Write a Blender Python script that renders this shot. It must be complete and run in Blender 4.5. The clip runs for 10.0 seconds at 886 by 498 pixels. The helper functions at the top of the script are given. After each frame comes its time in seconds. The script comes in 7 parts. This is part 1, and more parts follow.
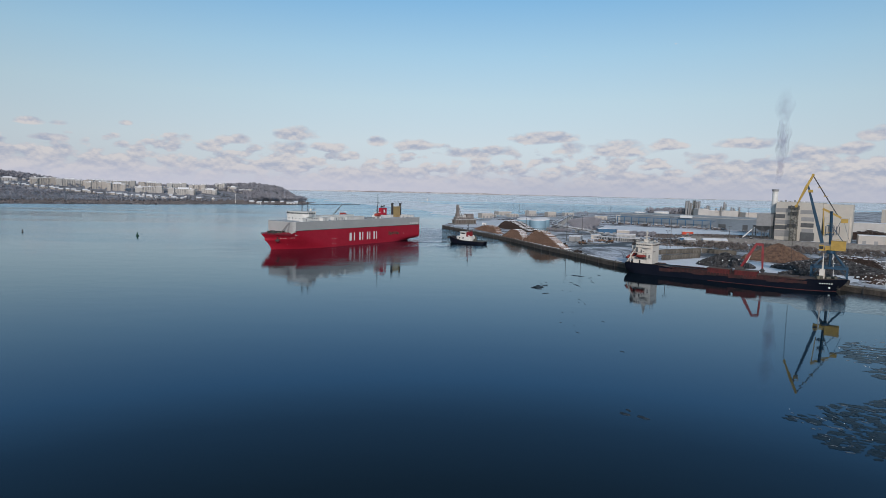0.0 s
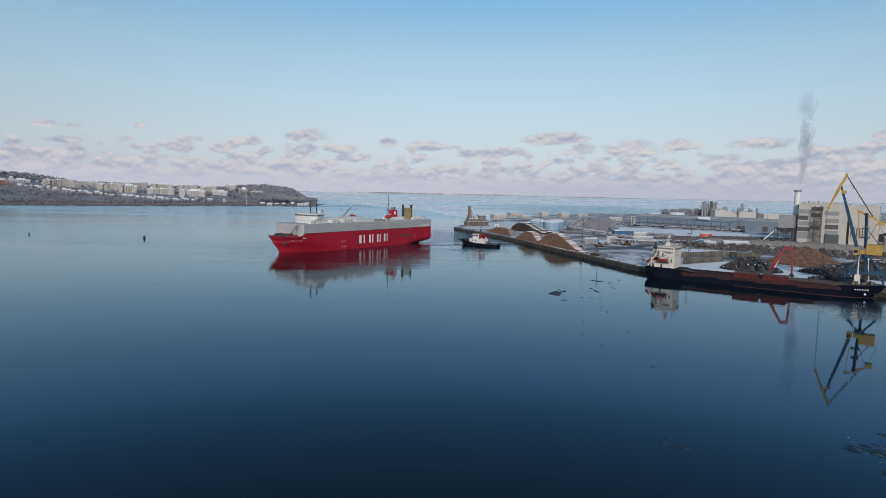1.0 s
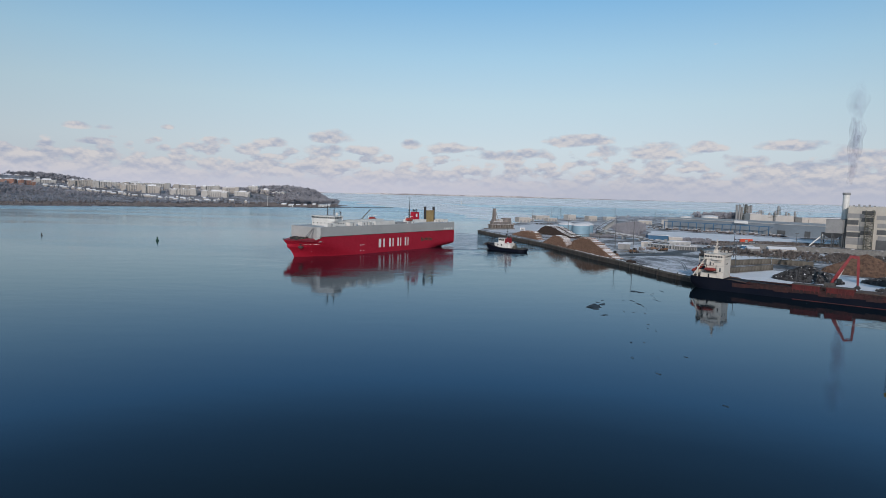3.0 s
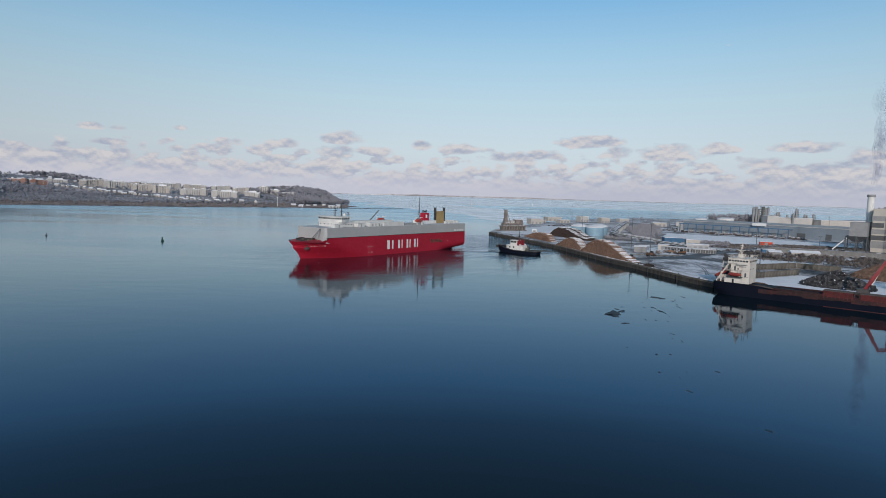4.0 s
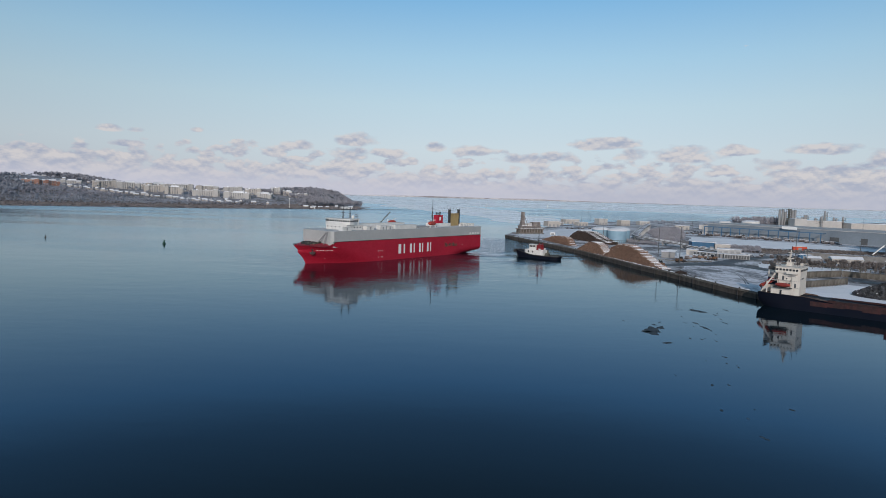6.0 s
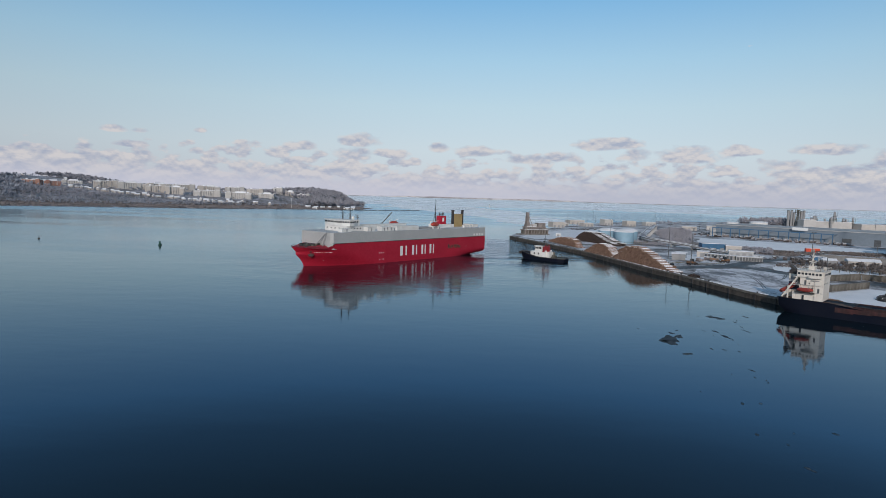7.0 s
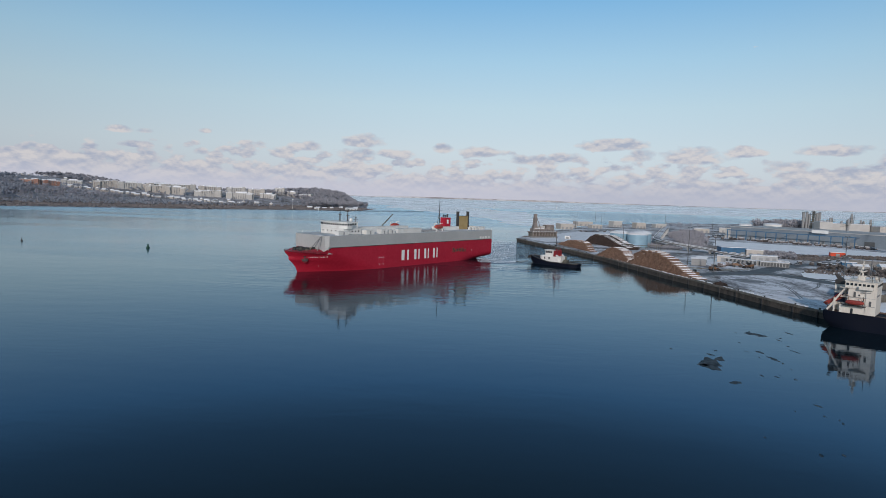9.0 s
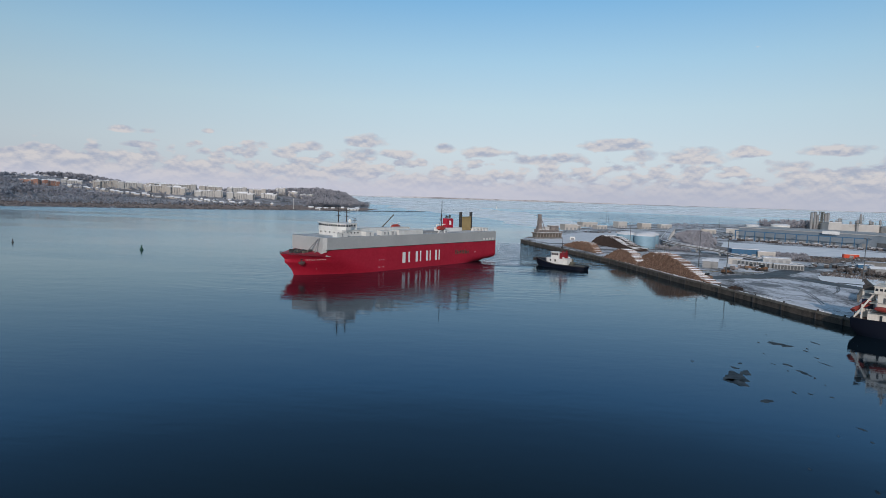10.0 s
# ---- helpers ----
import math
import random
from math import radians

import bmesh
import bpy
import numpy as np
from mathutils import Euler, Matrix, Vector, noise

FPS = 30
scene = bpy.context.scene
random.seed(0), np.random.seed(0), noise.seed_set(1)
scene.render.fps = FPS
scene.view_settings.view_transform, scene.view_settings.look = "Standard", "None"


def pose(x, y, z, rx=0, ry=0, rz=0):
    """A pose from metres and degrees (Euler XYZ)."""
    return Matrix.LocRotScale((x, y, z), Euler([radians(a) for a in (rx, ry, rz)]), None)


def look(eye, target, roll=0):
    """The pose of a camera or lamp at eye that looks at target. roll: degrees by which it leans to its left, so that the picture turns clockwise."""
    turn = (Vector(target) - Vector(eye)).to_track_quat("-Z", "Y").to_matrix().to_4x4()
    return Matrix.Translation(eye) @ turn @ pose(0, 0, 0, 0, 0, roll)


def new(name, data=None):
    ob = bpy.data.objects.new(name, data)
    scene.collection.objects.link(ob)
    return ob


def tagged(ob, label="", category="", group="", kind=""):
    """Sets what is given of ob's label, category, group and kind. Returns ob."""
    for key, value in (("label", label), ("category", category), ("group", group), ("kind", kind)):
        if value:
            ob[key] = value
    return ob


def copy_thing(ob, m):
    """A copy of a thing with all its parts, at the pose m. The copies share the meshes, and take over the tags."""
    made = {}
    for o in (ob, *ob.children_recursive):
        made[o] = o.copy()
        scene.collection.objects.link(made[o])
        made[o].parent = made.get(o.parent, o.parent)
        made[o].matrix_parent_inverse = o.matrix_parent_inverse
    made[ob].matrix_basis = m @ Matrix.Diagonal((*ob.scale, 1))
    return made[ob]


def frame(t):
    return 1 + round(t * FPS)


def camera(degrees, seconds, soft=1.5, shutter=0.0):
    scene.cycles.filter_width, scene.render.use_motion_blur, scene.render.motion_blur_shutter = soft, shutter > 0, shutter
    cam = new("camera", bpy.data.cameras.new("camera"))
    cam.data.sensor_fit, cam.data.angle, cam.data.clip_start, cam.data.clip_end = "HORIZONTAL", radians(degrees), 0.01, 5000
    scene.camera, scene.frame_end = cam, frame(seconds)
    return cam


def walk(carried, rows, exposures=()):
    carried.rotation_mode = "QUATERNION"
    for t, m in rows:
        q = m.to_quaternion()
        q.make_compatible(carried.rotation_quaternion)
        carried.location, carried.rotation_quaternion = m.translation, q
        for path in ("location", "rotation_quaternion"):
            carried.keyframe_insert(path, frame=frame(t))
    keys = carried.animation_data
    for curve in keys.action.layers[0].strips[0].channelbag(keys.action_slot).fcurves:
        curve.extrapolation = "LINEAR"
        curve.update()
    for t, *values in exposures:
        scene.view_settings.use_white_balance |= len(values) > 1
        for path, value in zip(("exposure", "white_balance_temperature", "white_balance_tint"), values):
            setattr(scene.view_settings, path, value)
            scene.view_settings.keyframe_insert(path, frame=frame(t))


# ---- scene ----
cam = camera(72.0, 10.0, soft=0.65)

PATH = [
    (0, (-0.268, -0.57, 45.221), (-0.163, 1.418, 45.028), 1.3),
    (0.5, (-0.297, 6.021, 45.278), (-0.209, 8.01, 45.086), 1.3),
    (1, (-0.507, 12.658, 45.295), (-0.438, 14.648, 45.105), 1.2),
    (1.5, (-0.753, 19.281, 45.276), (-0.7, 21.271, 45.086), 1.3),
    (2, (-0.943, 25.902, 45.233), (-0.909, 27.893, 45.045), 1.3),
    (2.5, (-1.078, 32.536, 45.151), (-1.061, 34.527, 44.964), 1.4),
    (3, (-1.191, 39.096, 45.003), (-1.194, 41.087, 44.817), 1.4),
    (4.5, (-1.561, 58.507, 44.3), (-1.61, 60.498, 44.118), 1.6),
    (5, (-1.874, 65.059, 44.206), (-1.934, 67.05, 44.025), 1.5),
    (5.5, (-2.25, 71.568, 44.16), (-2.322, 73.558, 43.98), 1.6),
    (7, (-3.297, 91.109, 43.851), (-3.388, 93.099, 43.673), 1.7),
    (7.5, (-3.647, 97.624, 43.805), (-3.741, 99.614, 43.627), 1.7),
    (8, (-4.027, 104.165, 43.753), (-4.125, 106.155, 43.576), 1.7),
    (8.5, (-4.426, 110.699, 43.717), (-4.527, 112.688, 43.54), 1.7),
    (9, (-4.805, 117.199, 43.676), (-4.909, 119.188, 43.5), 1.8),
    (9.5, (-5.281, 123.757, 43.674), (-5.388, 125.746, 43.497), 1.7),
    (10, (-5.691, 130.289, 43.703), (-5.802, 132.278, 43.527), 1.8),
]
walk(cam, [(t, look(eye, target, roll)) for t, eye, target, roll in PATH], exposures=((0, -0.05, 6150, 10), (10, -0.05, 6150, 10)))

# ---- world, sun, exposure ----
SUN_AZ, SUN_EL = radians(187), radians(20)   # clockwise from +y
scene.view_settings.exposure = 0.0


def node(nt, kind, **kw):
    n = nt.nodes.new(kind)
    for k, v in kw.items():
        n.inputs[k].default_value = v
    return n


def math_node(nt, op, a, b=None, clamp=False):
    n = nt.nodes.new("ShaderNodeMath")
    n.operation, n.use_clamp = op, clamp
    for i, x in enumerate((a, b)):
        if x is None:
            continue
        if isinstance(x, (int, float)):
            n.inputs[i].default_value = x
        else:
            nt.links.new(x, n.inputs[i])
    return n.outputs[0]


def span(nt, x, a, b, c=0.0, d=1.0, smooth=True):
    n = nt.nodes.new("ShaderNodeMapRange")
    n.interpolation_type = "SMOOTHSTEP" if smooth else "LINEAR"
    nt.links.new(x, n.inputs[0])
    for i, v in enumerate((a, b, c, d)):
        n.inputs[i + 1].default_value = v
    return n.outputs[0]


def mix_colour(nt, fac, a, b, blend="MIX"):
    n = nt.nodes.new("ShaderNodeMix")
    n.data_type, n.blend_type = "RGBA", blend
    for i, x in ((0, fac), (6, a), (7, b)):
        if isinstance(x, (int, float)):
            n.inputs[i].default_value = x
        elif isinstance(x, (tuple, list)):
            n.inputs[i].default_value = (*x[:3], 1)
        else:
            nt.links.new(x, n.inputs[i])
    return n.outputs[2]


world = bpy.data.worlds.new("winter_sky")
scene.world = world
world.use_nodes = True
wt = world.node_tree
wt.nodes.clear()
sky = wt.nodes.new("ShaderNodeTexSky")
sky.sky_type, sky.sun_disc = "NISHITA", False
sky.sun_elevation, sky.sun_rotation = SUN_EL, SUN_AZ
sky.altitude, sky.air_density, sky.dust_density, sky.ozone_density = 0, 1.0, 0.6, 1.6
coord = wt.nodes.new("ShaderNodeTexCoord")
split = wt.nodes.new("ShaderNodeSeparateXYZ")
wt.links.new(coord.outputs["Generated"], split.inputs[0])
up = math_node(wt, "ABSOLUTE", split.outputs[2])
joined = wt.nodes.new("ShaderNodeCombineXYZ")
wt.links.new(split.outputs[0], joined.inputs[0])
wt.links.new(split.outputs[1], joined.inputs[1])
wt.links.new(up, joined.inputs[2])
wt.links.new(joined.outputs[0], sky.inputs[0])
elev = math_node(wt, "MULTIPLY", math_node(wt, "ARCSINE", up), 57.2958)
azim = math_node(wt, "MULTIPLY", math_node(wt, "ARCTAN2", split.outputs[0], split.outputs[1]), 57.2958)


def cloud_noise(across, upward, detail, rough, seed, lift=0.0):
    c = wt.nodes.new("ShaderNodeCombineXYZ")
    wt.links.new(math_node(wt, "MULTIPLY", azim, across), c.inputs[0])
    wt.links.new(math_node(wt, "MULTIPLY", math_node(wt, "ADD", elev, lift), upward), c.inputs[1])
    c.inputs[2].default_value = seed
    n = node(wt, "ShaderNodeTexNoise", Scale=1.0, Detail=detail, Roughness=rough)
    wt.links.new(c.outputs[0], n.inputs["Vector"])
    return n.outputs["Fac"]


def billow(across, upward, seed):
    """Rounded lumps, for heaped cloud."""
    c = wt.nodes.new("ShaderNodeCombineXYZ")
    wt.links.new(math_node(wt, "MULTIPLY", azim, across), c.inputs[0])
    wt.links.new(math_node(wt, "MULTIPLY", elev, upward), c.inputs[1])
    c.inputs[2].default_value = seed
    v = wt.nodes.new("ShaderNodeTexVoronoi")
    v.feature = "SMOOTH_F1"
    v.inputs["Scale"].default_value, v.inputs["Smoothness"].default_value = 1.0, 0.35
    wt.links.new(c.outputs[0], v.inputs["Vector"])
    return math_node(wt, "SUBTRACT", 1.0, v.outputs["Distance"])


puff = cloud_noise(0.55, 1.05, 6.0, 0.56, 2.7)
puff_above = cloud_noise(0.55, 1.05, 4.0, 0.56, 2.7, 0.3)
lumps = billow(0.75, 1.5, 5.1)
broad = cloud_noise(0.07, 0.5, 2.0, 0.5, 8.3)
# low bank of heaped cloud all round the horizon, thinning upwards
heaped = math_node(wt, "ADD", math_node(wt, "MULTIPLY", puff, 0.72), math_node(wt, "MULTIPLY", lumps, 0.30))
bank_top = math_node(wt, "ADD", span(wt, elev, 0.9, 3.0, 0.35, 0.44), span(wt, elev, 2.6, 5.6, 0.0, 0.36, False))
bank_top = math_node(wt, "ADD", bank_top, math_node(wt, "MULTIPLY", math_node(wt, "SUBTRACT", 0.5, broad), 0.5))
bank = math_node(wt, "MULTIPLY", math_node(wt, "SUBTRACT", heaped, bank_top), 11.0, clamp=True)
# single clouds above the bank: azimuth, height, half width, half height in degrees
CLOUDS = ((-30.8, 4.61, 1.2, 0.3), (-29.1, 4.57, 0.8, 0.22), (-24.4, 4.87, 0.5, 0.23), (-29.8, 3.4, 1.2, 0.26), (-16.0, 3.99, 1.3, 0.44), (-10.5, 4.68, 1.8, 0.55),
          (-7.8, 3.58, 1.6, 0.41), (-3.4, 4.23, 0.9, 0.41), (0.2, 4.02, 1.8, 0.46), (-11.0, 3.36, 1.7, 0.55), (4.7, 3.4, 2.1, 0.41), (8.1, 3.67, 1.5, 0.46),
          (12.2, 4.85, 2.6, 0.51), (14.5, 4.01, 1.1, 0.56), (19.2, 3.94, 2.5, 0.74), (22.5, 4.33, 1.6, 0.44), (26.2, 3.17, 1.3, 0.48), (29.2, 4.38, 2.1, 0.42),
          (31.2, 2.75, 1.1, 0.32), (33.8, 3.51, 1.4, 0.67), (36.3, 3.82, 1.2, 0.48), (38.0, 4.93, 1.0, 0.5))
single = None
for (ca, ce, cw, ch) in CLOUDS:
    across = math_node(wt, "DIVIDE", math_node(wt, "SUBTRACT", azim, ca), cw * 1.35)
    v = math_node(wt, "DIVIDE", math_node(wt, "SUBTRACT", elev, ce - 0.15 * ch), ch * 1.55)
    v = math_node(wt, "MAXIMUM", v, math_node(wt, "MULTIPLY", v, -1.7))
    q = math_node(wt, "SUBTRACT", 1.0, math_node(wt, "ADD", math_node(wt, "MULTIPLY", across, across), math_node(wt, "MULTIPLY", v, v)))
    single = q if single is None else math_node(wt, "MAXIMUM", single, q)
ragged = math_node(wt, "MULTIPLY", math_node(wt, "SUBTRACT", heaped, 0.53), 2.9)
single = math_node(wt, "MULTIPLY", math_node(wt, "ADD", math_node(wt, "MAXIMUM", single, -1.5), math_node(wt, "ADD", ragged, 0.06)), 1.6, clamp=True)
single = math_node(wt, "MULTIPLY", single, 0.86)
cover = math_node(wt, "MAXIMUM", math_node(wt, "MULTIPLY", bank, 0.84), single)
top_light = math_node(wt, "ADD", math_node(wt, "MULTIPLY", math_node(wt, "SUBTRACT", puff, puff_above), 4.4), 0.55, clamp=True)
lit = mix_colour(wt, top_light, (0.385, 0.41, 0.50), (0.68, 0.625, 0.60))
ramp = wt.nodes.new("ShaderNodeValToRGB")
wt.links.new(math_node(wt, "DIVIDE", elev, 90.0), ramp.inputs[0])
stops = ((0.0, (0.62, 0.63, 0.71)), (0.045, (0.675, 0.75, 0.79)), (0.09, (0.61, 0.77, 0.83)), (0.135, (0.475, 0.725, 0.88)), (0.195, (0.265, 0.575, 0.88)),
         (0.235, (0.155, 0.335, 0.52)), (0.30, (0.105, 0.195, 0.275)), (0.50, (0.17, 0.27, 0.40)), (1.0, (0.27, 0.40, 0.56)))
while len(ramp.color_ramp.elements) < len(stops):
    ramp.color_ramp.elements.new(0.5)
for e, (at, colour) in zip(ramp.color_ramp.elements, stops):
    e.position, e.color = at, (*colour, 1)
sky_scaled = mix_colour(wt, 1.0, sky.outputs[0], (0.10, 0.10, 0.10), "MULTIPLY")
base_sky = mix_colour(wt, 0.85, sky_scaled, ramp.outputs[0])
# a clear sky is deepest at a right angle to the sun
facing = wt.nodes.new("ShaderNodeVectorMath")
facing.operation = "DOT_PRODUCT"
wt.links.new(joined.outputs[0], facing.inputs[0])
facing.inputs[1].default_value = (math.sin(SUN_AZ) * math.cos(SUN_EL), math.cos(SUN_AZ) * math.cos(SUN_EL), math.sin(SUN_EL))
along = math_node(wt, "MULTIPLY", facing.outputs["Value"], facing.outputs["Value"])
depth = math_node(wt, "ADD", math_node(wt, "MULTIPLY", along, 0.36), 0.64)
scale_by = wt.nodes.new("ShaderNodeVectorMath")
scale_by.operation = "SCALE"
wt.links.new(base_sky, scale_by.inputs[0])
wt.links.new(depth, scale_by.inputs["Scale"])
with_cloud = mix_colour(wt, cover, scale_by.outputs[0], lit)
with_haze = mix_colour(wt, span(wt, elev, 0.1, 2.4, 0.85, 0.0), with_cloud, mix_colour(wt, span(wt, azim, -4, 16), (0.575, 0.565, 0.63), (0.50, 0.505, 0.575)))
bg = wt.nodes.new("ShaderNodeBackground")
bg.inputs[1].default_value = 1.0
wt.links.new(with_haze, bg.inputs[0])
wo = wt.nodes.new("ShaderNodeOutputWorld")
wt.links.new(bg.outputs[0], wo.inputs[0])

sun_data = bpy.data.lights.new("sun", "SUN")
sun_data.energy, sun_data.angle, sun_data.color = 2.35, radians(0.6), (1.0, 0.87, 0.76)
sun = new("sun", sun_data)
sun_from = Vector((math.sin(SUN_AZ) * math.cos(SUN_EL), math.cos(SUN_AZ) * math.cos(SUN_EL), math.sin(SUN_EL)))
sun.matrix_world = look(sun_from * 300, (0, 0, 0))


# ---- materials ----
def stuff_mat(name, base, second=None, rough=0.7, metal=0.0, scale=1.0, fine=12.0, bump=0.15, contrast=0.5, stretch=(1, 1, 1), vary=0.0, bias=0.0):
    """Two colours mixed by a broad and a fine noise, with relief; vary: a shift of brightness from piece to piece."""
    m = bpy.data.materials.new(name)
    m.use_nodes = True
    nt = m.node_tree
    b = nt.nodes["Principled BSDF"]
    second = second or tuple(c * 0.65 for c in base)
    tc = nt.nodes.new("ShaderNodeTexCoord")
    mp = nt.nodes.new("ShaderNodeMapping")
    mp.inputs["Scale"].default_value = stretch
    nt.links.new(tc.outputs["Object"], mp.inputs[0])
    broad = node(nt, "ShaderNodeTexNoise", Scale=scale, Detail=5.0, Roughness=0.6)
    small = node(nt, "ShaderNodeTexNoise", Scale=scale * fine, Detail=4.0, Roughness=0.65)
    for n in (broad, small):
        nt.links.new(mp.outputs[0], n.inputs["Vector"])
    w = math_node(nt, "ADD", math_node(nt, "MULTIPLY", broad.outputs[0], 0.65), math_node(nt, "MULTIPLY", small.outputs[0], 0.35))
    fac = span(nt, w, 0.48 + bias - 0.2 * (1 - contrast), 0.52 + bias + 0.2 * (1 - contrast))
    col = mix_colour(nt, fac, base, second)
    if vary:
        info = nt.nodes.new("ShaderNodeObjectInfo")
        col = mix_colour(nt, 1.0, col, mix_colour(nt, info.outputs["Random"], (1 - vary,) * 3, (1 + vary,) * 3), "MULTIPLY")
    nt.links.new(col, b.inputs["Base Color"])
    b.inputs["Metallic"].default_value = metal
    nt.links.new(span(nt, small.outputs[0], 0.3, 0.7, max(rough - 0.1, 0.02), min(rough + 0.1, 1)), b.inputs["Roughness"])
    if bump:
        bp = node(nt, "ShaderNodeBump", Strength=bump, Distance=0.2)
        nt.links.new(w, bp.inputs["Height"])
        nt.links.new(bp.outputs[0], b.inputs["Normal"])
    return m


def water_mat():
    m = bpy.data.materials.new("harbour_water")
    m.use_nodes = True
    nt = m.node_tree
    nt.nodes.clear()
    body = node(nt, "ShaderNodeBsdfDiffuse", Color=(0.005, 0.012, 0.016, 1))
    gloss = node(nt, "ShaderNodeBsdfGlossy", Color=(0.8, 0.9, 1.0, 1))
    fres = node(nt, "ShaderNodeFresnel", IOR=1.42)
    tc = nt.nodes.new("ShaderNodeTexCoord")
    mp = nt.nodes.new("ShaderNodeMapping")
    mp.inputs["Scale"].default_value = (0.42, 1.0, 1)
    mp.inputs["Rotation"].default_value = (0, 0, radians(12))
    nt.links.new(tc.outputs["Object"], mp.inputs[0])
    swell = node(nt, "ShaderNodeTexNoise", Scale=0.09, Detail=2.0, Roughness=0.5)
    ripple = node(nt, "ShaderNodeTexNoise", Scale=0.5, Detail=3.0, Roughness=0.55)
    zone = node(nt, "ShaderNodeTexNoise", Scale=0.005, Detail=4.0, Roughness=0.6)
    for n in (swell, ripple, zone):
        nt.links.new(mp.outputs[0], n.inputs["Vector"])
    place = nt.nodes.new("ShaderNodeSeparateXYZ")
    nt.links.new(tc.outputs["Object"], place.inputs[0])
    # wind-ruffled open water beyond the pier
    wobble = math_node(nt, "MULTIPLY", math_node(nt, "SUBTRACT", zone.outputs[0], 0.5), 900.0)
    east = span(nt, math_node(nt, "ADD", place.outputs[0], wobble), 60, 320)
    seaward = math_node(nt, "ADD", place.outputs[1], wobble)
    north = math_node(nt, "MULTIPLY", span(nt, seaward, 1050, 1250), span(nt, seaward, 2100, 2500, 1.0, 0.0))
    gone = nt.nodes.new("ShaderNodeVectorMath")
    gone.operation = "DISTANCE"
    squeeze = nt.nodes.new("ShaderNodeMapping")
    squeeze.inputs["Scale"].default_value = (1.0, 0.5, 1.0)
    nt.links.new(tc.outputs["Object"], squeeze.inputs[0])
    nt.links.new(squeeze.outputs[0], gone.inputs[0])
    gone.inputs[1].default_value = (22, 305, 0)
    churn = node(nt, "ShaderNodeTexNoise", Scale=0.045, Detail=3.0, Roughness=0.55)
    chop = node(nt, "ShaderNodeTexNoise", Scale=0.2, Detail=4.0, Roughness=0.6)
    for n in (churn, chop):
        nt.links.new(mp.outputs[0], n.inputs["Vector"])
    patchy = math_node(nt, "MULTIPLY", math_node(nt, "SUBTRACT", churn.outputs[0], 0.5), 130.0)
    wake = span(nt, math_node(nt, "ADD", gone.outputs["Value"], patchy), 20, 72, 1.0, 0.0)
    far = span(nt, place.outputs[1], 650, 1300)
    open_sea = math_node(nt, "MULTIPLY", math_node(nt, "MULTIPLY", east, north), span(nt, place.outputs[0], 600, 950, 1.0, 0.05))
    calm = span(nt, zone.outputs[0], 0.42, 0.62)
    amount = math_node(nt, "ADD", math_node(nt, "ADD", math_node(nt, "MULTIPLY", calm, 0.16), math_node(nt, "ADD", math_node(nt, "MULTIPLY", wake, 1.3), 0.20)), math_node(nt, "MULTIPLY", open_sea, 0.05))
    h = math_node(nt, "ADD", math_node(nt, "MULTIPLY", swell.outputs[0], 0.5), math_node(nt, "MULTIPLY", ripple.outputs[0], amount))
    # sheltered, almost glassy water in the inner basin
    open_y = math_node(nt, "SUBTRACT", place.outputs[1], math_node(nt, "MULTIPLY", place.outputs[0], 0.25))
    shelter = math_node(nt, "ADD", span(nt, open_y, 130, 480, 0.16, 1.0), span(nt, open_y, 500, 1500, 0.0, 0.5))
    h = math_node(nt, "MULTIPLY", h, shelter)
    beside = nt.nodes.new("ShaderNodeVectorMath")
    beside.operation = "DISTANCE"
    nt.links.new(tc.outputs["Object"], beside.inputs[0])
    beside.inputs[1].default_value = (-45, 480, 0)
    stirred = span(nt, math_node(nt, "ADD", beside.outputs["Value"], patchy), 60, 150, 1.0, 0.0)
    moved = math_node(nt, "ADD", math_node(nt, "MULTIPLY", wake, 9.0), math_node(nt, "MULTIPLY", stirred, 1.6))
    moved = math_node(nt, "ADD", moved, math_node(nt, "MULTIPLY", open_sea, 7.0))
    h = math_node(nt, "ADD", h, math_node(nt, "MULTIPLY", moved, chop.outputs[0]))
    bp = node(nt, "ShaderNodeBump", Strength=0.3, Distance=0.5)
    nt.links.new(h, bp.inputs["Height"])
    # wind lanes lying across the open basin
    lanes = node(nt, "ShaderNodeTexNoise", Scale=1.0, Detail=3.0, Roughness=0.5)
    drawn = nt.nodes.new("ShaderNodeMapping")
    drawn.inputs["Scale"].default_value = (0.0016, 0.012, 1)
    drawn.inputs["Rotation"].default_value = (0, 0, radians(-8))
    nt.links.new(tc.outputs["Object"], drawn.inputs[0])
    nt.links.new(drawn.outputs[0], lanes.inputs["Vector"])
    breeze = math_node(nt, "MULTIPLY", span(nt, open_y, 180, 560, 0.0, 1.0), math_node(nt, "ADD", span(nt, zone.outputs[0], 0.36, 0.64, 0.01, 0.06), span(nt, lanes.outputs[0], 0.44, 0.58, 0.0, 0.09)))
    breeze = math_node(nt, "MULTIPLY", breeze, math_node(nt, "SUBTRACT", 1.0, math_node(nt, "MULTIPLY", wake, 0.85)))
    outer = math_node(nt, "MULTIPLY", far, span(nt, place.outputs[0], -100, 160, 0.15, 0.08))
    rough = math_node(nt, "ADD", math_node(nt, "ADD", breeze, 0.02), outer)
    nt.links.new(bp.outputs[0], gloss.inputs["Normal"])
    nt.links.new(bp.outputs[0], fres.inputs["Normal"])
    nt.links.new(rough, gloss.inputs["Roughness"])
    # the mirror is bluer where one looks steeply into it
    nt.links.new(mix_colour(nt, span(nt, fres.outputs[0], 0.16, 0.56), (0.60, 0.77, 1.0), (0.86, 0.95, 1.0)), gloss.inputs["Color"])
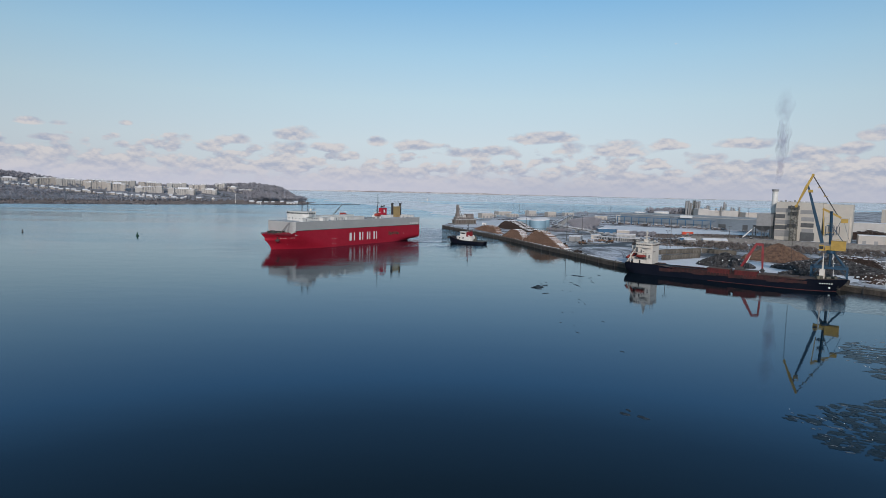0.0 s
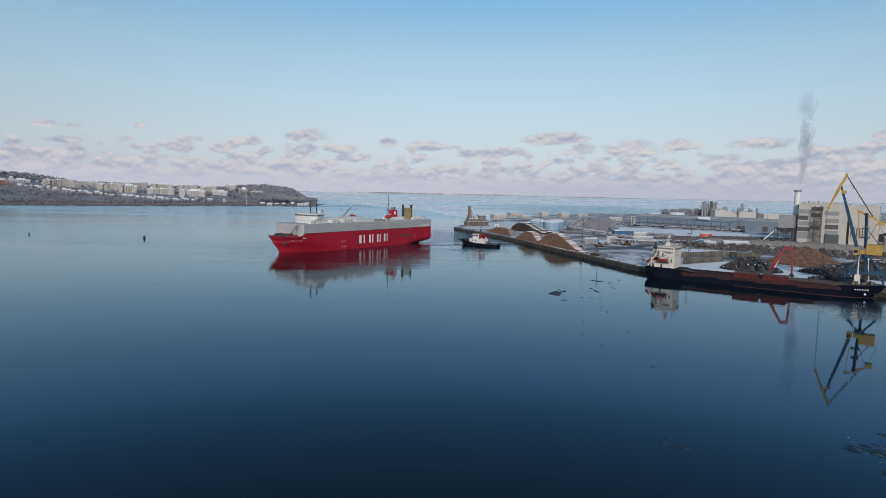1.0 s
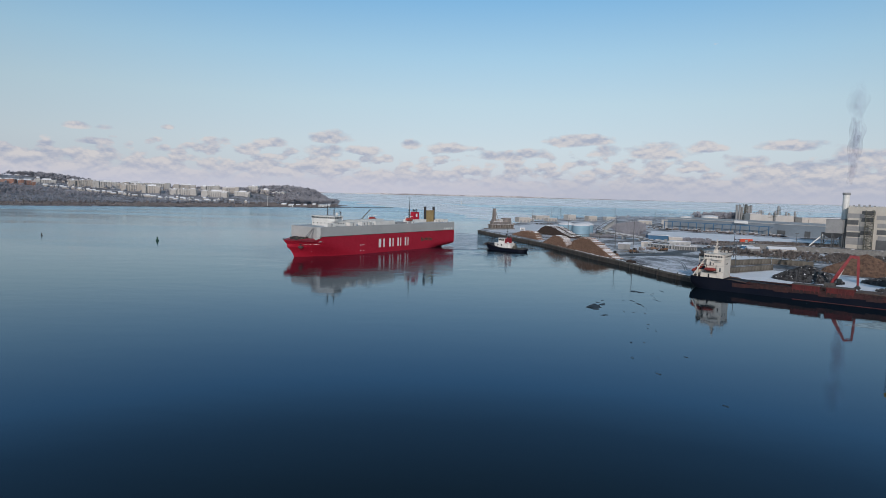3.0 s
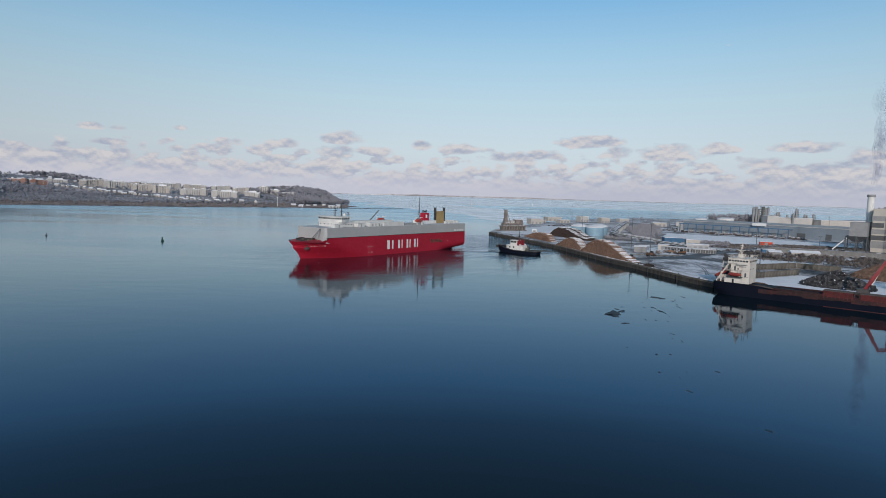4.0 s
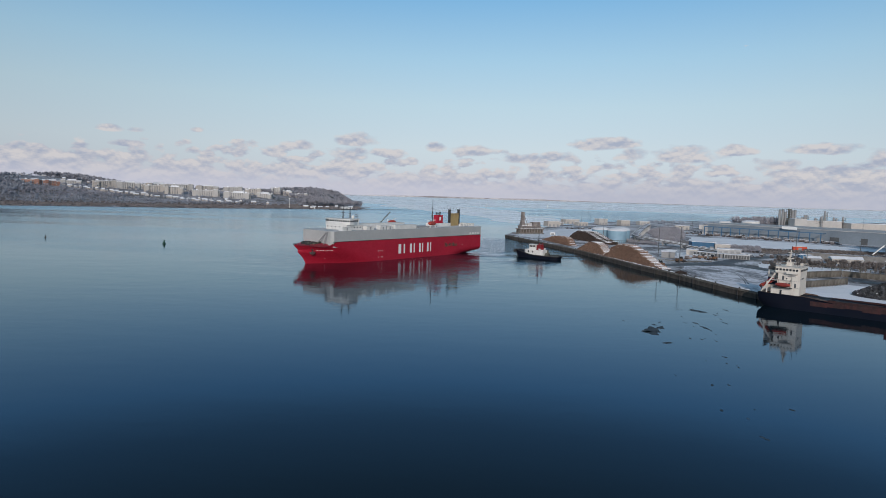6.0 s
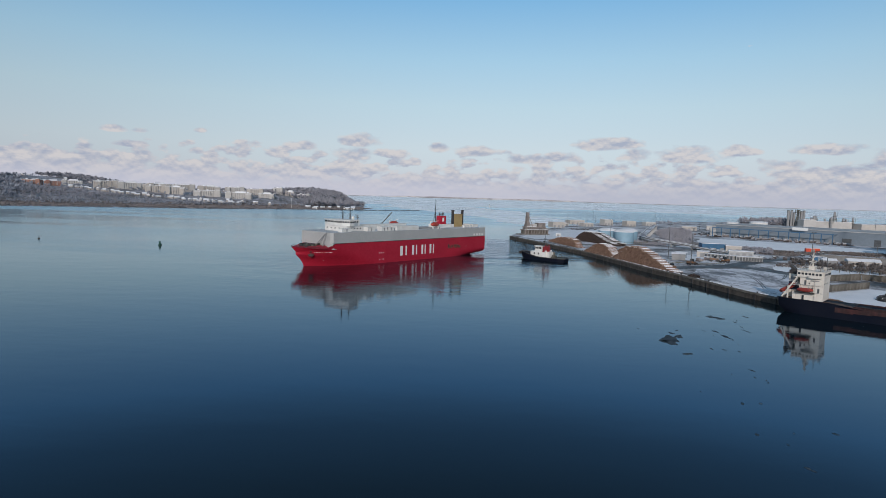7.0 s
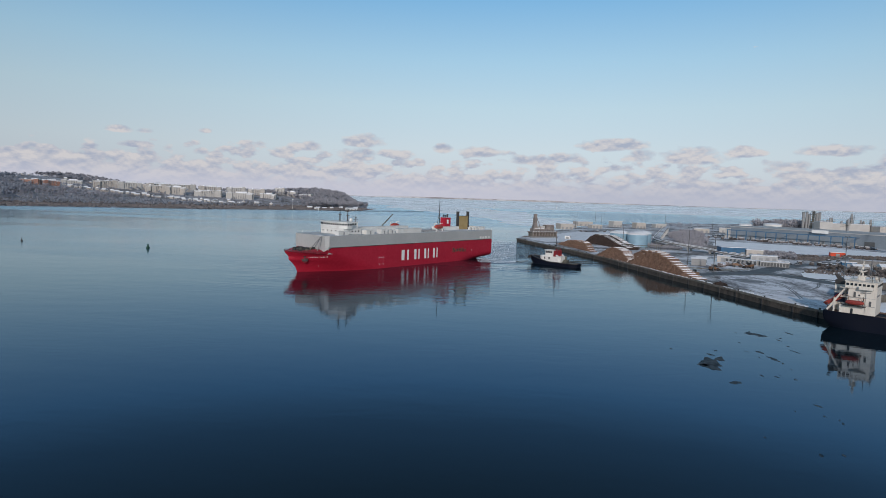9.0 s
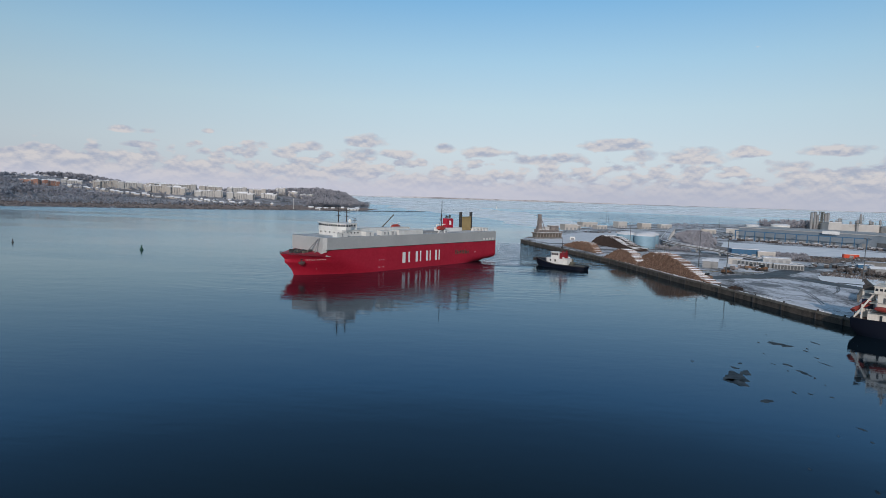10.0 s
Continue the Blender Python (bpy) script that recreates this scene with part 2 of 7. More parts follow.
    blend = nt.nodes.new("ShaderNodeMixShader")
    nt.links.new(fres.outputs[0], blend.inputs[0])
    nt.links.new(body.outputs[0], blend.inputs[1])
    nt.links.new(gloss.outputs[0], blend.inputs[2])
    out = nt.nodes.new("ShaderNodeOutputMaterial")
    nt.links.new(blend.outputs[0], out.inputs[0])
    return m


M = {}
M["water"] = water_mat()
M["snow"] = stuff_mat("snow", (0.92, 0.92, 0.93), (0.82, 0.83, 0.85), 0.75, scale=0.08, bump=0.2)
M["roof_snow"] = stuff_mat("roof_snow", (0.84, 0.84, 0.86), (0.68, 0.69, 0.71), 0.75, scale=0.15, bump=0.1, contrast=0.4)
M["ground"] = stuff_mat("snowy_ground", (0.70, 0.71, 0.74), (0.085, 0.078, 0.075), 0.85, scale=0.03, fine=12, bump=0.3, contrast=0.6, bias=0.01)
M["asphalt"] = stuff_mat("wet_asphalt", (0.045, 0.05, 0.056), (0.11, 0.115, 0.12), 0.6, scale=0.15, bump=0.1)
M["concrete"] = stuff_mat("weathered_concrete", (0.26, 0.25, 0.24), (0.15, 0.145, 0.135), 0.85, scale=0.25, bump=0.2)
M["quay"] = stuff_mat("quay_wall", (0.10, 0.082, 0.066), (0.04, 0.034, 0.03), 0.85, scale=0.3, bump=0.4, stretch=(1, 1, 0.35))
M["red"] = stuff_mat("red_hull_paint", (0.42, 0.012, 0.034), (0.35, 0.010, 0.029), 0.58, scale=0.06, bump=0.02, contrast=0.3)
M["ship_grey"] = stuff_mat("pale_grey_paint", (0.44, 0.44, 0.43), (0.38, 0.38, 0.375), 0.5, scale=0.08, bump=0.03, contrast=0.3)
M["canopy_blue"] = stuff_mat("faded_canopy_blue", (0.06, 0.16, 0.28), (0.05, 0.12, 0.21), 0.6, scale=0.3, bump=0.04)
M["red"].node_tree.nodes["Principled BSDF"].inputs["Specular IOR Level"].default_value = 0.35
M["white"] = stuff_mat("white_paint", (0.78, 0.77, 0.74), (0.66, 0.64, 0.60), 0.5, scale=0.3, bump=0.03, contrast=0.3)
M["letter"] = stuff_mat("white_lettering", (0.80, 0.80, 0.78), (0.74, 0.74, 0.72), 0.5, scale=0.3, bump=0.0, contrast=0.3)
M["glass"] = stuff_mat("dark_glazing", (0.02, 0.025, 0.03), (0.03, 0.035, 0.04), 0.12, scale=0.4, bump=0.0)
M["deck"] = stuff_mat("ship_deck", (0.33, 0.35, 0.36), (0.55, 0.57, 0.60), 0.7, scale=0.12, bump=0.05, contrast=0.6)
M["dark_steel"] = stuff_mat("dark_steel", (0.055, 0.05, 0.048), (0.03, 0.028, 0.028), 0.6, scale=0.5, bump=0.1)
M["gear"] = stuff_mat("deck_gear", (0.08, 0.09, 0.08), (0.16, 0.14, 0.10), 0.7, scale=0.8, bump=0.1)
M["orange"] = stuff_mat("orange_paint", (0.46, 0.055, 0.03), (0.36, 0.045, 0.03), 0.45, scale=0.5, bump=0.02)
M["tan"] = stuff_mat("tan_steel", (0.42, 0.30, 0.13), (0.34, 0.24, 0.10), 0.6, scale=0.3, bump=0.1)
M["black_hull"] = stuff_mat("black_hull_paint", (0.003, 0.006, 0.015), (0.007, 0.009, 0.017), 0.6, scale=0.12, bump=0.05, contrast=0.5)
M["black_hull"].node_tree.nodes["Principled BSDF"].inputs["Specular IOR Level"].default_value = 0.1
M["rust_red"] = stuff_mat("rusty_red_paint", (0.050, 0.010, 0.010), (0.014, 0.009, 0.010), 0.75, scale=0.14, fine=6, bump=0.15, contrast=0.35, stretch=(1, 1, 0.5), vary=0.25)
M["bin_red"] = stuff_mat("dull_red_steel", (0.12, 0.013, 0.013), (0.05, 0.009, 0.010), 0.7, scale=0.3, bump=0.1, contrast=0.4, stretch=(1, 1, 0.4))
M["boot"] = stuff_mat("boot_topping", (0.10, 0.012, 0.013), (0.03, 0.009, 0.010), 0.6, scale=0.2, bump=0.05)
M["yellow"] = stuff_mat("crane_yellow", (0.50, 0.33, 0.07), (0.36, 0.235, 0.055), 0.55, scale=0.4, bump=0.04, contrast=0.4)
M["blue"] = stuff_mat("crane_blue", (0.016, 0.070, 0.135), (0.013, 0.045, 0.08), 0.55, scale=0.4, bump=0.04, contrast=0.4)
M["blue_box"] = stuff_mat("blue_sheet_metal", (0.025, 0.12, 0.24), (0.02, 0.09, 0.18), 0.55, scale=0.3, bump=0.04)
M["machine_red"] = stuff_mat("machine_red", (0.26, 0.015, 0.022), (0.17, 0.012, 0.018), 0.5, scale=0.4, bump=0.04)
M["tank_blue"] = stuff_mat("pale_blue_tank_paint", (0.28, 0.43, 0.53), (0.23, 0.36, 0.45), 0.55, scale=0.2, bump=0.04, contrast=0.3)
M["factory"] = stuff_mat("grey_blue_cladding", (0.22, 0.26, 0.30), (0.18, 0.215, 0.25), 0.6, scale=0.06, bump=0.05, contrast=0.3)
M["pale_wall"] = stuff_mat("pale_render", (0.52, 0.50, 0.47), (0.44, 0.42, 0.40), 0.8, scale=0.1, bump=0.06, contrast=0.3)
M["panel_dark"] = stuff_mat("dark_grey_panel", (0.10, 0.105, 0.11), (0.075, 0.08, 0.085), 0.6, scale=0.2, bump=0.03)
M["panel_light"] = stuff_mat("pale_grey_roofing", (0.46, 0.455, 0.445), (0.36, 0.36, 0.36), 0.7, scale=0.05, bump=0.03, contrast=0.4)
M["panel_mid"] = stuff_mat("mid_grey_panel", (0.30, 0.30, 0.30), (0.25, 0.25, 0.25), 0.6, scale=0.2, bump=0.03)
M["log"] = stuff_mat("round_timber", (0.22, 0.135, 0.09), (0.075, 0.046, 0.034), 0.85, scale=0.5, bump=0.3, contrast=0.4, vary=0.3)
M["log_dark"] = stuff_mat("dark_timber", (0.085, 0.055, 0.045), (0.035, 0.026, 0.022), 0.9, scale=0.5, bump=0.3, contrast=0.5, vary=0.2)
M["scrap"] = stuff_mat("scrap_metal", (0.035, 0.034, 0.036), (0.15, 0.145, 0.145), 0.5, metal=0.5, scale=0.6, fine=5, bump=0.4, contrast=0.7)
M["shore_soil"] = stuff_mat("snowy_shore_soil", (0.12, 0.11, 0.105), (0.42, 0.42, 0.45), 0.95, scale=0.012, fine=8, bump=0.2, contrast=0.35)
M["ice"] = stuff_mat("thin_grey_ice", (0.13, 0.15, 0.17), (0.07, 0.085, 0.105), 0.35, scale=0.05, fine=8, bump=0.05, contrast=0.6)
M["far_ice"] = stuff_mat("pale_sea_ice", (0.93, 0.88, 0.88), (0.80, 0.79, 0.81), 0.28, scale=0.0025, bump=0.0, contrast=0.6, stretch=(0.35, 1, 1))
M["brick_wall"] = stuff_mat("orange_brick_render", (0.36, 0.20, 0.15), (0.30, 0.165, 0.125), 0.8, scale=0.1, bump=0.05)
M["signal_green"] = stuff_mat("green_buoy_paint", (0.012, 0.075, 0.05), (0.01, 0.05, 0.035), 0.5, scale=0.5, bump=0.03)


def island_mat(name, dark, light, rough=0.95):
    """Colour that changes from twig to twig."""
    m = bpy.data.materials.new(name)
    m.use_nodes = True
    nt = m.node_tree
    b = nt.nodes["Principled BSDF"]
    geo = nt.nodes.new("ShaderNodeNewGeometry")
    tc = nt.nodes.new("ShaderNodeTexCoord")
    n = node(nt, "ShaderNodeTexNoise", Scale=0.03, Detail=4.0)
    nt.links.new(tc.outputs["Object"], n.inputs["Vector"])
    f = math_node(nt, "ADD", math_node(nt, "MULTIPLY", geo.outputs["Random Per Island"], 0.6), math_node(nt, "MULTIPLY", span(nt, n.outputs[0], 0.35, 0.65), 0.4))
    nt.links.new(mix_colour(nt, f, dark, light), b.inputs["Base Color"])
    b.inputs["Roughness"].default_value = rough
    return m


# both twig colours are paled and blued to paint in distant haze
M["twig"] = island_mat("hazed_frosted_twigs", (0.27, 0.29, 0.335), (0.41, 0.43, 0.485))
M["twig_hazed"] = island_mat("hazed_bare_twigs", (0.27, 0.268, 0.295), (0.40, 0.395, 0.435))
M["scrub_brown"] = island_mat("brown_scrub", (0.085, 0.072, 0.066), (0.24, 0.215, 0.205))
M["reed_blade"] = island_mat("dry_reed_blades", (0.155, 0.14, 0.14), (0.235, 0.215, 0.215))
M["floe"] = stuff_mat("dark_ice_floe", (0.018, 0.030, 0.043), (0.070, 0.088, 0.105), 0.4, scale=0.35, fine=5, bump=0.05, contrast=0.5)
M["floe"].node_tree.nodes["Principled BSDF"].inputs["IOR"].default_value = 1.06
M["thin_ice"] = stuff_mat("thin_skim_ice", (0.045, 0.060, 0.080), (0.018, 0.028, 0.042), 0.16, scale=0.06, fine=7, bump=0.03, contrast=0.5)
M["frost_ice"] = island_mat("frosted_ice_slivers", (0.07, 0.09, 0.115), (0.22, 0.25, 0.285), 0.5)
M["drift_ice"] = island_mat("drifting_thin_ice", (0.008, 0.018, 0.030), (0.022, 0.038, 0.056), 0.22)
M["drift_ice"].node_tree.nodes["Principled BSDF"].inputs["IOR"].default_value = 1.11
M["worn_paint"] = stuff_mat("worn_brown_paint", (0.16, 0.09, 0.05), (0.03, 0.02, 0.02), 0.6, scale=0.8, bump=0.1, contrast=0.6)
M["yard_snow"] = stuff_mat("tracked_snow", (0.74, 0.75, 0.79), (0.10, 0.10, 0.11), 0.8, scale=0.045, fine=9, bump=0.2, contrast=0.5, stretch=(2.0, 0.7, 1), bias=0.035)
M["road_snow"] = stuff_mat("slushy_road", (0.30, 0.31, 0.33), (0.12, 0.12, 0.125), 0.7, scale=0.1, bump=0.1, contrast=0.5)
M["weathered"] = stuff_mat("weathered_brown_concrete", (0.32, 0.275, 0.25), (0.15, 0.13, 0.12), 0.9, scale=0.3, bump=0.3, contrast=0.5)
M["stained"] = stuff_mat("stained_concrete", (0.175, 0.16, 0.135), (0.075, 0.065, 0.055), 0.9, scale=0.35, bump=0.2, contrast=0.4, stretch=(1, 1, 0.3), vary=0.25)
M["window_dark"] = stuff_mat("dull_window", (0.15, 0.155, 0.165), (0.22, 0.225, 0.235), 0.3, scale=0.3, bump=0.0, vary=0.4)
# far coast colour, lightened to paint in the haze of distance
M["far_hazed"] = stuff_mat("hazed_far_coast", (0.52, 0.50, 0.50), (0.24, 0.22, 0.22), 0.95, scale=0.004, fine=8, bump=0.0, contrast=0.5)
M["deck_brown"] = stuff_mat("worn_brown_deck", (0.13, 0.085, 0.065), (0.07, 0.05, 0.042), 0.85, scale=0.3, bump=0.1, contrast=0.4)
M["ship_white"] = stuff_mat("rust_streaked_white", (0.68, 0.635, 0.57), (0.52, 0.44, 0.37), 0.6, scale=0.35, fine=5, bump=0.03, contrast=0.35, stretch=(1, 1, 0.25), bias=0.1)
M["blue_dark"] = stuff_mat("dark_blue_paint", (0.02, 0.035, 0.09), (0.015, 0.025, 0.06), 0.5, scale=0.4, bump=0.0)
M["boat_red"] = stuff_mat("faded_boat_red", (0.33, 0.05, 0.035), (0.22, 0.035, 0.03), 0.6, scale=0.6, bump=0.02)
M["plant_wall"] = stuff_mat("cream_cladding", (0.54, 0.50, 0.44), (0.46, 0.43, 0.38), 0.7, scale=0.12, bump=0.03, contrast=0.3)
M["cream"] = stuff_mat("cream_render", (0.52, 0.475, 0.43), (0.44, 0.41, 0.375), 0.8, scale=0.2, bump=0.05, contrast=0.3)
M["orange_box"] = stuff_mat("orange_container_paint", (0.62, 0.07, 0.025), (0.5, 0.055, 0.02), 0.5, scale=0.4, bump=0.03)
M["loader"] = stuff_mat("loader_yellow", (0.20, 0.10, 0.05), (0.11, 0.07, 0.045), 0.55, scale=0.5, bump=0.04)
M["goods"] = stuff_mat("mixed_goods", (0.17, 0.15, 0.145), (0.10, 0.09, 0.09), 0.7, scale=0.6, bump=0.1, vary=0.7)
M["car_paint"] = stuff_mat("car_paint", (0.22, 0.23, 0.25), (0.17, 0.18, 0.20), 0.35, scale=0.5, bump=0.0, vary=0.8)
M["log_end"] = stuff_mat("sawn_log_ends", (0.32, 0.20, 0.14), (0.13, 0.075, 0.052), 0.85, scale=0.6, fine=6, bump=0.2, contrast=0.35)


# ---- geometry helpers ----
class Geo:
    def __init__(self):
        self.v, self.f = [], []

    def add(self, vs, fs):
        k = len(self.v)
        self.v += [tuple(p) for p in vs]
        self.f += [tuple(i + k for i in f) for f in fs]
        return self

    def box(self, c, s, rz=0.0, taper=1.0):
        """c: the middle of the base."""
        ca, sa = math.cos(rz), math.sin(rz)
        vs = []
        for z, k in ((0, 1.0), (s[2], taper)):
            for x, y in ((-1, -1), (1, -1), (1, 1), (-1, 1)):
                X, Y = x * s[0] / 2 * k, y * s[1] / 2 * k
                vs.append((c[0] + X * ca - Y * sa, c[1] + X * sa + Y * ca, c[2] + z))
        return self.add(vs, [(3, 2, 1, 0), (4, 5, 6, 7), (0, 1, 5, 4), (1, 2, 6, 5), (2, 3, 7, 6), (3, 0, 4, 7)])

    def beam(self, p, q, w, h=None):
        h = h or w
        p, q = Vector(p), Vector(q)
        d = (q - p).normalized()
        side = d.cross(Vector((0, 0, 1)))
        side = side.normalized() if side.length > 1e-4 else Vector((1, 0, 0))
        top = side.cross(d)
        vs = [e + side * (a * w / 2) + top * (b * h / 2) for e in (p, q) for a, b in ((-1, -1), (1, -1), (1, 1), (-1, 1))]
        return self.add(vs, [(3, 2, 1, 0), (4, 5, 6, 7), (0, 1, 5, 4), (1, 2, 6, 5), (2, 3, 7, 6), (3, 0, 4, 7)])

    def tube(self, p, q, r, r2=None, n=8):
        r2 = r if r2 is None else r2
        p, q = Vector(p), Vector(q)
        d = (q - p).normalized()
        side = d.cross(Vector((0, 0, 1)))
        side = side.normalized() if side.length > 1e-4 else Vector((1, 0, 0))
        top = side.cross(d)
        vs = []
        for e, k in ((p, r), (q, r2)):
            for i in range(n):
                a = 2 * math.pi * i / n
                vs.append(e + side * (math.cos(a) * k) + top * (math.sin(a) * k))
        fs = [(i, (i + 1) % n, n + (i + 1) % n, n + i) for i in range(n)]
        return self.add(vs, fs + [tuple(range(n - 1, -1, -1)), tuple(range(n, 2 * n))])

    def prism(self, poly, z0, z1):
        n = len(poly)
        vs = [(x, y, z0) for x, y in poly] + [(x, y, z1) for x, y in poly]
        fs = [(i, (i + 1) % n, n + (i + 1) % n, n + i) for i in range(n)]
        return self.add(vs, fs + [tuple(range(n - 1, -1, -1)), tuple(range(n, 2 * n))])

    def rings(self, rings, caps=True):
        n = len(rings[0])
        vs = [p for r in rings for p in r]
        fs = []
        for k in range(len(rings) - 1):
            for i in range(n):
                j = (i + 1) % n
                fs.append((k * n + i, k * n + j, (k + 1) * n + j, (k + 1) * n + i))
        if caps:
            fs += [tuple(range(n - 1, -1, -1)), tuple(range((len(rings) - 1) * n, len(rings) * n))]
        return self.add(vs, fs)

    def lathe(self, c, profile, n=24):
        return self.rings([[(c[0] + r * math.cos(2 * math.pi * i / n), c[1] + r * math.sin(2 * math.pi * i / n), c[2] + z) for i in range(n)] for r, z in profile])

    def mesh(self, name, smooth=False):
        me = bpy.data.meshes.new(name)
        me.from_pydata(self.v, [], self.f)
        me.update()
        if smooth:
            me.polygons.foreach_set("use_smooth", [True] * len(me.polygons))
            me.set_sharp_from_angle(angle=radians(38))
        return me


def part(name, geo, material, parent=None, label="", smooth=False, m=None):
    me = geo.mesh(name, smooth)
    me.materials.append(M[material])
    ob = new(name, me)
    if parent:
        ob.parent = parent
    if m:
        ob.matrix_basis = m
    if label:
        tagged(ob, label)
    return ob


def piece(name, me, parent, m):
    ob = new(name, me)
    ob.parent, ob.matrix_basis = parent, m
    return ob


def thing(name, label, category, m, group="", kind=""):
    ob = new(name)
    ob.empty_display_size = 0.5
    ob.matrix_basis = m
    return tagged(ob, label, category, group, kind)


def shared(geo, name, material, smooth=False):
    me = geo.mesh(name, smooth)
    me.materials.append(M[material])
    return me


# ---- large structure ----
def lerp_table(table, x):
    for (x0, y0), (x1, y1) in zip(table, table[1:]):
        if x <= x1:
            k = min(max((x - x0) / (x1 - x0), 0), 1)
            return y0 + (y1 - y0) * k
    return table[-1][1]


def smooth01(a, b, x):
    k = min(max((x - a) / (b - a), 0), 1)
    return k * k * (3 - 2 * k)


QZ = 3.0   # height of the quay over the water

g = Geo()
g.add([(-6000, -1500, 0), (6000, -1500, 0), (6000, 6500, 0), (-6000, 6500, 0)], [(0, 1, 2, 3)])
tagged(part("water", g, "water"), "calm dark blue harbour water with faint ripples", "water", kind="structure")

PORT = [(37, 728), (66, 632), (86, 566), (105, 469), (113, 442), (121, 403), (126, 380), (130, 368), (133.8, 358), (213.5, 289), (223, 270),
        (305, 187), (520, -20), (2600, -400), (2600, 2600), (1500, 1950), (900, 1600), (560, 1430), (360, 1300), (240, 1190),
        (150, 1030), (95, 900), (60, 800), (44, 760)]
g = Geo().prism(PORT, -2.0, QZ)
tagged(part("ground", g, "ground"), "port ground with trampled snow over dark gravel", "ground", kind="structure")

# quay: a wall with a cap beam along the water
quay_line = [Vector((x, y, 0)) for x, y in PORT[:13]]
quay = tagged(part("quay_wall", Geo(), "quay"), "dark stained quay wall along the harbour basin", "quay", kind="structure")
gw, gc = Geo(), Geo()
for a, b in zip(quay_line, quay_line[1:]):
    d = (b - a).normalized()
    out = Vector((-d.y, d.x, 0)) if (Vector((-d.y, d.x, 0)).dot(Vector((-1, -0.3, 0))) > 0) else Vector((d.y, -d.x, 0))
    mid = (a + b) / 2 + out * 0.12
    ang = math.atan2(d.y, d.x)
    gw.box((mid.x, mid.y, -1.5), ((b - a).length + 0.3, 0.5, QZ + 0.9), ang)
    mid = (a + b) / 2 + out * 0.1
    gc.box((mid.x, mid.y, QZ - 0.65), ((b - a).length + 0.5, 1.3, 0.85), ang)
quay.data = shared(gw, "quay_wall", "quay")
part("cap_beam", gc, "stained", quay, "pale concrete cap beam dusted with snow")
fender = shared(Geo().box((0, 0, -0.6), (0.45, 0.5, 3.3)).box((0, -0.1, 2.2), (0.7, 0.7, 0.4)), "fender", "dark_steel")
bollard = shared(Geo().lathe((0, 0, 0), [(0.32, 0), (0.26, 0.35), (0.42, 0.5), (0.40, 0.62), (0.1, 0.66)], 10), "bollard", "dark_steel", True)
for a, b in zip(quay_line[:11], quay_line[1:11]):
    d = (b - a).normalized()
    out = Vector((-d.y, d.x, 0)) if (Vector((-d.y, d.x, 0)).dot(Vector((-1, -0.3, 0))) > 0) else Vector((d.y, -d.x, 0))
    n = max(int((b - a).length / 13), 1)
    for i in range(n):
        p = a.lerp(b, (i + 0.5) / n)
        q = p + out * 0.65
        piece("fender", fender, quay, pose(q.x, q.y, 0, 0, 0, math.degrees(math.atan2(d.y, d.x))))
        q = p - out * 0.4
        piece("bollard", bollard, quay, pose(q.x, q.y, QZ + 0.2))

# the wooded shore across the water
SHORE = [(-2600, 330), (-1100, 975), (-800, 1195), (-660, 1285), (-560, 1335), (-450, 1440), (-380, 1490), (-310, 1530), (-262, 1600), (-245, 1800), (-235, 2600), (-150, 4000)]
RIDGE = [(-2600, 70), (-1400, 60), (-1235, 60), (-1068, 36), (-883, 29), (-720, 31), (-600, 34), (-531, 38), (-430, 25), (-345, 8), (-270, 1), (-150, 0)]


def shore_z(x, y):
    w = y - lerp_table(SHORE, x)
    if w < 0 or x > -0.174 * y:
        return -1.0
    n = noise.noise(Vector((x * 0.006, y * 0.006, 0)))
    return 0.6 + 1.4 * smooth01(0, 60, w) + lerp_table(RIDGE, x) * smooth01(120, 520, w) * (1 + 0.12 * n) * smooth01(0, 95, -0.174 * y - x) * (1 - smooth01(1000, 1400, w))


g = Geo()
NX, NY = 150, 90
xs = [-2600 + 2460 * (i / NX) ** 0.7 for i in range(NX + 1)]
for i in range(NX + 1):
    s = lerp_table(SHORE, xs[i])
    for j in range(NY + 1):
        y = s - 12 + (1500 * (j / NY) ** 1.6)
        g.v.append((xs[i], y, shore_z(xs[i], y) - 0.4))
for i in range(NX):
    for j in range(NY):
        k = i * (NY + 1) + j
        g.f.append((k, k + NY + 1, k + NY + 2, k + 1))
tagged(part("shore_land", g, "shore_soil", smooth=True), "low wooded shore with brown reeds and a snowy rise", "shore", kind="structure")

# far coast
g = Geo()
pts = []
n = 120
for i in range(n + 1):
    x = -2200 + 7800 * i / n
    pts.append([(x, 2450 + 160 * noise.noise(Vector((x * 0.002, 3, 1))), 0.03), (x, 3300, 0.8), (x, 4650, 16.5)])
for i in range(n + 1):
    g.v += pts[i]
for i in range(n):
    g.f += [(3 * i, 3 * i + 3, 3 * i + 4, 3 * i + 1), (3 * i + 1, 3 * i + 4, 3 * i + 5, 3 * i + 2)]
tagged(part("sea_ice", g, "far_ice"), "pale frozen bay in front of the far coast", "ice", kind="structure")
sheet = [(-170, 1760), (-60, 1560), (30, 1300), (60, 1080), (95, 1010), (150, 1120), (190, 1260), (120, 1500), (150, 1800), (60, 2150), (-40, 2470), (-330, 2470), (-280, 2050)]
edge = []
for a, b in zip(sheet, sheet[1:] + sheet[:1]):
    for k in range(10):
        x, y = a[0] + (b[0] - a[0]) * k / 10, a[1] + (b[1] - a[1]) * k / 10
        edge.append((x + 40 * noise.noise(Vector((x * 0.02, y * 0.01, 4))), y + 60 * noise.noise(Vector((x * 0.02, y * 0.01, 9))), 0.02))
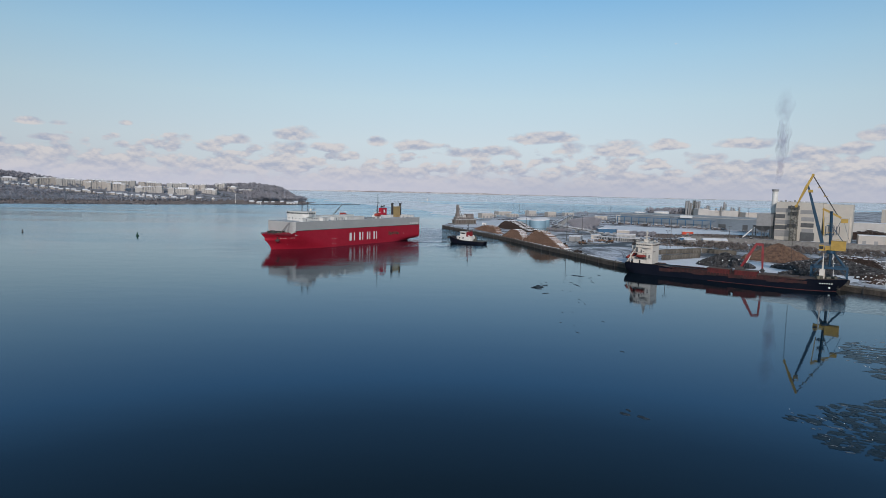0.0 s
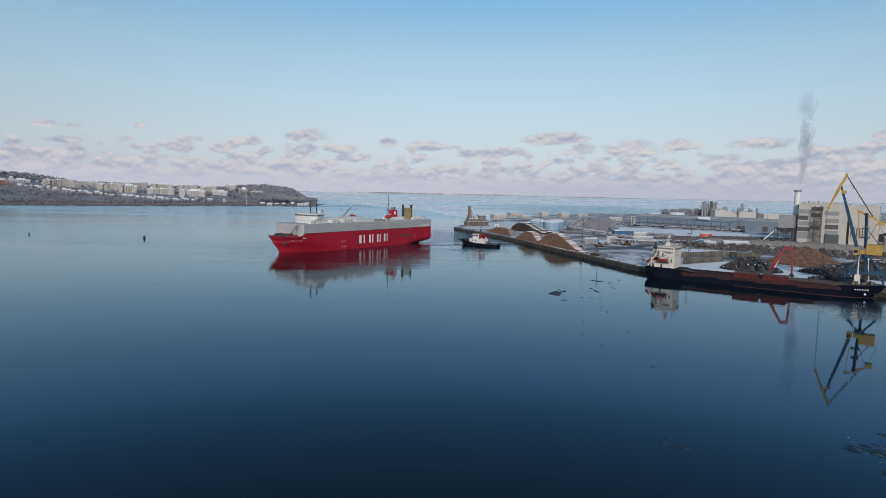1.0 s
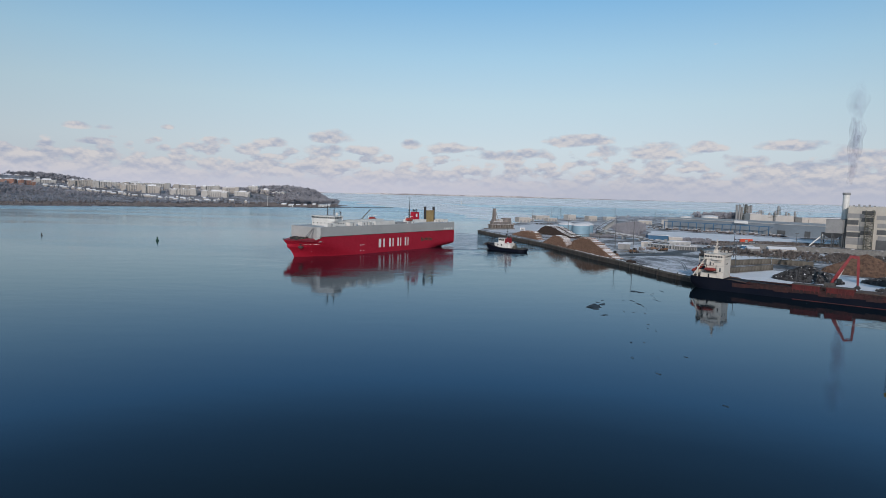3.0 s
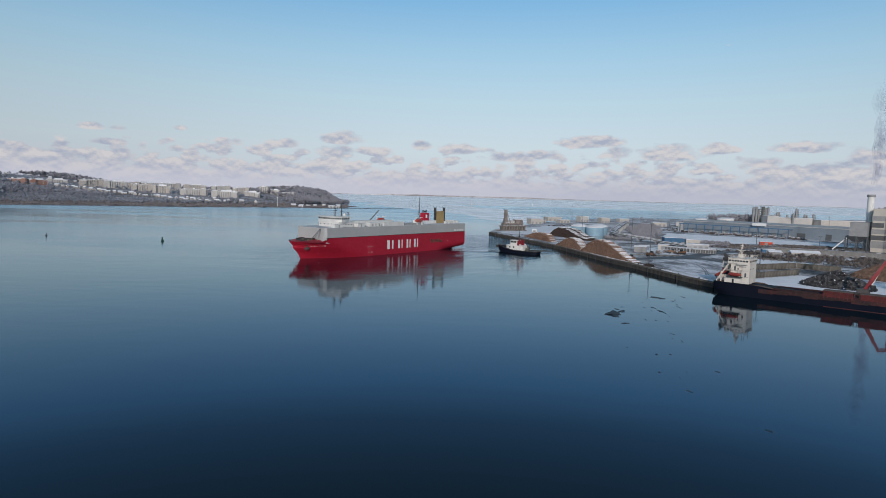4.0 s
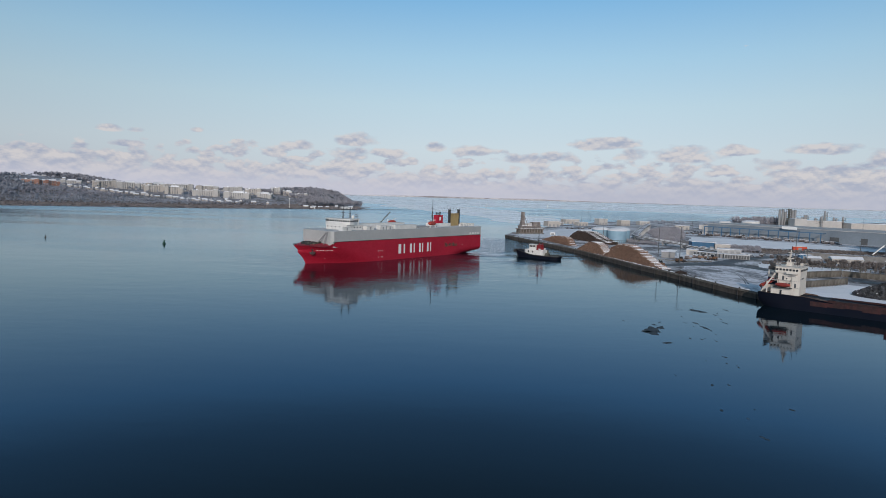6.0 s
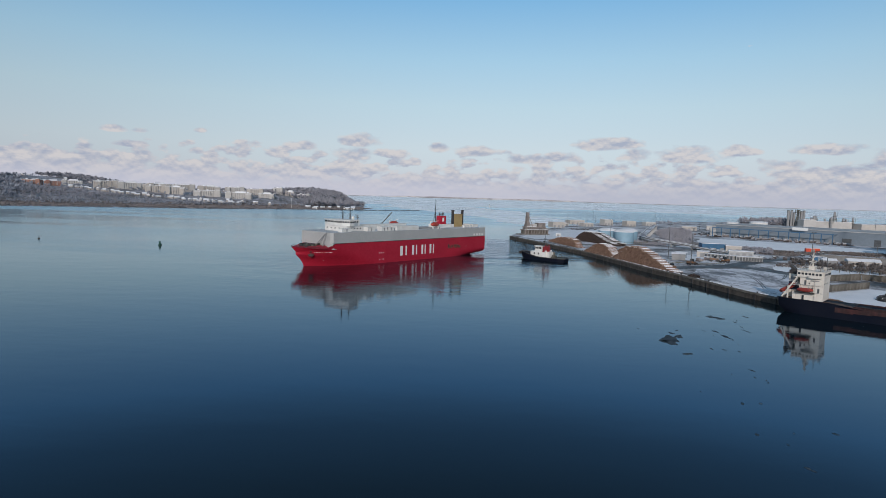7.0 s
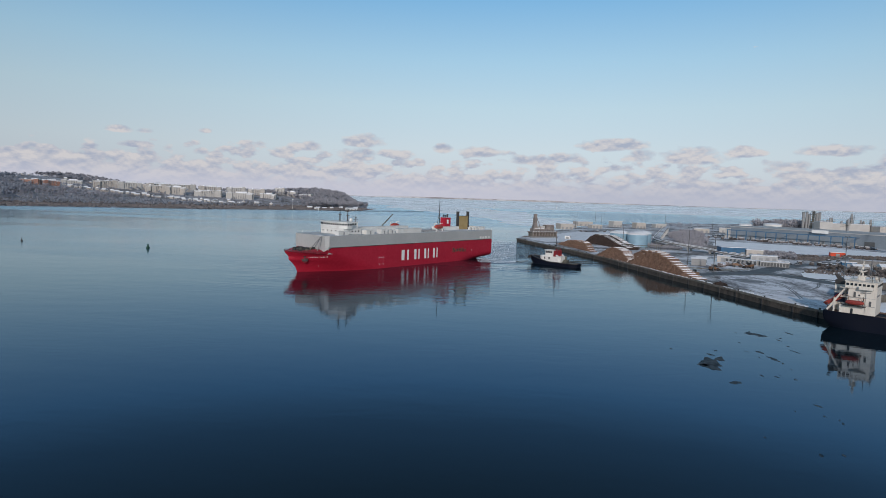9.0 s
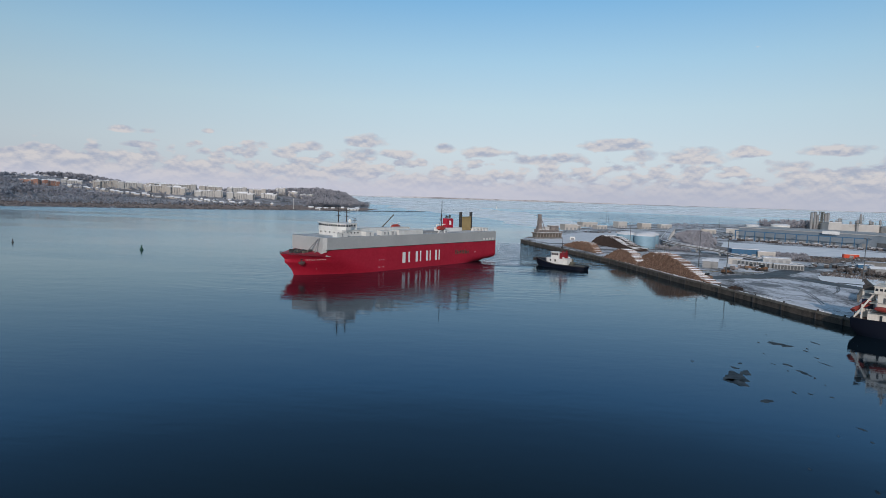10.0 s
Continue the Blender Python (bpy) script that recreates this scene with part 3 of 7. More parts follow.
tagged(part("sea_ice", Geo().add(edge, [tuple(range(len(edge)))]), "far_ice"), "pale sheet of sea ice beyond the pier", "ice", kind="structure")
# coast strip; its haze is only a paler base colour
g = Geo()
for i in range(n):
    x0, x1 = -2200 + 7800 * i / n, -2200 + 7800 * (i + 1) / n
    def top(x):
        k = 1 - smooth01(300, 1500, x)
        return 16.5 + 2.5 + 9 * k * smooth01(-900, -300, x) * (0.7 + 0.6 * noise.noise(Vector((x * 0.003, 2, 0)))) + 3 * noise.noise(Vector((x * 0.012, 7, 0)))
    g.add([(x0, 4640, 15), (x1, 4640, 15), (x1, 4640, top(x1)), (x0, 4640, top(x0)), (x0, 4720, top(x0)), (x1, 4720, top(x1))], [(0, 1, 2, 3), (3, 2, 5, 4)])
tagged(part("far_coast", g, "far_hazed"), "thin line of the far wooded coast, paled as by haze", "coast", kind="structure")


# ---- car carrier ----
def waterlines(levels, stem, stern, breadth, nb=30):
    """Closed outlines from level fractions; stem(s), stern(s): the ends; breadth(x, s): half breadth; returns rings."""
    rings = []
    for s in levels:
        ring = []
        a, b = stern(s), stem(s)
        us = [0.5 - 0.5 * math.cos(math.pi * i / nb) for i in range(nb + 1)]
        for u in us:
            x = a + (b - a) * u
            ring.append((x, breadth(x, s, a, b)))
        ring += [(x, -y) for x, y in reversed(ring)]
        rings.append(ring)
    return rings


def car_carrier():
    ship = thing("car_carrier", "large red and pale grey car carrier under way on calm water", "ship", pose(-56.0, 496.5, 0, 0, 0, 232.2))
    HB, FRONT = 14.8, 63.8

    def sheer(x):
        return 13.6 if x < FRONT - 0.2 else 11.0 + 2.3 * ((x - FRONT) / 17.6) ** 1.3 if x > FRONT else 11.0 + 2.6 * (FRONT - x) / 0.2

    stem_t = [(-1.5, 70.7), (0, 72.0), (3, 73.4), (5.5, 75.8), (6.6, 77.2), (7.4, 77.7), (8.6, 77.5), (10.5, 79.4), (13.4, 81.4)]
    levels = [-1.5, 0, 1.2, 2.4, 4.0, 5.5, 6.6, 7.4, 8.6, 9.5, 10.3]

    def stem(z):
        return lerp_table(stem_t, z)

    def stern(z):
        return -66 - 17.7 * min(max((z + 1.5) / 3.6, 0), 1) ** 0.8

    def breadth(x, z, a, b):
        k = min(max(z / 12.0, 0), 1)
        x0 = 26 + 30 * k
        y = HB
        if x > x0:
            u = min((x - x0) / (b - x0), 1)
            y = HB * max(1 - u ** (1.75 + 0.75 * k), 0) ** (0.95 - 0.15 * k)
        if z < 3 and x < -40:
            u = min((-40 - x) / (-40 - a), 1)
            y *= 1 - (0.45 - 0.15 * max(z, 0)) * u ** 2.2
        return max(y, 0.05)

    nb = 44
    rings = []
    for z in levels:
        ring = waterlines([z], stem, stern, breadth, nb)[0]
        rings.append([(x, y, z) for x, y in ring])
    last = waterlines([11.4], stem, stern, breadth, nb)[0]
    top = [(x, y, 13.6 if x < FRONT - 2.5 else 10.3 + 1.4 * max(min((x - FRONT) / 17.6, 1), 0) ** 1.2) for x, y in last]
    rings[-1] = [(x, y, min(z, t[2] - 0.3)) for (x, y, z), t in zip(rings[-1], top)]
    rings[-2] = [(x, y, min(z, t[2] - 0.8)) for (x, y, z), t in zip(rings[-2], top)]
    part("hull", Geo().rings(rings + [top]), "red", ship, "glossy red hull", smooth=True)

    # grey upper body: full-length garage decks
    c = 1.6
    body = [(-83.7, -HB), (FRONT - c, -HB), (FRONT, -HB + c), (FRONT, HB - c), (FRONT - c, HB), (-83.7, HB)]
    g = Geo().prism(body, 13.6, 19.9)
    neck = [(x, min(breadth(x, 11.4, 0, stem(11.4)), HB - 0.5) - 0.12) for x in (FRONT - 7, FRONT - 4, FRONT - 1.6)]
    neck.append((FRONT - 0.02, min(neck[-1][1] - 0.9, HB - c - 0.3)))
    g.prism([(x, -y) for x, y in neck] + [(x, y) for x, y in reversed(neck)], 10.1, 13.7)
    part("upper_hull", g, "ship_grey", ship, "pale grey garage decks")
    roof = [(x * 0.997, y * 0.98) for x, y in body]
    part("weather_deck", Geo().prism(roof, 19.9, 20.02), "deck", ship, "grey deck with patches of snow")
    g = Geo()
    for k, (x0, x1) in enumerate(((-83.0, FRONT - 2), )):
        for side in (-1, 1):
            y = side * (HB - 0.15)
            for z in (20.5, 21.0):
                g.beam((x0, y, z), (x1, y, z), 0.05)
            i = x0
            while i <= x1:
                g.beam((i, y, 19.95), (i, y, 21.0), 0.06)
                i += 3.0
    part("railing", g, "white", ship)
    # dark rubbing line under the grey
    part("stripe", Geo().box((-10, HB + 0.02, 13.45), (146, 0.12, 0.3)).box((-10, -HB - 0.02, 13.45), (146, 0.12, 0.3)), "dark_steel", ship)
    # forecastle
    fore = [(x, y * 0.95, z + 0.05) for x, y, z in top if x > FRONT]
    part("forecastle_deck", Geo().add(fore, [tuple(range(len(fore)))]), "gear", ship, "dark forecastle deck")
    r = random.Random(3)
    for i in range(26):
        x = r.uniform(65, 74)
        y = r.uniform(-1, 1) * (77 - x) * 0.6
        part("mooring_fitting", Geo().box((x, y, 10.4), (r.uniform(0.8, 2.4), r.uniform(0.8, 2.2), r.uniform(1.0, 3.0)), r.uniform(0, 3)), "dark_steel", ship)
    for y in (-3, 3):
        part("winch_drum", Geo().tube((68, y - 1.8, 12.0), (68, y + 1.8, 12.0), 1.4, n=12), "dark_steel", ship, "dark mooring winch drum")
        part("winch_drum", Geo().tube((73, y - 1.2, 10.4), (73, y + 1.2, 11.6), 0.8, n=12), "dark_steel", ship, "dark mooring winch drum")
    for i in range(16):
        x = r.uniform(62, 73)
        y = r.uniform(0.35, 0.9) * (78 - x) * 0.72
        part("deck_fitting", Geo().box((x, y, 10.4), (r.uniform(0.5, 1.6), r.uniform(0.5, 1.4), r.uniform(1.2, 3.2)), r.uniform(0, 3), r.uniform(0.5, 1.0)), "gear", ship)
    for side in (-1, 1):
        g, last = Geo(), None
        for i in range(19):
            x = FRONT + 0.8 + 15.2 * i / 18
            y = side * breadth(x, 11.4, 0, stem(11.4)) * 0.97
            z = 10.3 + 1.4 * min((x - FRONT) / 17.6, 1) ** 1.2
            g.beam((x, y, z - 0.2), (x, y, z + 0.95), 0.09)
            if last:
                g.beam(last, (x, y, z + 0.9), 0.07)
            last = (x, y, z + 0.9)
        part("bow_railing", g, "dark_steel", ship)
    part("foremast", Geo().tube((66, 9.0, 10.3), (64.6, 11.0, 19.8), 0.25).tube((67.5, 2.5, 10.3), (64.3, 9.5, 19.0), 0.3), "panel_mid", ship)
    for side in (1, -1):
        a = part("anchor", Geo().box((0, 0, -0.9), (2.4, 0.5, 0.6)).box((0, 0.1, -0.9), (0.5, 0.5, 2.4)).lathe((0, 0, 1.2), [(0.9, 0), (1.2, 0.3), (0.9, 0.6)], 12), "dark_steel", ship, "dark anchor in its recess")
        part("anchor_pocket", Geo().lathe((0, 0, 0), [(1.7, -0.2), (1.9, 0.0), (1.5, 0.12), (0.2, 0.14)], 18), "boot", ship, "dark red round anchor recess", smooth=True, m=pose(71.6, side * (breadth(71.6, 7.4, 0, stem(7.4)) - 0.05), 7.4, -90 * side, 0, -40 * side))
        a.matrix_basis = pose(71.6, side * (breadth(71.6, 7.6, 0, stem(7.6)) - 0.1), 7.4, 0, 0, -40 * side)
    # name at the bow: plain bars
    g = Geo()
    for i in range(13):
        x = 70.2 - i * 0.72
        if i == 6:
            continue
        slope = math.atan2(breadth(x + 0.2, 8.5, 0, stem(8.5)) - breadth(x - 0.2, 8.5, 0, stem(8.5)), 0.4)
        g.box((x, breadth(x, 8.5, 0, stem(8.5)) + 0.02, 8.3), (0.3, 0.16, 0.36), slope)
    tagged(part("name_bars", g, "letter", ship), kind="stuff")

    # bridge
    bridge = part("bridge", Geo().box((42.5, 0.5, 20.0), (13, 20, 3.1)).box((42.5, 0.5, 23.1), (13.6, 20.6, 0.25)), "white", ship, "white bridge house")
    wheel = [(37, -8.5), (44, -8.5), (44, -11.8), (47.5, -11.8), (49.4, -7), (50.0, 0), (49.4, 7), (47.5, 11.8), (44, 11.8), (44, 8.5), (37, 8.5)]
    wh = part("wheelhouse", Geo().prism(wheel, 23.3, 26.6).prism([(x + (0.5 if x > 45 else -0.3), y * 1.02) for x, y in wheel], 26.6, 26.9), "white", bridge)
    pane = shared(Geo().box((0, 0, 0), (1.15, 0.16, 1.05)), "pane", "glass")
    for (p, q) in (((47.6, 11.86), (44.2, 11.86)), ((49.5, 7.1), (47.6, 11.7)), ((50.05, 0.2), (49.45, 6.9)), ((49.45, -6.9), (50.05, -0.2)), ((47.6, -11.7), (49.5, -7.1))):
        p, q = Vector(p), Vector(q)
        n = max(int((q - p).length / 1.5), 1)
        for i in range(n):
            c2 = p.lerp(q, (i + 0.5) / n)
            piece("pane", pane, wh, pose(c2.x, c2.y, 25.1, 0, 0, math.degrees(math.atan2(q.y - p.y, q.x - p.x))))
    for i in range(3):
        piece("pane", pane, wh, pose(42.6 - 1.9 * i, 8.55, 25.1))
    port = shared(Geo().box((0, 0, 0), (0.75, 0.14, 0.75)), "porthole", "glass")
    for i in range(5):
        piece("porthole", port, bridge, pose(47.6 - 2.4 * i, 10.55, 21.4))
        piece("porthole", port, bridge, pose(49.05, -7.6 + 3.8 * i, 21.4, 0, 0, 90))
    for (x, z) in ((43.1, 35.6), (37.3, 35.0)):
        part("antenna_mast", Geo().tube((x, 0, 26.8), (x, 0, z), 0.38, 0.16).beam((x, -2.6, z - 2.6), (x, 2.6, z - 2.6), 0.2).beam((x, -1.6, z - 1.4), (x, 1.6, z - 1.4), 0.2).box((x, 0, z - 5), (1.6, 1.6, 0.3)), "dark_steel", bridge)
    part("radar_dome", Geo().lathe((40, 6, 26.9), [(0.3, 0), (0.9, 0.6), (1.0, 1.3), (0.6, 2.0), (0.1, 2.2)], 14), "white", bridge, smooth=True)
    part("radar_frame", Geo().beam((33, 2, 20), (33, 2, 29.6), 0.22).beam((32, 2, 29), (35, 2, 29.6), 0.25).beam((33, 0.5, 28), (33, 3.5, 28), 0.25), "dark_steel", bridge)
    # deck houses and casings along the port side
    for (x0, x1, y, w, z) in ((48, 55.2, 12.2, 3.6, 2.0), (29, 35, 11.7, 4.5, 2.3), (18.5, 23.5, 12.0, 3.8, 2.6), (12.5, 16.5, 12.0, 3.6, 2.2), (-10.5, 10, 11.4, 5.4, 2.6)):
        h = part("deck_house", Geo().box(((x0 + x1) / 2, y, 20.0), (x1 - x0, w, z)).box(((x0 + x1) / 2, y, 20.0 + z), (x1 - x0 + 0.3, w + 0.3, 0.15)), "white", ship)
        if x1 - x0 < 8:
            part("door", Geo().box(((x0 + x1) / 2, y + w / 2, 20.1), (0.9, 0.12, 1.8)), "panel_mid", h)
    part("vent_casing", Geo().box((8, -4, 20.0), (46, 4.5, 3.1)).box((8, -4, 23.1), (46.4, 4.8, 0.15)), "white", ship)
    g = Geo()
    for i in range(12):
        g.box((29 - 4 * i, -9.5, 20.0), (1.6, 1.6, 1.7)).lathe((29 - 4 * i, -9.5, 21.7), [(0.9, 0), (1.0, 0.3), (0.2, 0.6)], 8)
    part("ventilators", g, "white", ship)
    part("pipe_run", Geo().beam((-8, 8, 20.9), (-36, 8, 20.9), 0.5).beam((-8, 6.6, 20.7), (-36, 6.6, 20.7), 0.35).box((-22, 10.4, 20.0), (28, 1.0, 1.2)), "panel_mid", ship)
    part("provision_crane", Geo().tube((2, -8, 20), (2, -8, 24), 0.5).beam((2, -8, 23.6), (-7, -8, 30.6), 0.45), "gear", ship)
    for (x, y) in ((-13, -12.2), (-31, 10.2)):
        rescue = part("lifeboat", Geo().rings([[(x + a * 0.9 * s, y + b * s, 21.7 + z) for a, b in ((-4.2, -0.6), (-3.2, -1.3), (3.0, -1.3), (4.4, 0), (3.0, 1.3), (-3.2, 1.3), (-4.2, 0.6))] for z, s in ((0, 0.6), (0.8, 1.0), (1.5, 1.0), (2.3, 0.75), (2.7, 0.4))]), "orange", ship, "orange enclosed lifeboat", smooth=True)
        for dx in (-3.5, 3.5):
            part("davit", Geo().beam((x + dx * 0.8, y - 1.6, 20), (x + dx * 0.8, y - 1.2, 25.2), 0.4).beam((x + dx * 0.8, y - 1.6, 25.0), (x + dx * 0.8, y + 1.2, 25.4), 0.4).box((x + dx * 0.8, y, 20), (0.7, 2.6, 1.7)), "white", rescue)
    fun = part("funnel", Geo().prism([(-52.0, -2.6), (-46.6, -2.0), (-46.6, 2.0), (-52.0, 2.6)], 20.0, 28.4), "red", ship, "red funnel")
    part("funnel_mark", Geo().box((-49.2, 2.35, 24.4), (1.6, 0.2, 2.6), radians(-6)), "letter", fun)
    part("exhaust_pipe", Geo().tube((-50, 1, 28.7), (-50.4, 1, 30.8), 0.6).tube((-48.2, -0.6, 28.7), (-48.6, -0.6, 30.4), 0.5).tube((-51, -1.4, 28.7), (-51, -1.4, 30.0), 0.4), "dark_steel", fun)
    part("signal_mast", Geo().tube((-47, -3.4, 20), (-47, -3.4, 40.4), 0.4, 0.14).beam((-47, -5.4, 33), (-47, -1.4, 33), 0.2).tube((-48.5, -5, 20), (-47, -3.4, 32), 0.16).tube((-45.4, -4.6, 20), (-47, -3.4, 32), 0.16), "dark_steel", ship)
    part("engine_casing", Geo().box((-50, 0, 20), (18, 9, 2.4)), "white", ship)
    rp = part("stern_ramp", Geo().box((-69.5, -1, 20), (9.5, 1.6, 9.4)).box((-69.5, -0.1, 29.0), (9.8, 0.6, 0.5)), "tan", ship, "tan steel ramp section folded upright")
    for x in (-63.9, -75.1):
        part("ramp_post", Geo().box((x, -1, 20), (1.0, 1.8, 12.0)).box((x, -1, 32.0), (1.3, 2.2, 0.5)), "dark_steel", rp)
    g = Geo()
    for i in range(5):
        g.box((-66 - 3.6 * i, 8.5, 20), (1.8, 1.8, 1.5)).box((-66 - 3.6 * i, 8.5, 21.5), (2.2, 2.2, 0.3))
    part("stern_ventilators", g, "white", ship)
    part("stern_house", Geo().box((-79.5, 3, 20), (6, 12, 1.9)).box((-79.5, 3, 21.9), (6.4, 12.4, 0.2)), "white", ship)
    # trade mark on the side as four plain blocks, and its weathered neighbour
    for (x0, x1) in ((8.4, -0.6), (-3.0, -9.8), (-12.2, -18.2), (-20.4, -26.6)):
        w = abs(x0 - x1)
        part("mark_block", Geo().box((x0 - w * 0.26, HB + 0.03, 3.7), (w * 0.27, 0.12, 6.2)).box((x0 - w * 0.74, HB + 0.03, 3.7), (w * 0.15, 0.12, 6.2)), "letter", ship)
    g = Geo()
    r = random.Random(8)
    for i in range(9):
        g.box((-41 - i * 1.6, HB + 0.03, 6.0 + r.uniform(0, 0.6)), (1.1, 0.1, r.uniform(1.6, 3.0)))
    part("worn_mark", g, "worn_paint", ship, "worn brown mark of unreadable bars")
    part("pilot_door", Geo().box((24, HB + 0.02, 3.5), (2.0, 0.1, 2.4)).box((24, HB + 0.05, 6.6), (2.8, 0.1, 0.5)), "red", ship)
    g = Geo()
    for (x, z) in ((25.6, 6.2), (22.4, 6.2), (25.6, 2.2), (22.4, 2.2), (63, 3.2), (-61, 6.5), (24, 6.2)):
        g.box((x, breadth(x, z, 0, stem(z)) + 0.03, z), (0.7, 0.12, 0.5))
    tagged(part("draught_marks", g, "letter", ship), kind="stuff")
    for i in range(4):
        part("stern_opening", Geo().box((-70.5 - 3.2 * i, HB + 0.05, 14.2), (2.0, 0.2, 1.5)), "white", ship)
    return ship


car_carrier()


# ---- cargo ship at the quay ----
def cargo_ship():
    ship = thing("cargo_ship", "moored black and rust-red cargo ship with a white aft house", "ship", pose(128.4, 351.3, 0, 0, 0, -40.0))
    # local x towards the bow from the stern, y away from the basin, z up
    HB, DK = 6.8, 4.5

    def stem(z):
        return 103.5 + 0.95 * max(z, 0)

    def stern(z):
        return 3.4 - 0.9 * min(max(z + 1.5, 0), 4.2)

    def breadth(x, z, a, b):
        k = min(max(z / 6, 0), 1)
        y, x0 = HB, 84 + 4 * k
        if x > x0:
            y = HB * max(1 - ((x - x0) / (b - x0)) ** (1.9 + 0.7 * k), 0) ** 0.85
        if x < 12:
            u = (12 - x) / (12 - a)
            y *= 1 - (0.42 - 0.25 * k) * u ** 2.4
        return max(y, 0.05)

    def deck_z(x):
        return DK + 1.4 * (1 - smooth01(18, 24, x)) + 1.2 * smooth01(88, 93, x) + 0.7 * smooth01(93, 111, x)

    rings = []
    for z in (-1.5, 0, 1.2, 2.4, 3.8):
        rings.append([(x, y, z) for x, y in waterlines([z], stem, stern, breadth, 40)[0]])
    rings.append([(x, y, deck_z(x)) for x, y in waterlines([5.6], stem, stern, breadth, 40)[0]])
    part("hull", Geo().rings(rings), "black_hull", ship, "black hull with rust streaks", smooth=True)
    deck = [(x, y * 0.96, deck_z(x) + 0.05) for x, y in waterlines([5.6], lambda z: stem(z) - 1, lambda z: stern(z) + 0.8, breadth, 40)[0]]
    part("main_deck", Geo().add(deck, [tuple(range(len(deck)))]), "deck_brown", ship, "worn brown deck")
    for side in (-1, 1):
        for i in range(12):
            part("topside_plate", Geo().box((23.0 + 6 * i, side * (HB + 0.02), 2.6 + 0.3 * (i * 7 % 3)), (5.97, 0.12, 1.9 - 0.3 * (i * 7 % 3))), "rust_red", ship, "rust-red topside plate")
    rr = []
    for z in (-0.3, 0.22):
        rr.append([(x, (abs(y) + 0.06) * (1 if y > 0 else -1), z) for x, y in waterlines([z], lambda z: stem(z) + 0.1, lambda z: 46.0, breadth, 40)[0]])
    part("boot_topping", Geo().rings(rr, caps=False), "boot", ship, "worn red boot topping at the waterline", smooth=True)
    for side in (-1, 1):
        part("bulwark", Geo().box((57, side * (HB - 0.12), DK), (66, 0.2, 0.75)), "rust_red", ship)
        part("hatch_coaming", Geo().box((57, side * 4.8, DK), (62, 0.3, 0.9)), "rust_red", ship)
    for x in (26, 88):
        part("coaming_end", Geo().box((x, 0, DK), (0.3, 9.6, 0.9)), "rust_red", ship)
    for x in (74, 83):
        part("hatch_cover", Geo().box((x, 0, DK + 0.9), (8.6, 10, 0.4)), "deck_brown", ship)
    for (x0, x1) in ((45.5, 56.5), (59, 69.5)):
        b = part("bulkhead_bin", Geo().box(((x0 + x1) / 2, -3.75, DK - 0.9), (x1 - x0, 6.1, 3.3)), "bin_red", ship, "red steel bulkhead section")
        part("bin_top", Geo().box(((x0 + x1) / 2, -3.75, DK + 2.4), (x1 - x0 + 0.3, 6.3, 0.2)), "deck_brown", b)
        rib = shared(Geo().box((0, 0, 0), (0.22, 0.2, 3.2)), "rib", "bin_red")
        for i in range(8):
            piece("rib", rib, b, pose(x0 + 0.4 + i * (x1 - x0 - 0.8) / 7, -6.86, DK - 0.85))
    part("crossing_frame", Geo().beam((57, -6.2, DK), (57, -6.2, DK + 2.6), 0.2).beam((58.6, -6.2, DK), (58.6, -6.2, DK + 2.6), 0.2).beam((57, -6.2, DK + 2.6), (58.6, -6.2, DK + 2.6), 0.2).beam((57, -2, DK), (57, -2, DK + 2.6), 0.2).beam((57, -6.2, DK + 2.6), (57, -2, DK + 2.6), 0.2), "dark_steel", ship)
    g = Geo()
    for i in range(23):
        g.beam((24 + i * 2.9, -HB + 0.15, DK + 0.7), (24 + i * 2.9, -HB + 0.15, DK + 1.3), 0.07)
    g.beam((24, -HB + 0.15, DK + 1.3), (90, -HB + 0.15, DK + 1.3), 0.06)
    part("railing", g, "dark_steel", ship)
    # aft house
    D = 5.9
    house = part("deck_house", Geo().box((10.8, 0, D), (12.6, 11.4, 2.9)), "ship_white", ship, "white aft house streaked with rust")
    for nm, z, cx, size in (("cabin_tier", 2.9, 12.2, (9.8, 11.0, 6.6)), ("boat_deck_edge", 5.9, 10.6, (12.4, 11.2, 0.15)), ("bridge_deck", 9.5, 10.8, (12.8, 11.8, 0.2)), ("wheelhouse", 9.7, 11.6, (11.0, 12.2, 2.5)), ("wheelhouse_roof", 12.2, 11.6, (11.6, 12.8, 0.2))):
        part(nm, Geo().box((cx, 0, D + z), size), "ship_white", house)
    house.matrix_basis = Matrix.Translation((5, 0, D)) @ Matrix.Diagonal((0.86, 1, 0.95, 1)) @ Matrix.Translation((-5, 0, -D))
    part("house_front", Geo().box((15.4, -2.2, D), (3.6, 7.6, 12.3)), "ship_white", house)
    pane = shared(Geo().box((0, 0, 0), (0.95, 0.14, 0.85)), "pane", "glass")
    for i in range(7):
        piece("pane", pane, house, pose(6.9 + 1.45 * i, -6.13, D + 10.7))
        piece("pane", pane, house, pose(6.9 + 1.45 * i, 6.13, D + 10.7))
        piece("pane", pane, house, pose(17.23, -5.4 + 1.8 * i, D + 10.7, 0, 0, 90))
    small = shared(Geo().box((0, 0, 0), (0.55, 0.12, 0.65)), "porthole", "glass")
    for i in range(5):
        for z in (3.9, 6.8):
            if (i * 7 + int(z)) % 3:
                piece("porthole", small, house, pose(8.2 + 1.5 * i, -5.53, D + z))
    for i in range(3):
        piece("porthole", small, house, pose(17.22, -4.6 + 2.2 * i, D + 7.0, 0, 0, 90))
    part("dark_door", Geo().box((9.0, -5.75, D), (0.9, 0.15, 1.9)), "glass", house)
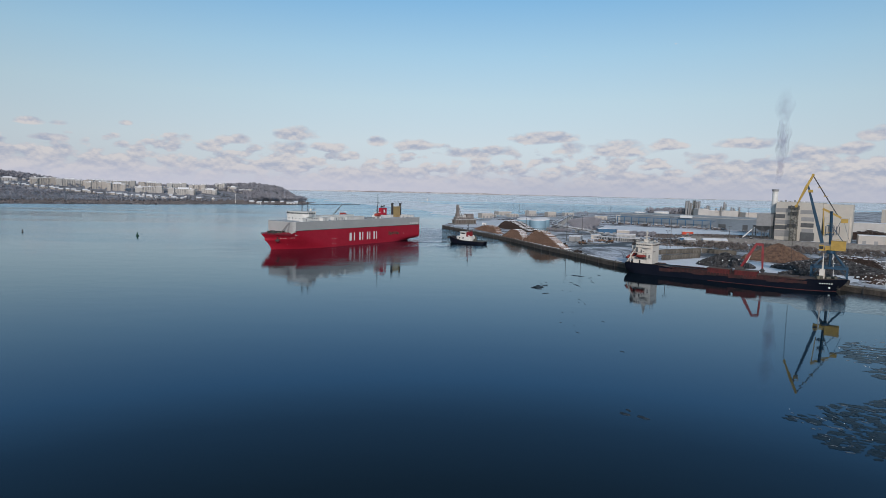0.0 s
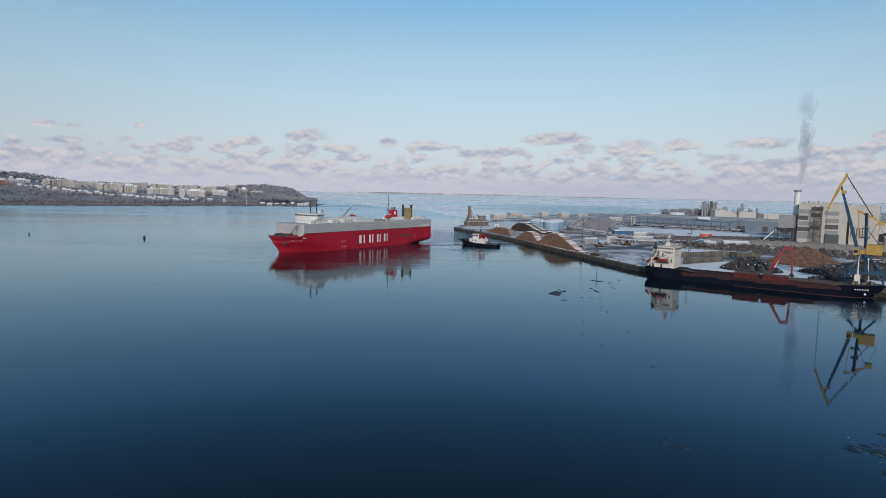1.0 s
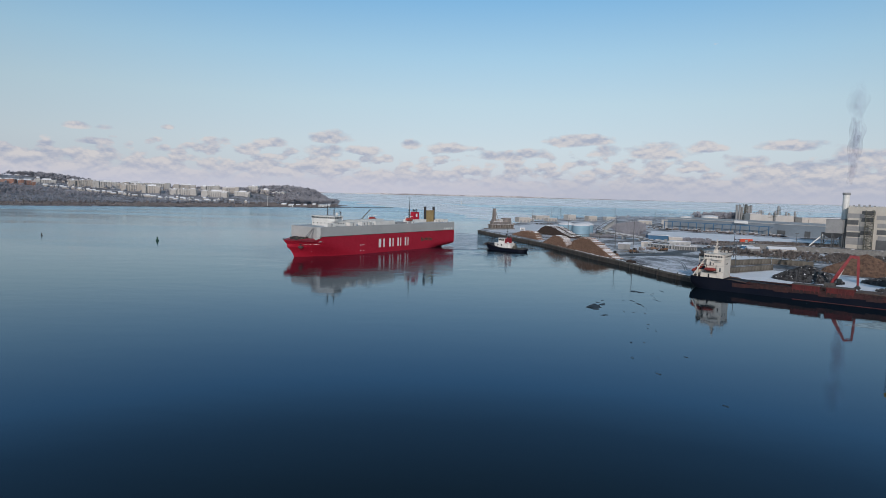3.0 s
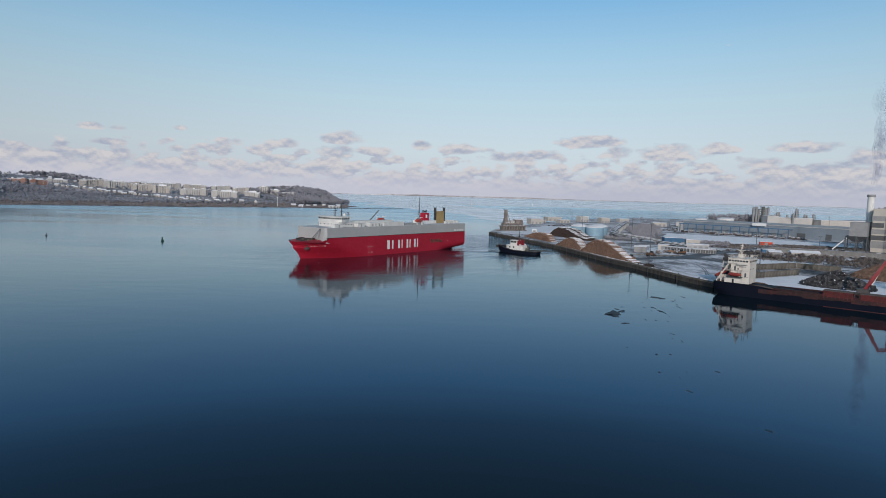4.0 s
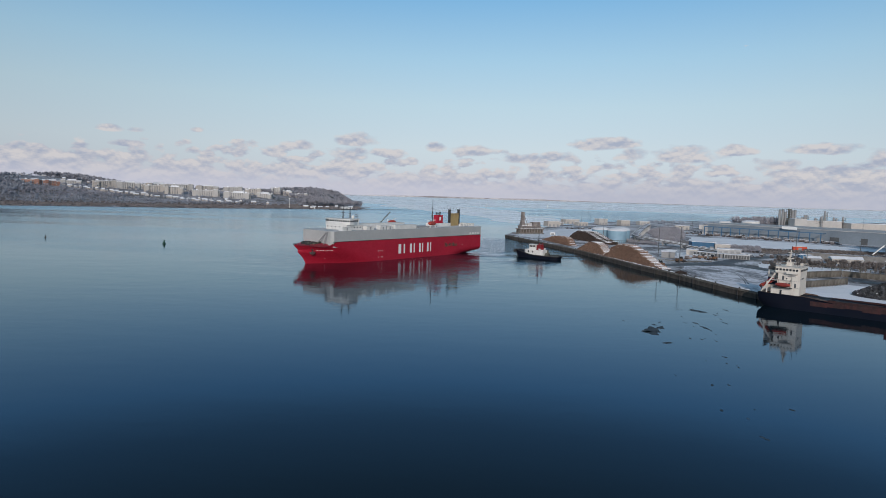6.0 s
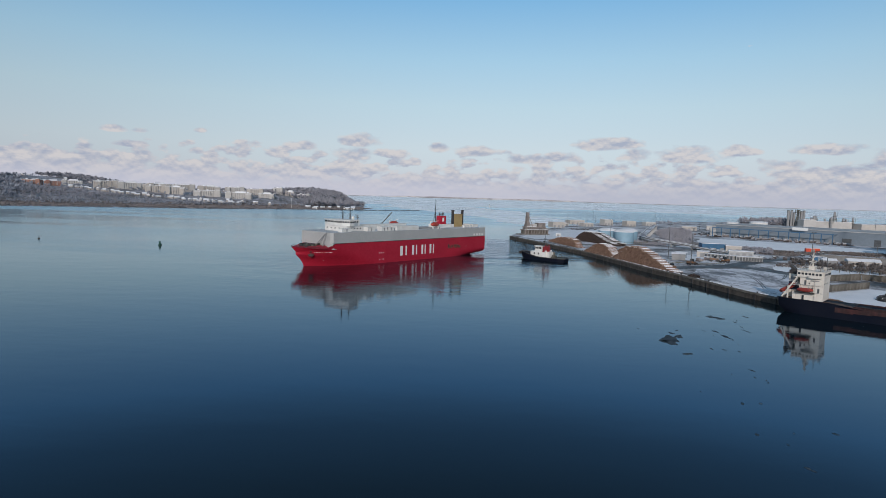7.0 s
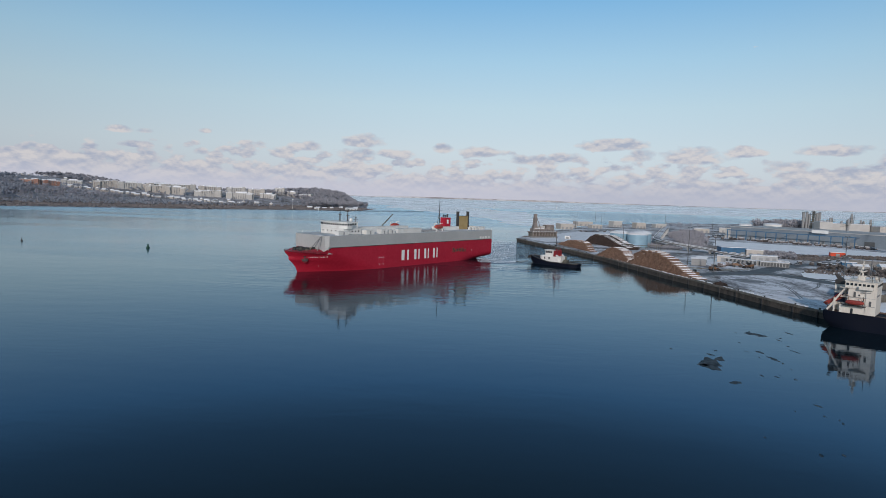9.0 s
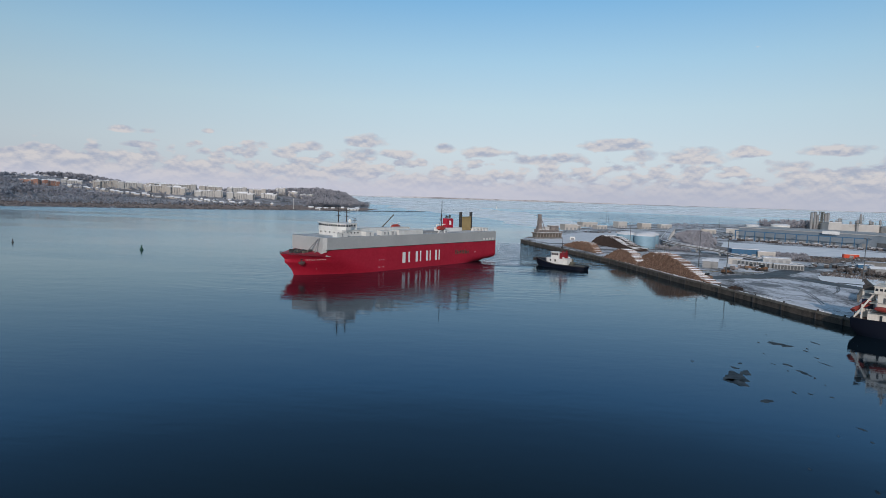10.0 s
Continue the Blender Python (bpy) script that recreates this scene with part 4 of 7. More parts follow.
    part("house_mark", Geo().box((13.6, -6.06, D + 8.2), (3.4, 0.08, 0.35)), "panel_mid", house)
    for z in (2.9, 6.0):
        g = Geo().beam((5.0, -5.7, D + z + 1.0), (9.0, -5.7, D + z + 1.0), 0.06)
        for i in range(5):
            g.beam((5.0 + i, -5.7, D + z), (5.0 + i, -5.7, D + z + 1.0), 0.06)
        part("side_railing", g, "ship_white", house)
    for s in (-1, 1):
        part("bridge_wing", Geo().box((13.6, s * 6.6, D + 9.5), (5.0, 1.6, 0.2)).box((13.6, s * 7.3, D + 9.7), (5.0, 0.15, 1.1)), "ship_white", house)
    for z in (3.2, 6.2):
        part("deck_edge", Geo().box((11.2, -5.75, D + z), (11.6, 0.5, 0.16)), "panel_mid", house)
    for (x, z, h) in ((12.5, 3.4, 1.9), (9.6, 6.4, 1.9), (15.2, 3.4, 1.9)):
        part("side_door", Geo().box((x, -5.58 if x < 13.5 else -6.06, D + z), (0.8, 0.14, h)), "panel_dark", house)
    for x in (7.5, 12.8):
        part("rust_streak", Geo().box((x, -5.56, D + 4.2), (0.25, 0.1, 2.4)), "worn_paint", house)
    fun = part("funnel", Geo().box((3.6, 1.5, D), (3.4, 4.4, 9.6)), "ship_white", ship, "white funnel with a black top")
    part("funnel_top", Geo().box((3.6, 1.5, D + 9.6), (3.6, 4.6, 1.5)).add([(2.4, 0.4, D + 11.1), (4.4, 0.4, D + 11.1), (4.4, 2.6, D + 11.1), (2.4, 2.6, D + 11.1), (1.2, 0.6, D + 13.0), (2.0, 0.6, D + 13.2), (2.0, 2.4, D + 13.2), (1.2, 2.4, D + 13.0)], [(0, 1, 5, 4), (1, 2, 6, 5), (2, 3, 7, 6), (3, 0, 4, 7), (4, 5, 6, 7)]), "dark_steel", fun)
    part("funnel_base", Geo().box((3.6, 1.5, D + 3.0), (3.5, 4.5, 3.4)), "blue_dark", fun)
    part("funnel_mark", Geo().box((3.6, -0.76, D + 7.4), (1.9, 0.08, 1.0)), "panel_mid", fun)
    boat = part("lifeboat", Geo().rings([[(9.2 + a * s, -6.9 + b * s, D + 3.4 + z) for a, b in ((-2.6, -0.5), (-2.0, -0.9), (2.2, -0.9), (3.0, 0), (2.2, 0.9), (-2.0, 0.9), (-2.6, 0.5))] for z, s in ((0, 0.6), (0.5, 1.0), (1.1, 1.0), (1.5, 0.7))]), "boat_red", ship, "faded red lifeboat", smooth=True)
    for x in (7.2, 11.2):
        part("davit", Geo().beam((x, -5.6, D + 2.9), (x, -7.2, D + 6.2), 0.22), "ship_white", boat)
    part("boat_deck", Geo().box((9.2, -6.4, D + 2.8), (7.0, 2.0, 0.15)), "dark_steel", boat)
    fall = part("freefall_boat", Geo().rings([[(2.2 + a * s, -3 + b * s, D + 3.0 + z + 0.45 * a) for a, b in ((-3.2, 0), (-2.2, -1.0), (2.6, -1.0), (3.2, 0), (2.6, 1.0), (-2.2, 1.0))] for z, s in ((0, 0.7), (0.8, 1.0), (1.6, 0.8), (2.0, 0.4))]), "boat_red", ship, "faded red free-fall boat on a ramp", smooth=True)
    part("launch_ramp", Geo().beam((0.6, -4.6, D + 0.2), (6.0, -4.6, D + 9.2), 0.55, 0.55).beam((0.6, -1.6, D + 0.2), (6.0, -1.6, D + 9.2), 0.45).beam((2.8, -5.0, D), (2.8, -5.0, D + 5.0), 0.5), "ship_white", fall)
    part("stern_frame", Geo().beam((0.9, -4.6, D - 0.2), (0.5, -4.6, D + 2.8), 0.22).beam((0.9, 0, D - 0.2), (0.5, 0, D + 2.8), 0.22).beam((0.5, -4.6, D + 2.7), (0.5, 3, D + 2.7), 0.22).beam((0.6, -4.6, D + 1.4), (0.6, 3, D + 1.4), 0.16).beam((0.9, 3, D - 0.2), (0.5, 3, D + 2.8), 0.22), "dark_steel", ship)
    T = D + 11.8
    mast = part("radar_mast", Geo().tube((10.0, 0, T), (10.0, 0, T + 7.0), 0.42, 0.16), "ship_white", ship)
    for z, w, h in ((5.0, 4.8, 0.25), (3.0, 3.6, 0.45)):
        part("yard_arm", Geo().beam((10, -w / 2, T + z), (10, w / 2, T + z), h), "ship_white", mast)
    for z, sx, sy, h in ((3.2, 2.2, 3.0, 0.3), (1.4, 2.6, 2.6, 0.25), (0, 2.0, 2.4, 1.4), (5.6, 1.2, 1.6, 0.25)):
        part("mast_platform", Geo().box((10, 0, T + z), (sx, sy, h)), "ship_white", mast)
    for y in (-1.2, 1.2):
        part("mast_stay", Geo().beam((8.6, y, T), (9.9, y * 0.1, T + 5), 0.16), "ship_white", mast)
    part("radar_scanner", Geo().box((10.6, 0, T + 3.6), (0.4, 3.2, 0.35)), "dark_steel", mast)
    for (x, y, h) in ((13.6, -4, 4.5), (12.4, 4.5, 5.5), (15.0, 1, 3.2)):
        part("aerial", Geo().tube((x, y, T), (x, y, T + h), 0.1, 0.05, n=6), "dark_steel", ship)
    part("satellite_dome", Geo().lathe((14.0, 2.2, T), [(0.3, 0), (0.75, 0.6), (0.7, 1.2), (0.1, 1.6)], 10), "ship_white", ship, smooth=True)
    g = Geo()
    for y in (-6.2, 6.2):
        for i in range(8):
            g.beam((6 + 1.37 * i, y, T), (6 + 1.37 * i, y, T + 1.1), 0.07)
        g.beam((6, y, T + 1.1), (15.6, y, T + 1.1), 0.08).beam((6, y, T + 0.6), (15.6, y, T + 0.6), 0.05)
    for x in (6, 15.6):
        g.beam((x, -6.2, T + 1.1), (x, 6.2, T + 1.1), 0.08)
    part("top_railing", g, "ship_white", ship)
    fm = part("foremast", Geo().box((97.5, 0, 5.8), (2.4, 2.4, 4.6), taper=0.9).tube((97.5, 0, 10.2), (97.5, 0, 18.6), 0.42, 0.18).beam((97.5, -1.5, 16), (97.5, 1.5, 16), 0.2), "ship_white", ship, "white foremast on its mast house")
    part("mast_lamp", Geo().box((97.0, 0, 14.0), (0.7, 0.8, 0.5)), "dark_steel", fm)
    r = random.Random(2)
    for i in range(14):
        x = r.uniform(92, 104)
        part("deck_fitting", Geo().box((x, r.uniform(-1, 1) * (108 - x) * 0.3, 5.8), (r.uniform(0.6, 2), r.uniform(0.6, 2), r.uniform(0.5, 1.6)), r.uniform(0, 3)), "gear", ship)
    g = Geo()
    for i in range(6):
        x = 97.4 + i * 0.95
        g.box((x, -breadth(x, 3.9, 0, stem(3.9)) - 0.03, 3.7), (0.5, 0.3, 0.5), radians(24 + 3 * i))
    tagged(part("name_bars", g, "letter", ship, "white bars in place of the ship's name"), kind="stuff")
    part("hawse_mark", Geo().lathe((0, 0, 0), [(0.5, -0.1), (0.5, 0.1), (0.25, 0.12)], 12), "letter", ship, m=pose(101.2, -breadth(101.2, 2.2, 0, stem(2.2)) - 0.02, 1.9, 70, 0, 35))
    part("anchor", Geo().box((0, 0, -0.5), (1.2, 0.3, 0.3)).box((0, 0, -0.5), (0.25, 0.3, 1.3)), "dark_steel", ship, m=pose(104.6, -breadth(104.6, 2.6, 0, stem(2.6)) - 0.1, 2.2, 0, 0, 40))
    return ship


cargo_ship()


# ---- tug ----
def tug_boat():
    tug = thing("tug_boat", "black-hulled tug with a white house and red funnels", "tug", pose(48.3, 521.0, 0, 0, 0, 141) @ Matrix.Scale(1.14, 4))
    HB = 4.6

    def stem(z):
        return 15.0 + 0.8 * max(z, 0)

    def stern(z):
        return -15.5 - 0.3 * max(z, 0)

    def breadth(x, z, a, b):
        y = HB
        if x > 5:
            y = HB * max(1 - ((x - 5) / (b - 5)) ** 2.4, 0) ** 0.8
        if x < -10:
            y *= 1 - 0.5 * ((-10 - x) / (-10 - a)) ** 2.5
        return max(y, 0.05)

    rings = [[(x, y, z) for x, y in waterlines([z], stem, stern, breadth, 24)[0]] for z in (-1, 0, 0.8, 1.5)]
    rings.append([(x, y, 2.0 + 2.4 * smooth01(0, 16, x) + 0.5 * smooth01(-10, -16, -abs(x)) * 0) for x, y in waterlines([2.2], stem, stern, breadth, 24)[0]])
    part("hull", Geo().rings(rings), "black_hull", tug, smooth=True)
    g = Geo()
    top = waterlines([2.2], stem, stern, breadth, 24)[0]
    for (a, b) in zip(top, top[1:]):
        za, zb = (2.1 + 2.4 * smooth01(0, 16, p[0]) for p in (a, b))
        g.beam((*a, za), (*b, zb), 0.5, 0.4)
    part("rubber_fender", g, "dark_steel", tug)
    part("bow_fender", Geo().tube((16.4, -2.4, 3.6), (16.4, 2.4, 3.6), 0.9, n=12), "dark_steel", tug)
    part("deck", Geo().prism([(-14, -3), (4, -4), (10, -2.4), (10, 2.4), (4, 4), (-14, 3)], 1.7, 2.05), "gear", tug)
    house = part("deck_house", Geo().prism([(-3.5, -3.2), (7.2, -3.2), (9, -1.8), (9, 1.8), (7.2, 3.2), (-3.5, 3.2)], 2.0, 5.2).box((-4.0, 0, 2.0), (3.0, 5.6, 3.4)), "white", tug, "white deck house")
    wh = part("wheelhouse", Geo().prism([(0.4, -2.2), (5.0, -2.4), (6.2, -1.2), (6.2, 1.2), (5.0, 2.4), (0.4, 2.2)], 5.2, 8.4).prism([(0.2, -2.5), (5.3, -2.7), (6.6, -1.4), (6.6, 1.4), (5.3, 2.7), (0.2, 2.5)], 8.4, 8.6), "white", house)
    pane = shared(Geo().box((0, 0, 0), (0.9, 0.12, 1.1)), "pane", "glass")
    for i in range(4):
        for s in (-1, 1):
            piece("pane", pane, wh, pose(1.2 + 1.1 * i, s * (2.26 + 0.04 * i), 6.9))
    for y in (-0.8, 0.3):
        piece("pane", pane, wh, pose(6.24, y + 0.3, 6.9, 0, 0, 90))
    for s in (-1, 1):
        piece("pane", pane, house, pose(2.0, s * 3.24, 3.5))
        piece("pane", pane, house, pose(5.0, s * 3.24, 3.5))
        part("funnel", Geo().box((-1.6, s * 2.0, 5.2), (2.2, 1.7, 3.4), taper=0.85).tube((-1.8, s * 2.0, 8.5), (-2.2, s * 2.0, 9.6), 0.35), "machine_red", tug, "red funnel")
    part("mast", Geo().tube((-0.3, 0, 5.2), (-0.3, 0, 16.4), 0.28, 0.12).beam((-0.3, -1.5, 13.5), (-0.3, 1.5, 13.5), 0.15).beam((-0.3, -1.1, 11.3), (-0.3, 1.1, 11.3), 0.3).tube((1, 0, 8.6), (-0.3, 0, 12.5), 0.12).box((0.2, 0, 11.4), (1.4, 0.3, 0.3)), "dark_steel", tug)
    part("towing_winch", Geo().tube((-7, -1.3, 3.0), (-7, 1.3, 3.0), 0.9, n=12).box((-7, 0, 2.0), (2.2, 3.2, 0.7)).box((-5.6, -2.2, 2.0), (1.2, 1.0, 3.4)), "gear", tug)
    part("towing_bow", Geo().beam((-10.5, -3, 2), (-10.5, -3, 4), 0.25).beam((-10.5, 3, 2), (-10.5, 3, 4), 0.25).beam((-10.5, -3, 4), (-10.5, 3, 4), 0.25), "dark_steel", tug)
    part("life_raft", Geo().tube((-3.6, 3.0, 5.8), (-2.4, 3.0, 5.8), 0.45).tube((-3.6, -3.0, 5.8), (-2.4, -3.0, 5.8), 0.45), "white", tug)
    return tug


tug_boat()


# ---- buoys ----
def buoy(x, y, h, mat, label):
    b = thing("buoy", label, "buoy", pose(x, y, 0), "channel buoys")
    part("float", Geo().lathe((0, 0, -0.6), [(0.8, 0), (1.25, 0.5), (1.25, 1.3), (0.8, 1.7)], 14), mat, b, smooth=True)
    part("tower", Geo().tube((0, 0, 0.9), (0, 0, h * 0.86), 0.65, 0.4).beam((-1.0, 0, 1), (0, 0, h * 0.8), 0.12).beam((0.7, 0, 1), (0, 0, h * 0.8), 0.12), mat, b)
    part("topmark", Geo().lathe((0, 0, h * 0.84), [(1.0, 0), (0.05, h * 0.16)], 10), mat, b)
    return b


buoy(-234, 532, 3.3, "signal_green", "green conical channel buoy on the water")
sb = thing("spar_buoy", "thin dark spar buoy on the water", "buoy", pose(-340, 550, 0))
part("float", Geo().lathe((0, 0, -0.4), [(0.5, 0), (0.8, 0.3), (0.8, 0.9), (0.4, 1.2)], 12), "dark_steel", sb, smooth=True)
part("spar", Geo().tube((0, 0, 0.6), (0, 0, 2.1), 0.3, 0.22), "dark_steel", sb)
part("topmark", Geo().lathe((0, 0, 2.0), [(0.4, 0), (0.4, 0.5), (0.05, 0.7)], 10), "dark_steel", sb)


# ---- harbour crane ----
def harbour_crane():
    cr = thing("harbour_crane", "blue and yellow slewing harbour crane on a four-legged portal", "crane", pose(212.0, 296.2, QZ, 0, 0, -38))
    # portal: a low wide frame on four legs, with struts up to the slewing ring
    PX, PY, PZ = 10.0, 4.0, 6.4
    for sx in (-1, 1):
        for sy in (-1, 1):
            leg = part("leg", Geo().beam((sx * PX, sy * PY, 0.9), (sx * PX, sy * PY, PZ), 0.9, 0.9), "blue", cr)
            part("bogie", Geo().box((sx * PX, sy * PY, 0.1), (3.6, 0.9, 1.1)).tube((sx * PX - 1, sy * PY - 0.5, 0.4), (sx * PX - 1, sy * PY + 0.5, 0.4), 0.4).tube((sx * PX + 1, sy * PY - 0.5, 0.4), (sx * PX + 1, sy * PY + 0.5, 0.4), 0.4), "dark_steel", leg)
            part("strut", Geo().beam((sx * PX * 0.9, sy * PY * 0.9, PZ), (sx * 1.6, sy * 1.4, 12.8), 0.6, 0.6), "blue", cr)
            part("knee_brace", Geo().beam((sx * PX, sy * PY, 2.6), (sx * PX * 0.55, sy * PY, PZ), 0.35).beam((sx * PX, sy * PY, 2.6), (sx * PX, sy * PY * 0.4, PZ), 0.35), "blue", cr)
    for s in (-1, 1):
        part("portal_beam", Geo().beam((-PX - 0.5, s * PY, PZ), (PX + 0.5, s * PY, PZ), 0.8, 1.0), "blue", cr)
        part("portal_beam", Geo().beam((s * PX, -PY, PZ), (s * PX, PY, PZ), 0.8, 1.0), "blue", cr)
        part("sill_beam", Geo().beam((-PX, s * PY, 1.5), (PX, s * PY, 1.5), 0.4, 0.5), "blue", cr)
        g = Geo().beam((-PX, s * (PY + 0.3), PZ + 1.6), (PX, s * (PY + 0.3), PZ + 1.6), 0.09).beam((-PX, s * (PY + 0.3), PZ + 1.0), (PX, s * (PY + 0.3), PZ + 1.0), 0.07)
        for i in range(12):
            g.beam((-PX + PX * i / 5.5, s * (PY + 0.3), PZ + 0.4), (-PX + PX * i / 5.5, s * (PY + 0.3), PZ + 1.6), 0.09)
        part("portal_railing", g, "blue", cr)
    part("cross_beam", Geo().beam((-PX, 0, PZ), (PX, 0, PZ), 0.7, 0.9).beam((0, -PY, PZ), (0, PY, PZ), 0.7, 0.9), "blue", cr)
    part("slewing_ring", Geo().lathe((0, 0, 12.2), [(2.4, 0), (2.7, 0.3), (2.7, 1.2), (2.0, 1.5)], 20), "blue", cr, smooth=True)
    part("king_column", Geo().tube((0, 0, PZ), (0, 0, 12.4), 0.8, n=12), "blue", cr, smooth=True)
    part("ladder", Geo().beam((3, -3, 0.2), (1.4, -2.0, 12.6), 0.5, 0.1), "white", cr)
    # machine house
    house = part("machine_house", Geo().box((4.0, 0, 13.7), (8.2, 5.0, 5.2)).box((4.0, 0, 18.9), (8.6, 5.4, 0.25)).box((-1.6, 0, 13.7), (3.2, 4.0, 2.4)), "yellow", cr, "weathered yellow machine house")
    g = Geo()
    for i in range(6):
        g.box((0.2 + 1.5 * i, -2.53, 14.2), (0.12, 0.12, 4.4))
    part("rib", g, "yellow", house)
    cab = part("cab", Geo().box((-5.2, -1.6, 13.4), (2.8, 2.8, 3.0)).box((-5.2, -1.6, 16.4), (3.0, 3.0, 0.2)).box((-3.4, -1.0, 13.5), (2.0, 1.6, 0.3)), "yellow", cr)
    part("cab_window", Geo().box((-5.3, -3.02, 14.3), (2.2, 0.1, 1.6)).box((-6.62, -1.6, 14.3), (0.1, 2.3, 1.6)), "glass", cab)
    g = Geo()
    for i in range(7):
        g.beam((0 + 1.35 * i, -2.6, 19.1), (0 + 1.35 * i, -2.6, 20.2), 0.07)
    g.beam((0, -2.6, 20.2), (8.1, -2.6, 20.2), 0.07)
    part("house_railing", g, "yellow", house)
    # A-frame tower
    part("tower", Geo().beam((-0.6, -1.6, 17), (-1.4, -1.0, 36), 1.2, 1.2).beam((-0.6, 1.6, 17), (-1.4, 1.0, 36), 1.2, 1.2).box((-1.4, 0, 27.5), (4.0, 4.6, 0.4)).box((-1.4, 0, 22.5), (5.0, 4.6, 0.4)), "blue", cr)
    g = Geo()
    for z in (22.9, 27.9):
        for s in (-1, 1):
            g.beam((-3.6, s * 2.3, z + 1.0), (1.4, s * 2.3, z + 1.0), 0.08)
            for i in range(4):
                g.beam((-3.6 + 1.6 * i, s * 2.3, z), (-3.6 + 1.6 * i, s * 2.3, z + 1.0), 0.08)
    part("platform_railing", g, "yellow", cr)
    part("counterweight_arm", Geo().beam((-6.5, 0, 37.4), (4.2, 0, 32.4), 1.1, 1.1).box((6.2, 0, 29.6), (3.8, 3.2, 2.2)).beam((-6.0, -1.4, 37), (-4.6, -1.4, 22), 0.35).beam((-6.0, 1.4, 37), (-4.6, 1.4, 22), 0.35), "yellow", cr, "yellow counterweight beam")
    g = Geo()
    for i in range(9):
        a = (-5.9 + 0.16 * i, 36 - 1.6 * i)
        b = (-5.9 + 0.16 * (i + 1), 36 - 1.6 * (i + 1))
        s = 1 if i % 2 else -1
        g.beam((a[0], s * 1.4, a[1]), (b[0], -s * 1.4, b[1]), 0.14)
    part("lattice", g, "yellow", cr)
    part("stay", Geo().beam((5.6, 0, 31), (9.6, 0, 19.4), 0.18).beam((4.6, 0, 31.5), (-0.5, 0, 20), 0.25).beam((-1, 0, 28), (6, 0, 19.3), 0.4), "blue", cr)
    # main boom, tapered towards its head
    def boom(p, q, w0, wm, w1, mat, name, bend=0.55):
        p, q = Vector(p), Vector(q)
        d = (q - p).normalized()
        side = Vector((0, 1, 0))
        nrm = d.cross(side)
        rings = []
        for t, w in ((0, w0), (bend, wm), (1, w1)):
            c = p.lerp(q, t)
            rings.append([c + side * (a * w / 2) + nrm * (b * w / 2) for a, b in ((-1, -1), (1, -1), (1, 1), (-1, 1))])
        return part(name, Geo().rings(rings), mat, cr)

    boom((-5.2, 0, 17.5), (-16.0, 0, 51.0), 1.9, 1.7, 1.0, "blue", "boom")
    boom((-13.5, 0, 56.6), (-21.8, 0, 38.4), 0.9, 1.7, 0.7, "yellow", "fly_jib", 0.4)
    part("jib_head", Geo().beam((-16.2, 0, 50.5), (-13.3, 0, 56.4), 0.9, 1.1).tube((-21.8, -0.7, 38.4), (-21.8, 0.7, 38.4), 0.9, n=14).tube((-13.4, -0.6, 56.6), (-13.4, 0.6, 56.6), 0.8, n=14).box((-14.2, 0, 46.5), (2.8, 1.8, 1.6)), "yellow", cr)
    part("tie_bar", Geo().beam((-13.2, 0, 56.0), (2.0, 0, 33.8), 0.55, 0.55), "dark_steel", cr, "dark tie bar")
    part("tie_platform", Geo().box((-8.8, -0.9, 49.2), (2.6, 1.4, 0.25)).box((-5.2, -0.9, 44.2), (2.6, 1.4, 0.25)).box((-9.6, -0.9, 49.45), (0.2, 1.4, 1.0)).box((-6.0, -0.9, 44.45), (0.2, 1.4, 1.0)), "yellow", cr)
    part("hoist_rope", Geo().tube((-22.6, 0.2, 38.4), (-22.6, 0.2, 6.0), 0.07, n=5).tube((-22.2, -0.2, 38.4), (-22.2, -0.2, 6.0), 0.07, n=5), "dark_steel", cr)
    # a slim crane on a tall portal: narrower along the quay, higher legs, lower upper works
    for ob in cr.children_recursive:
        for v in ob.data.vertices:
            x, y, z = v.co
            v.co = (x * 0.77, y, z * 1.19 if z < 13.7 else 16.3 + (z - 13.7) * 0.879)
    return cr


harbour_crane()


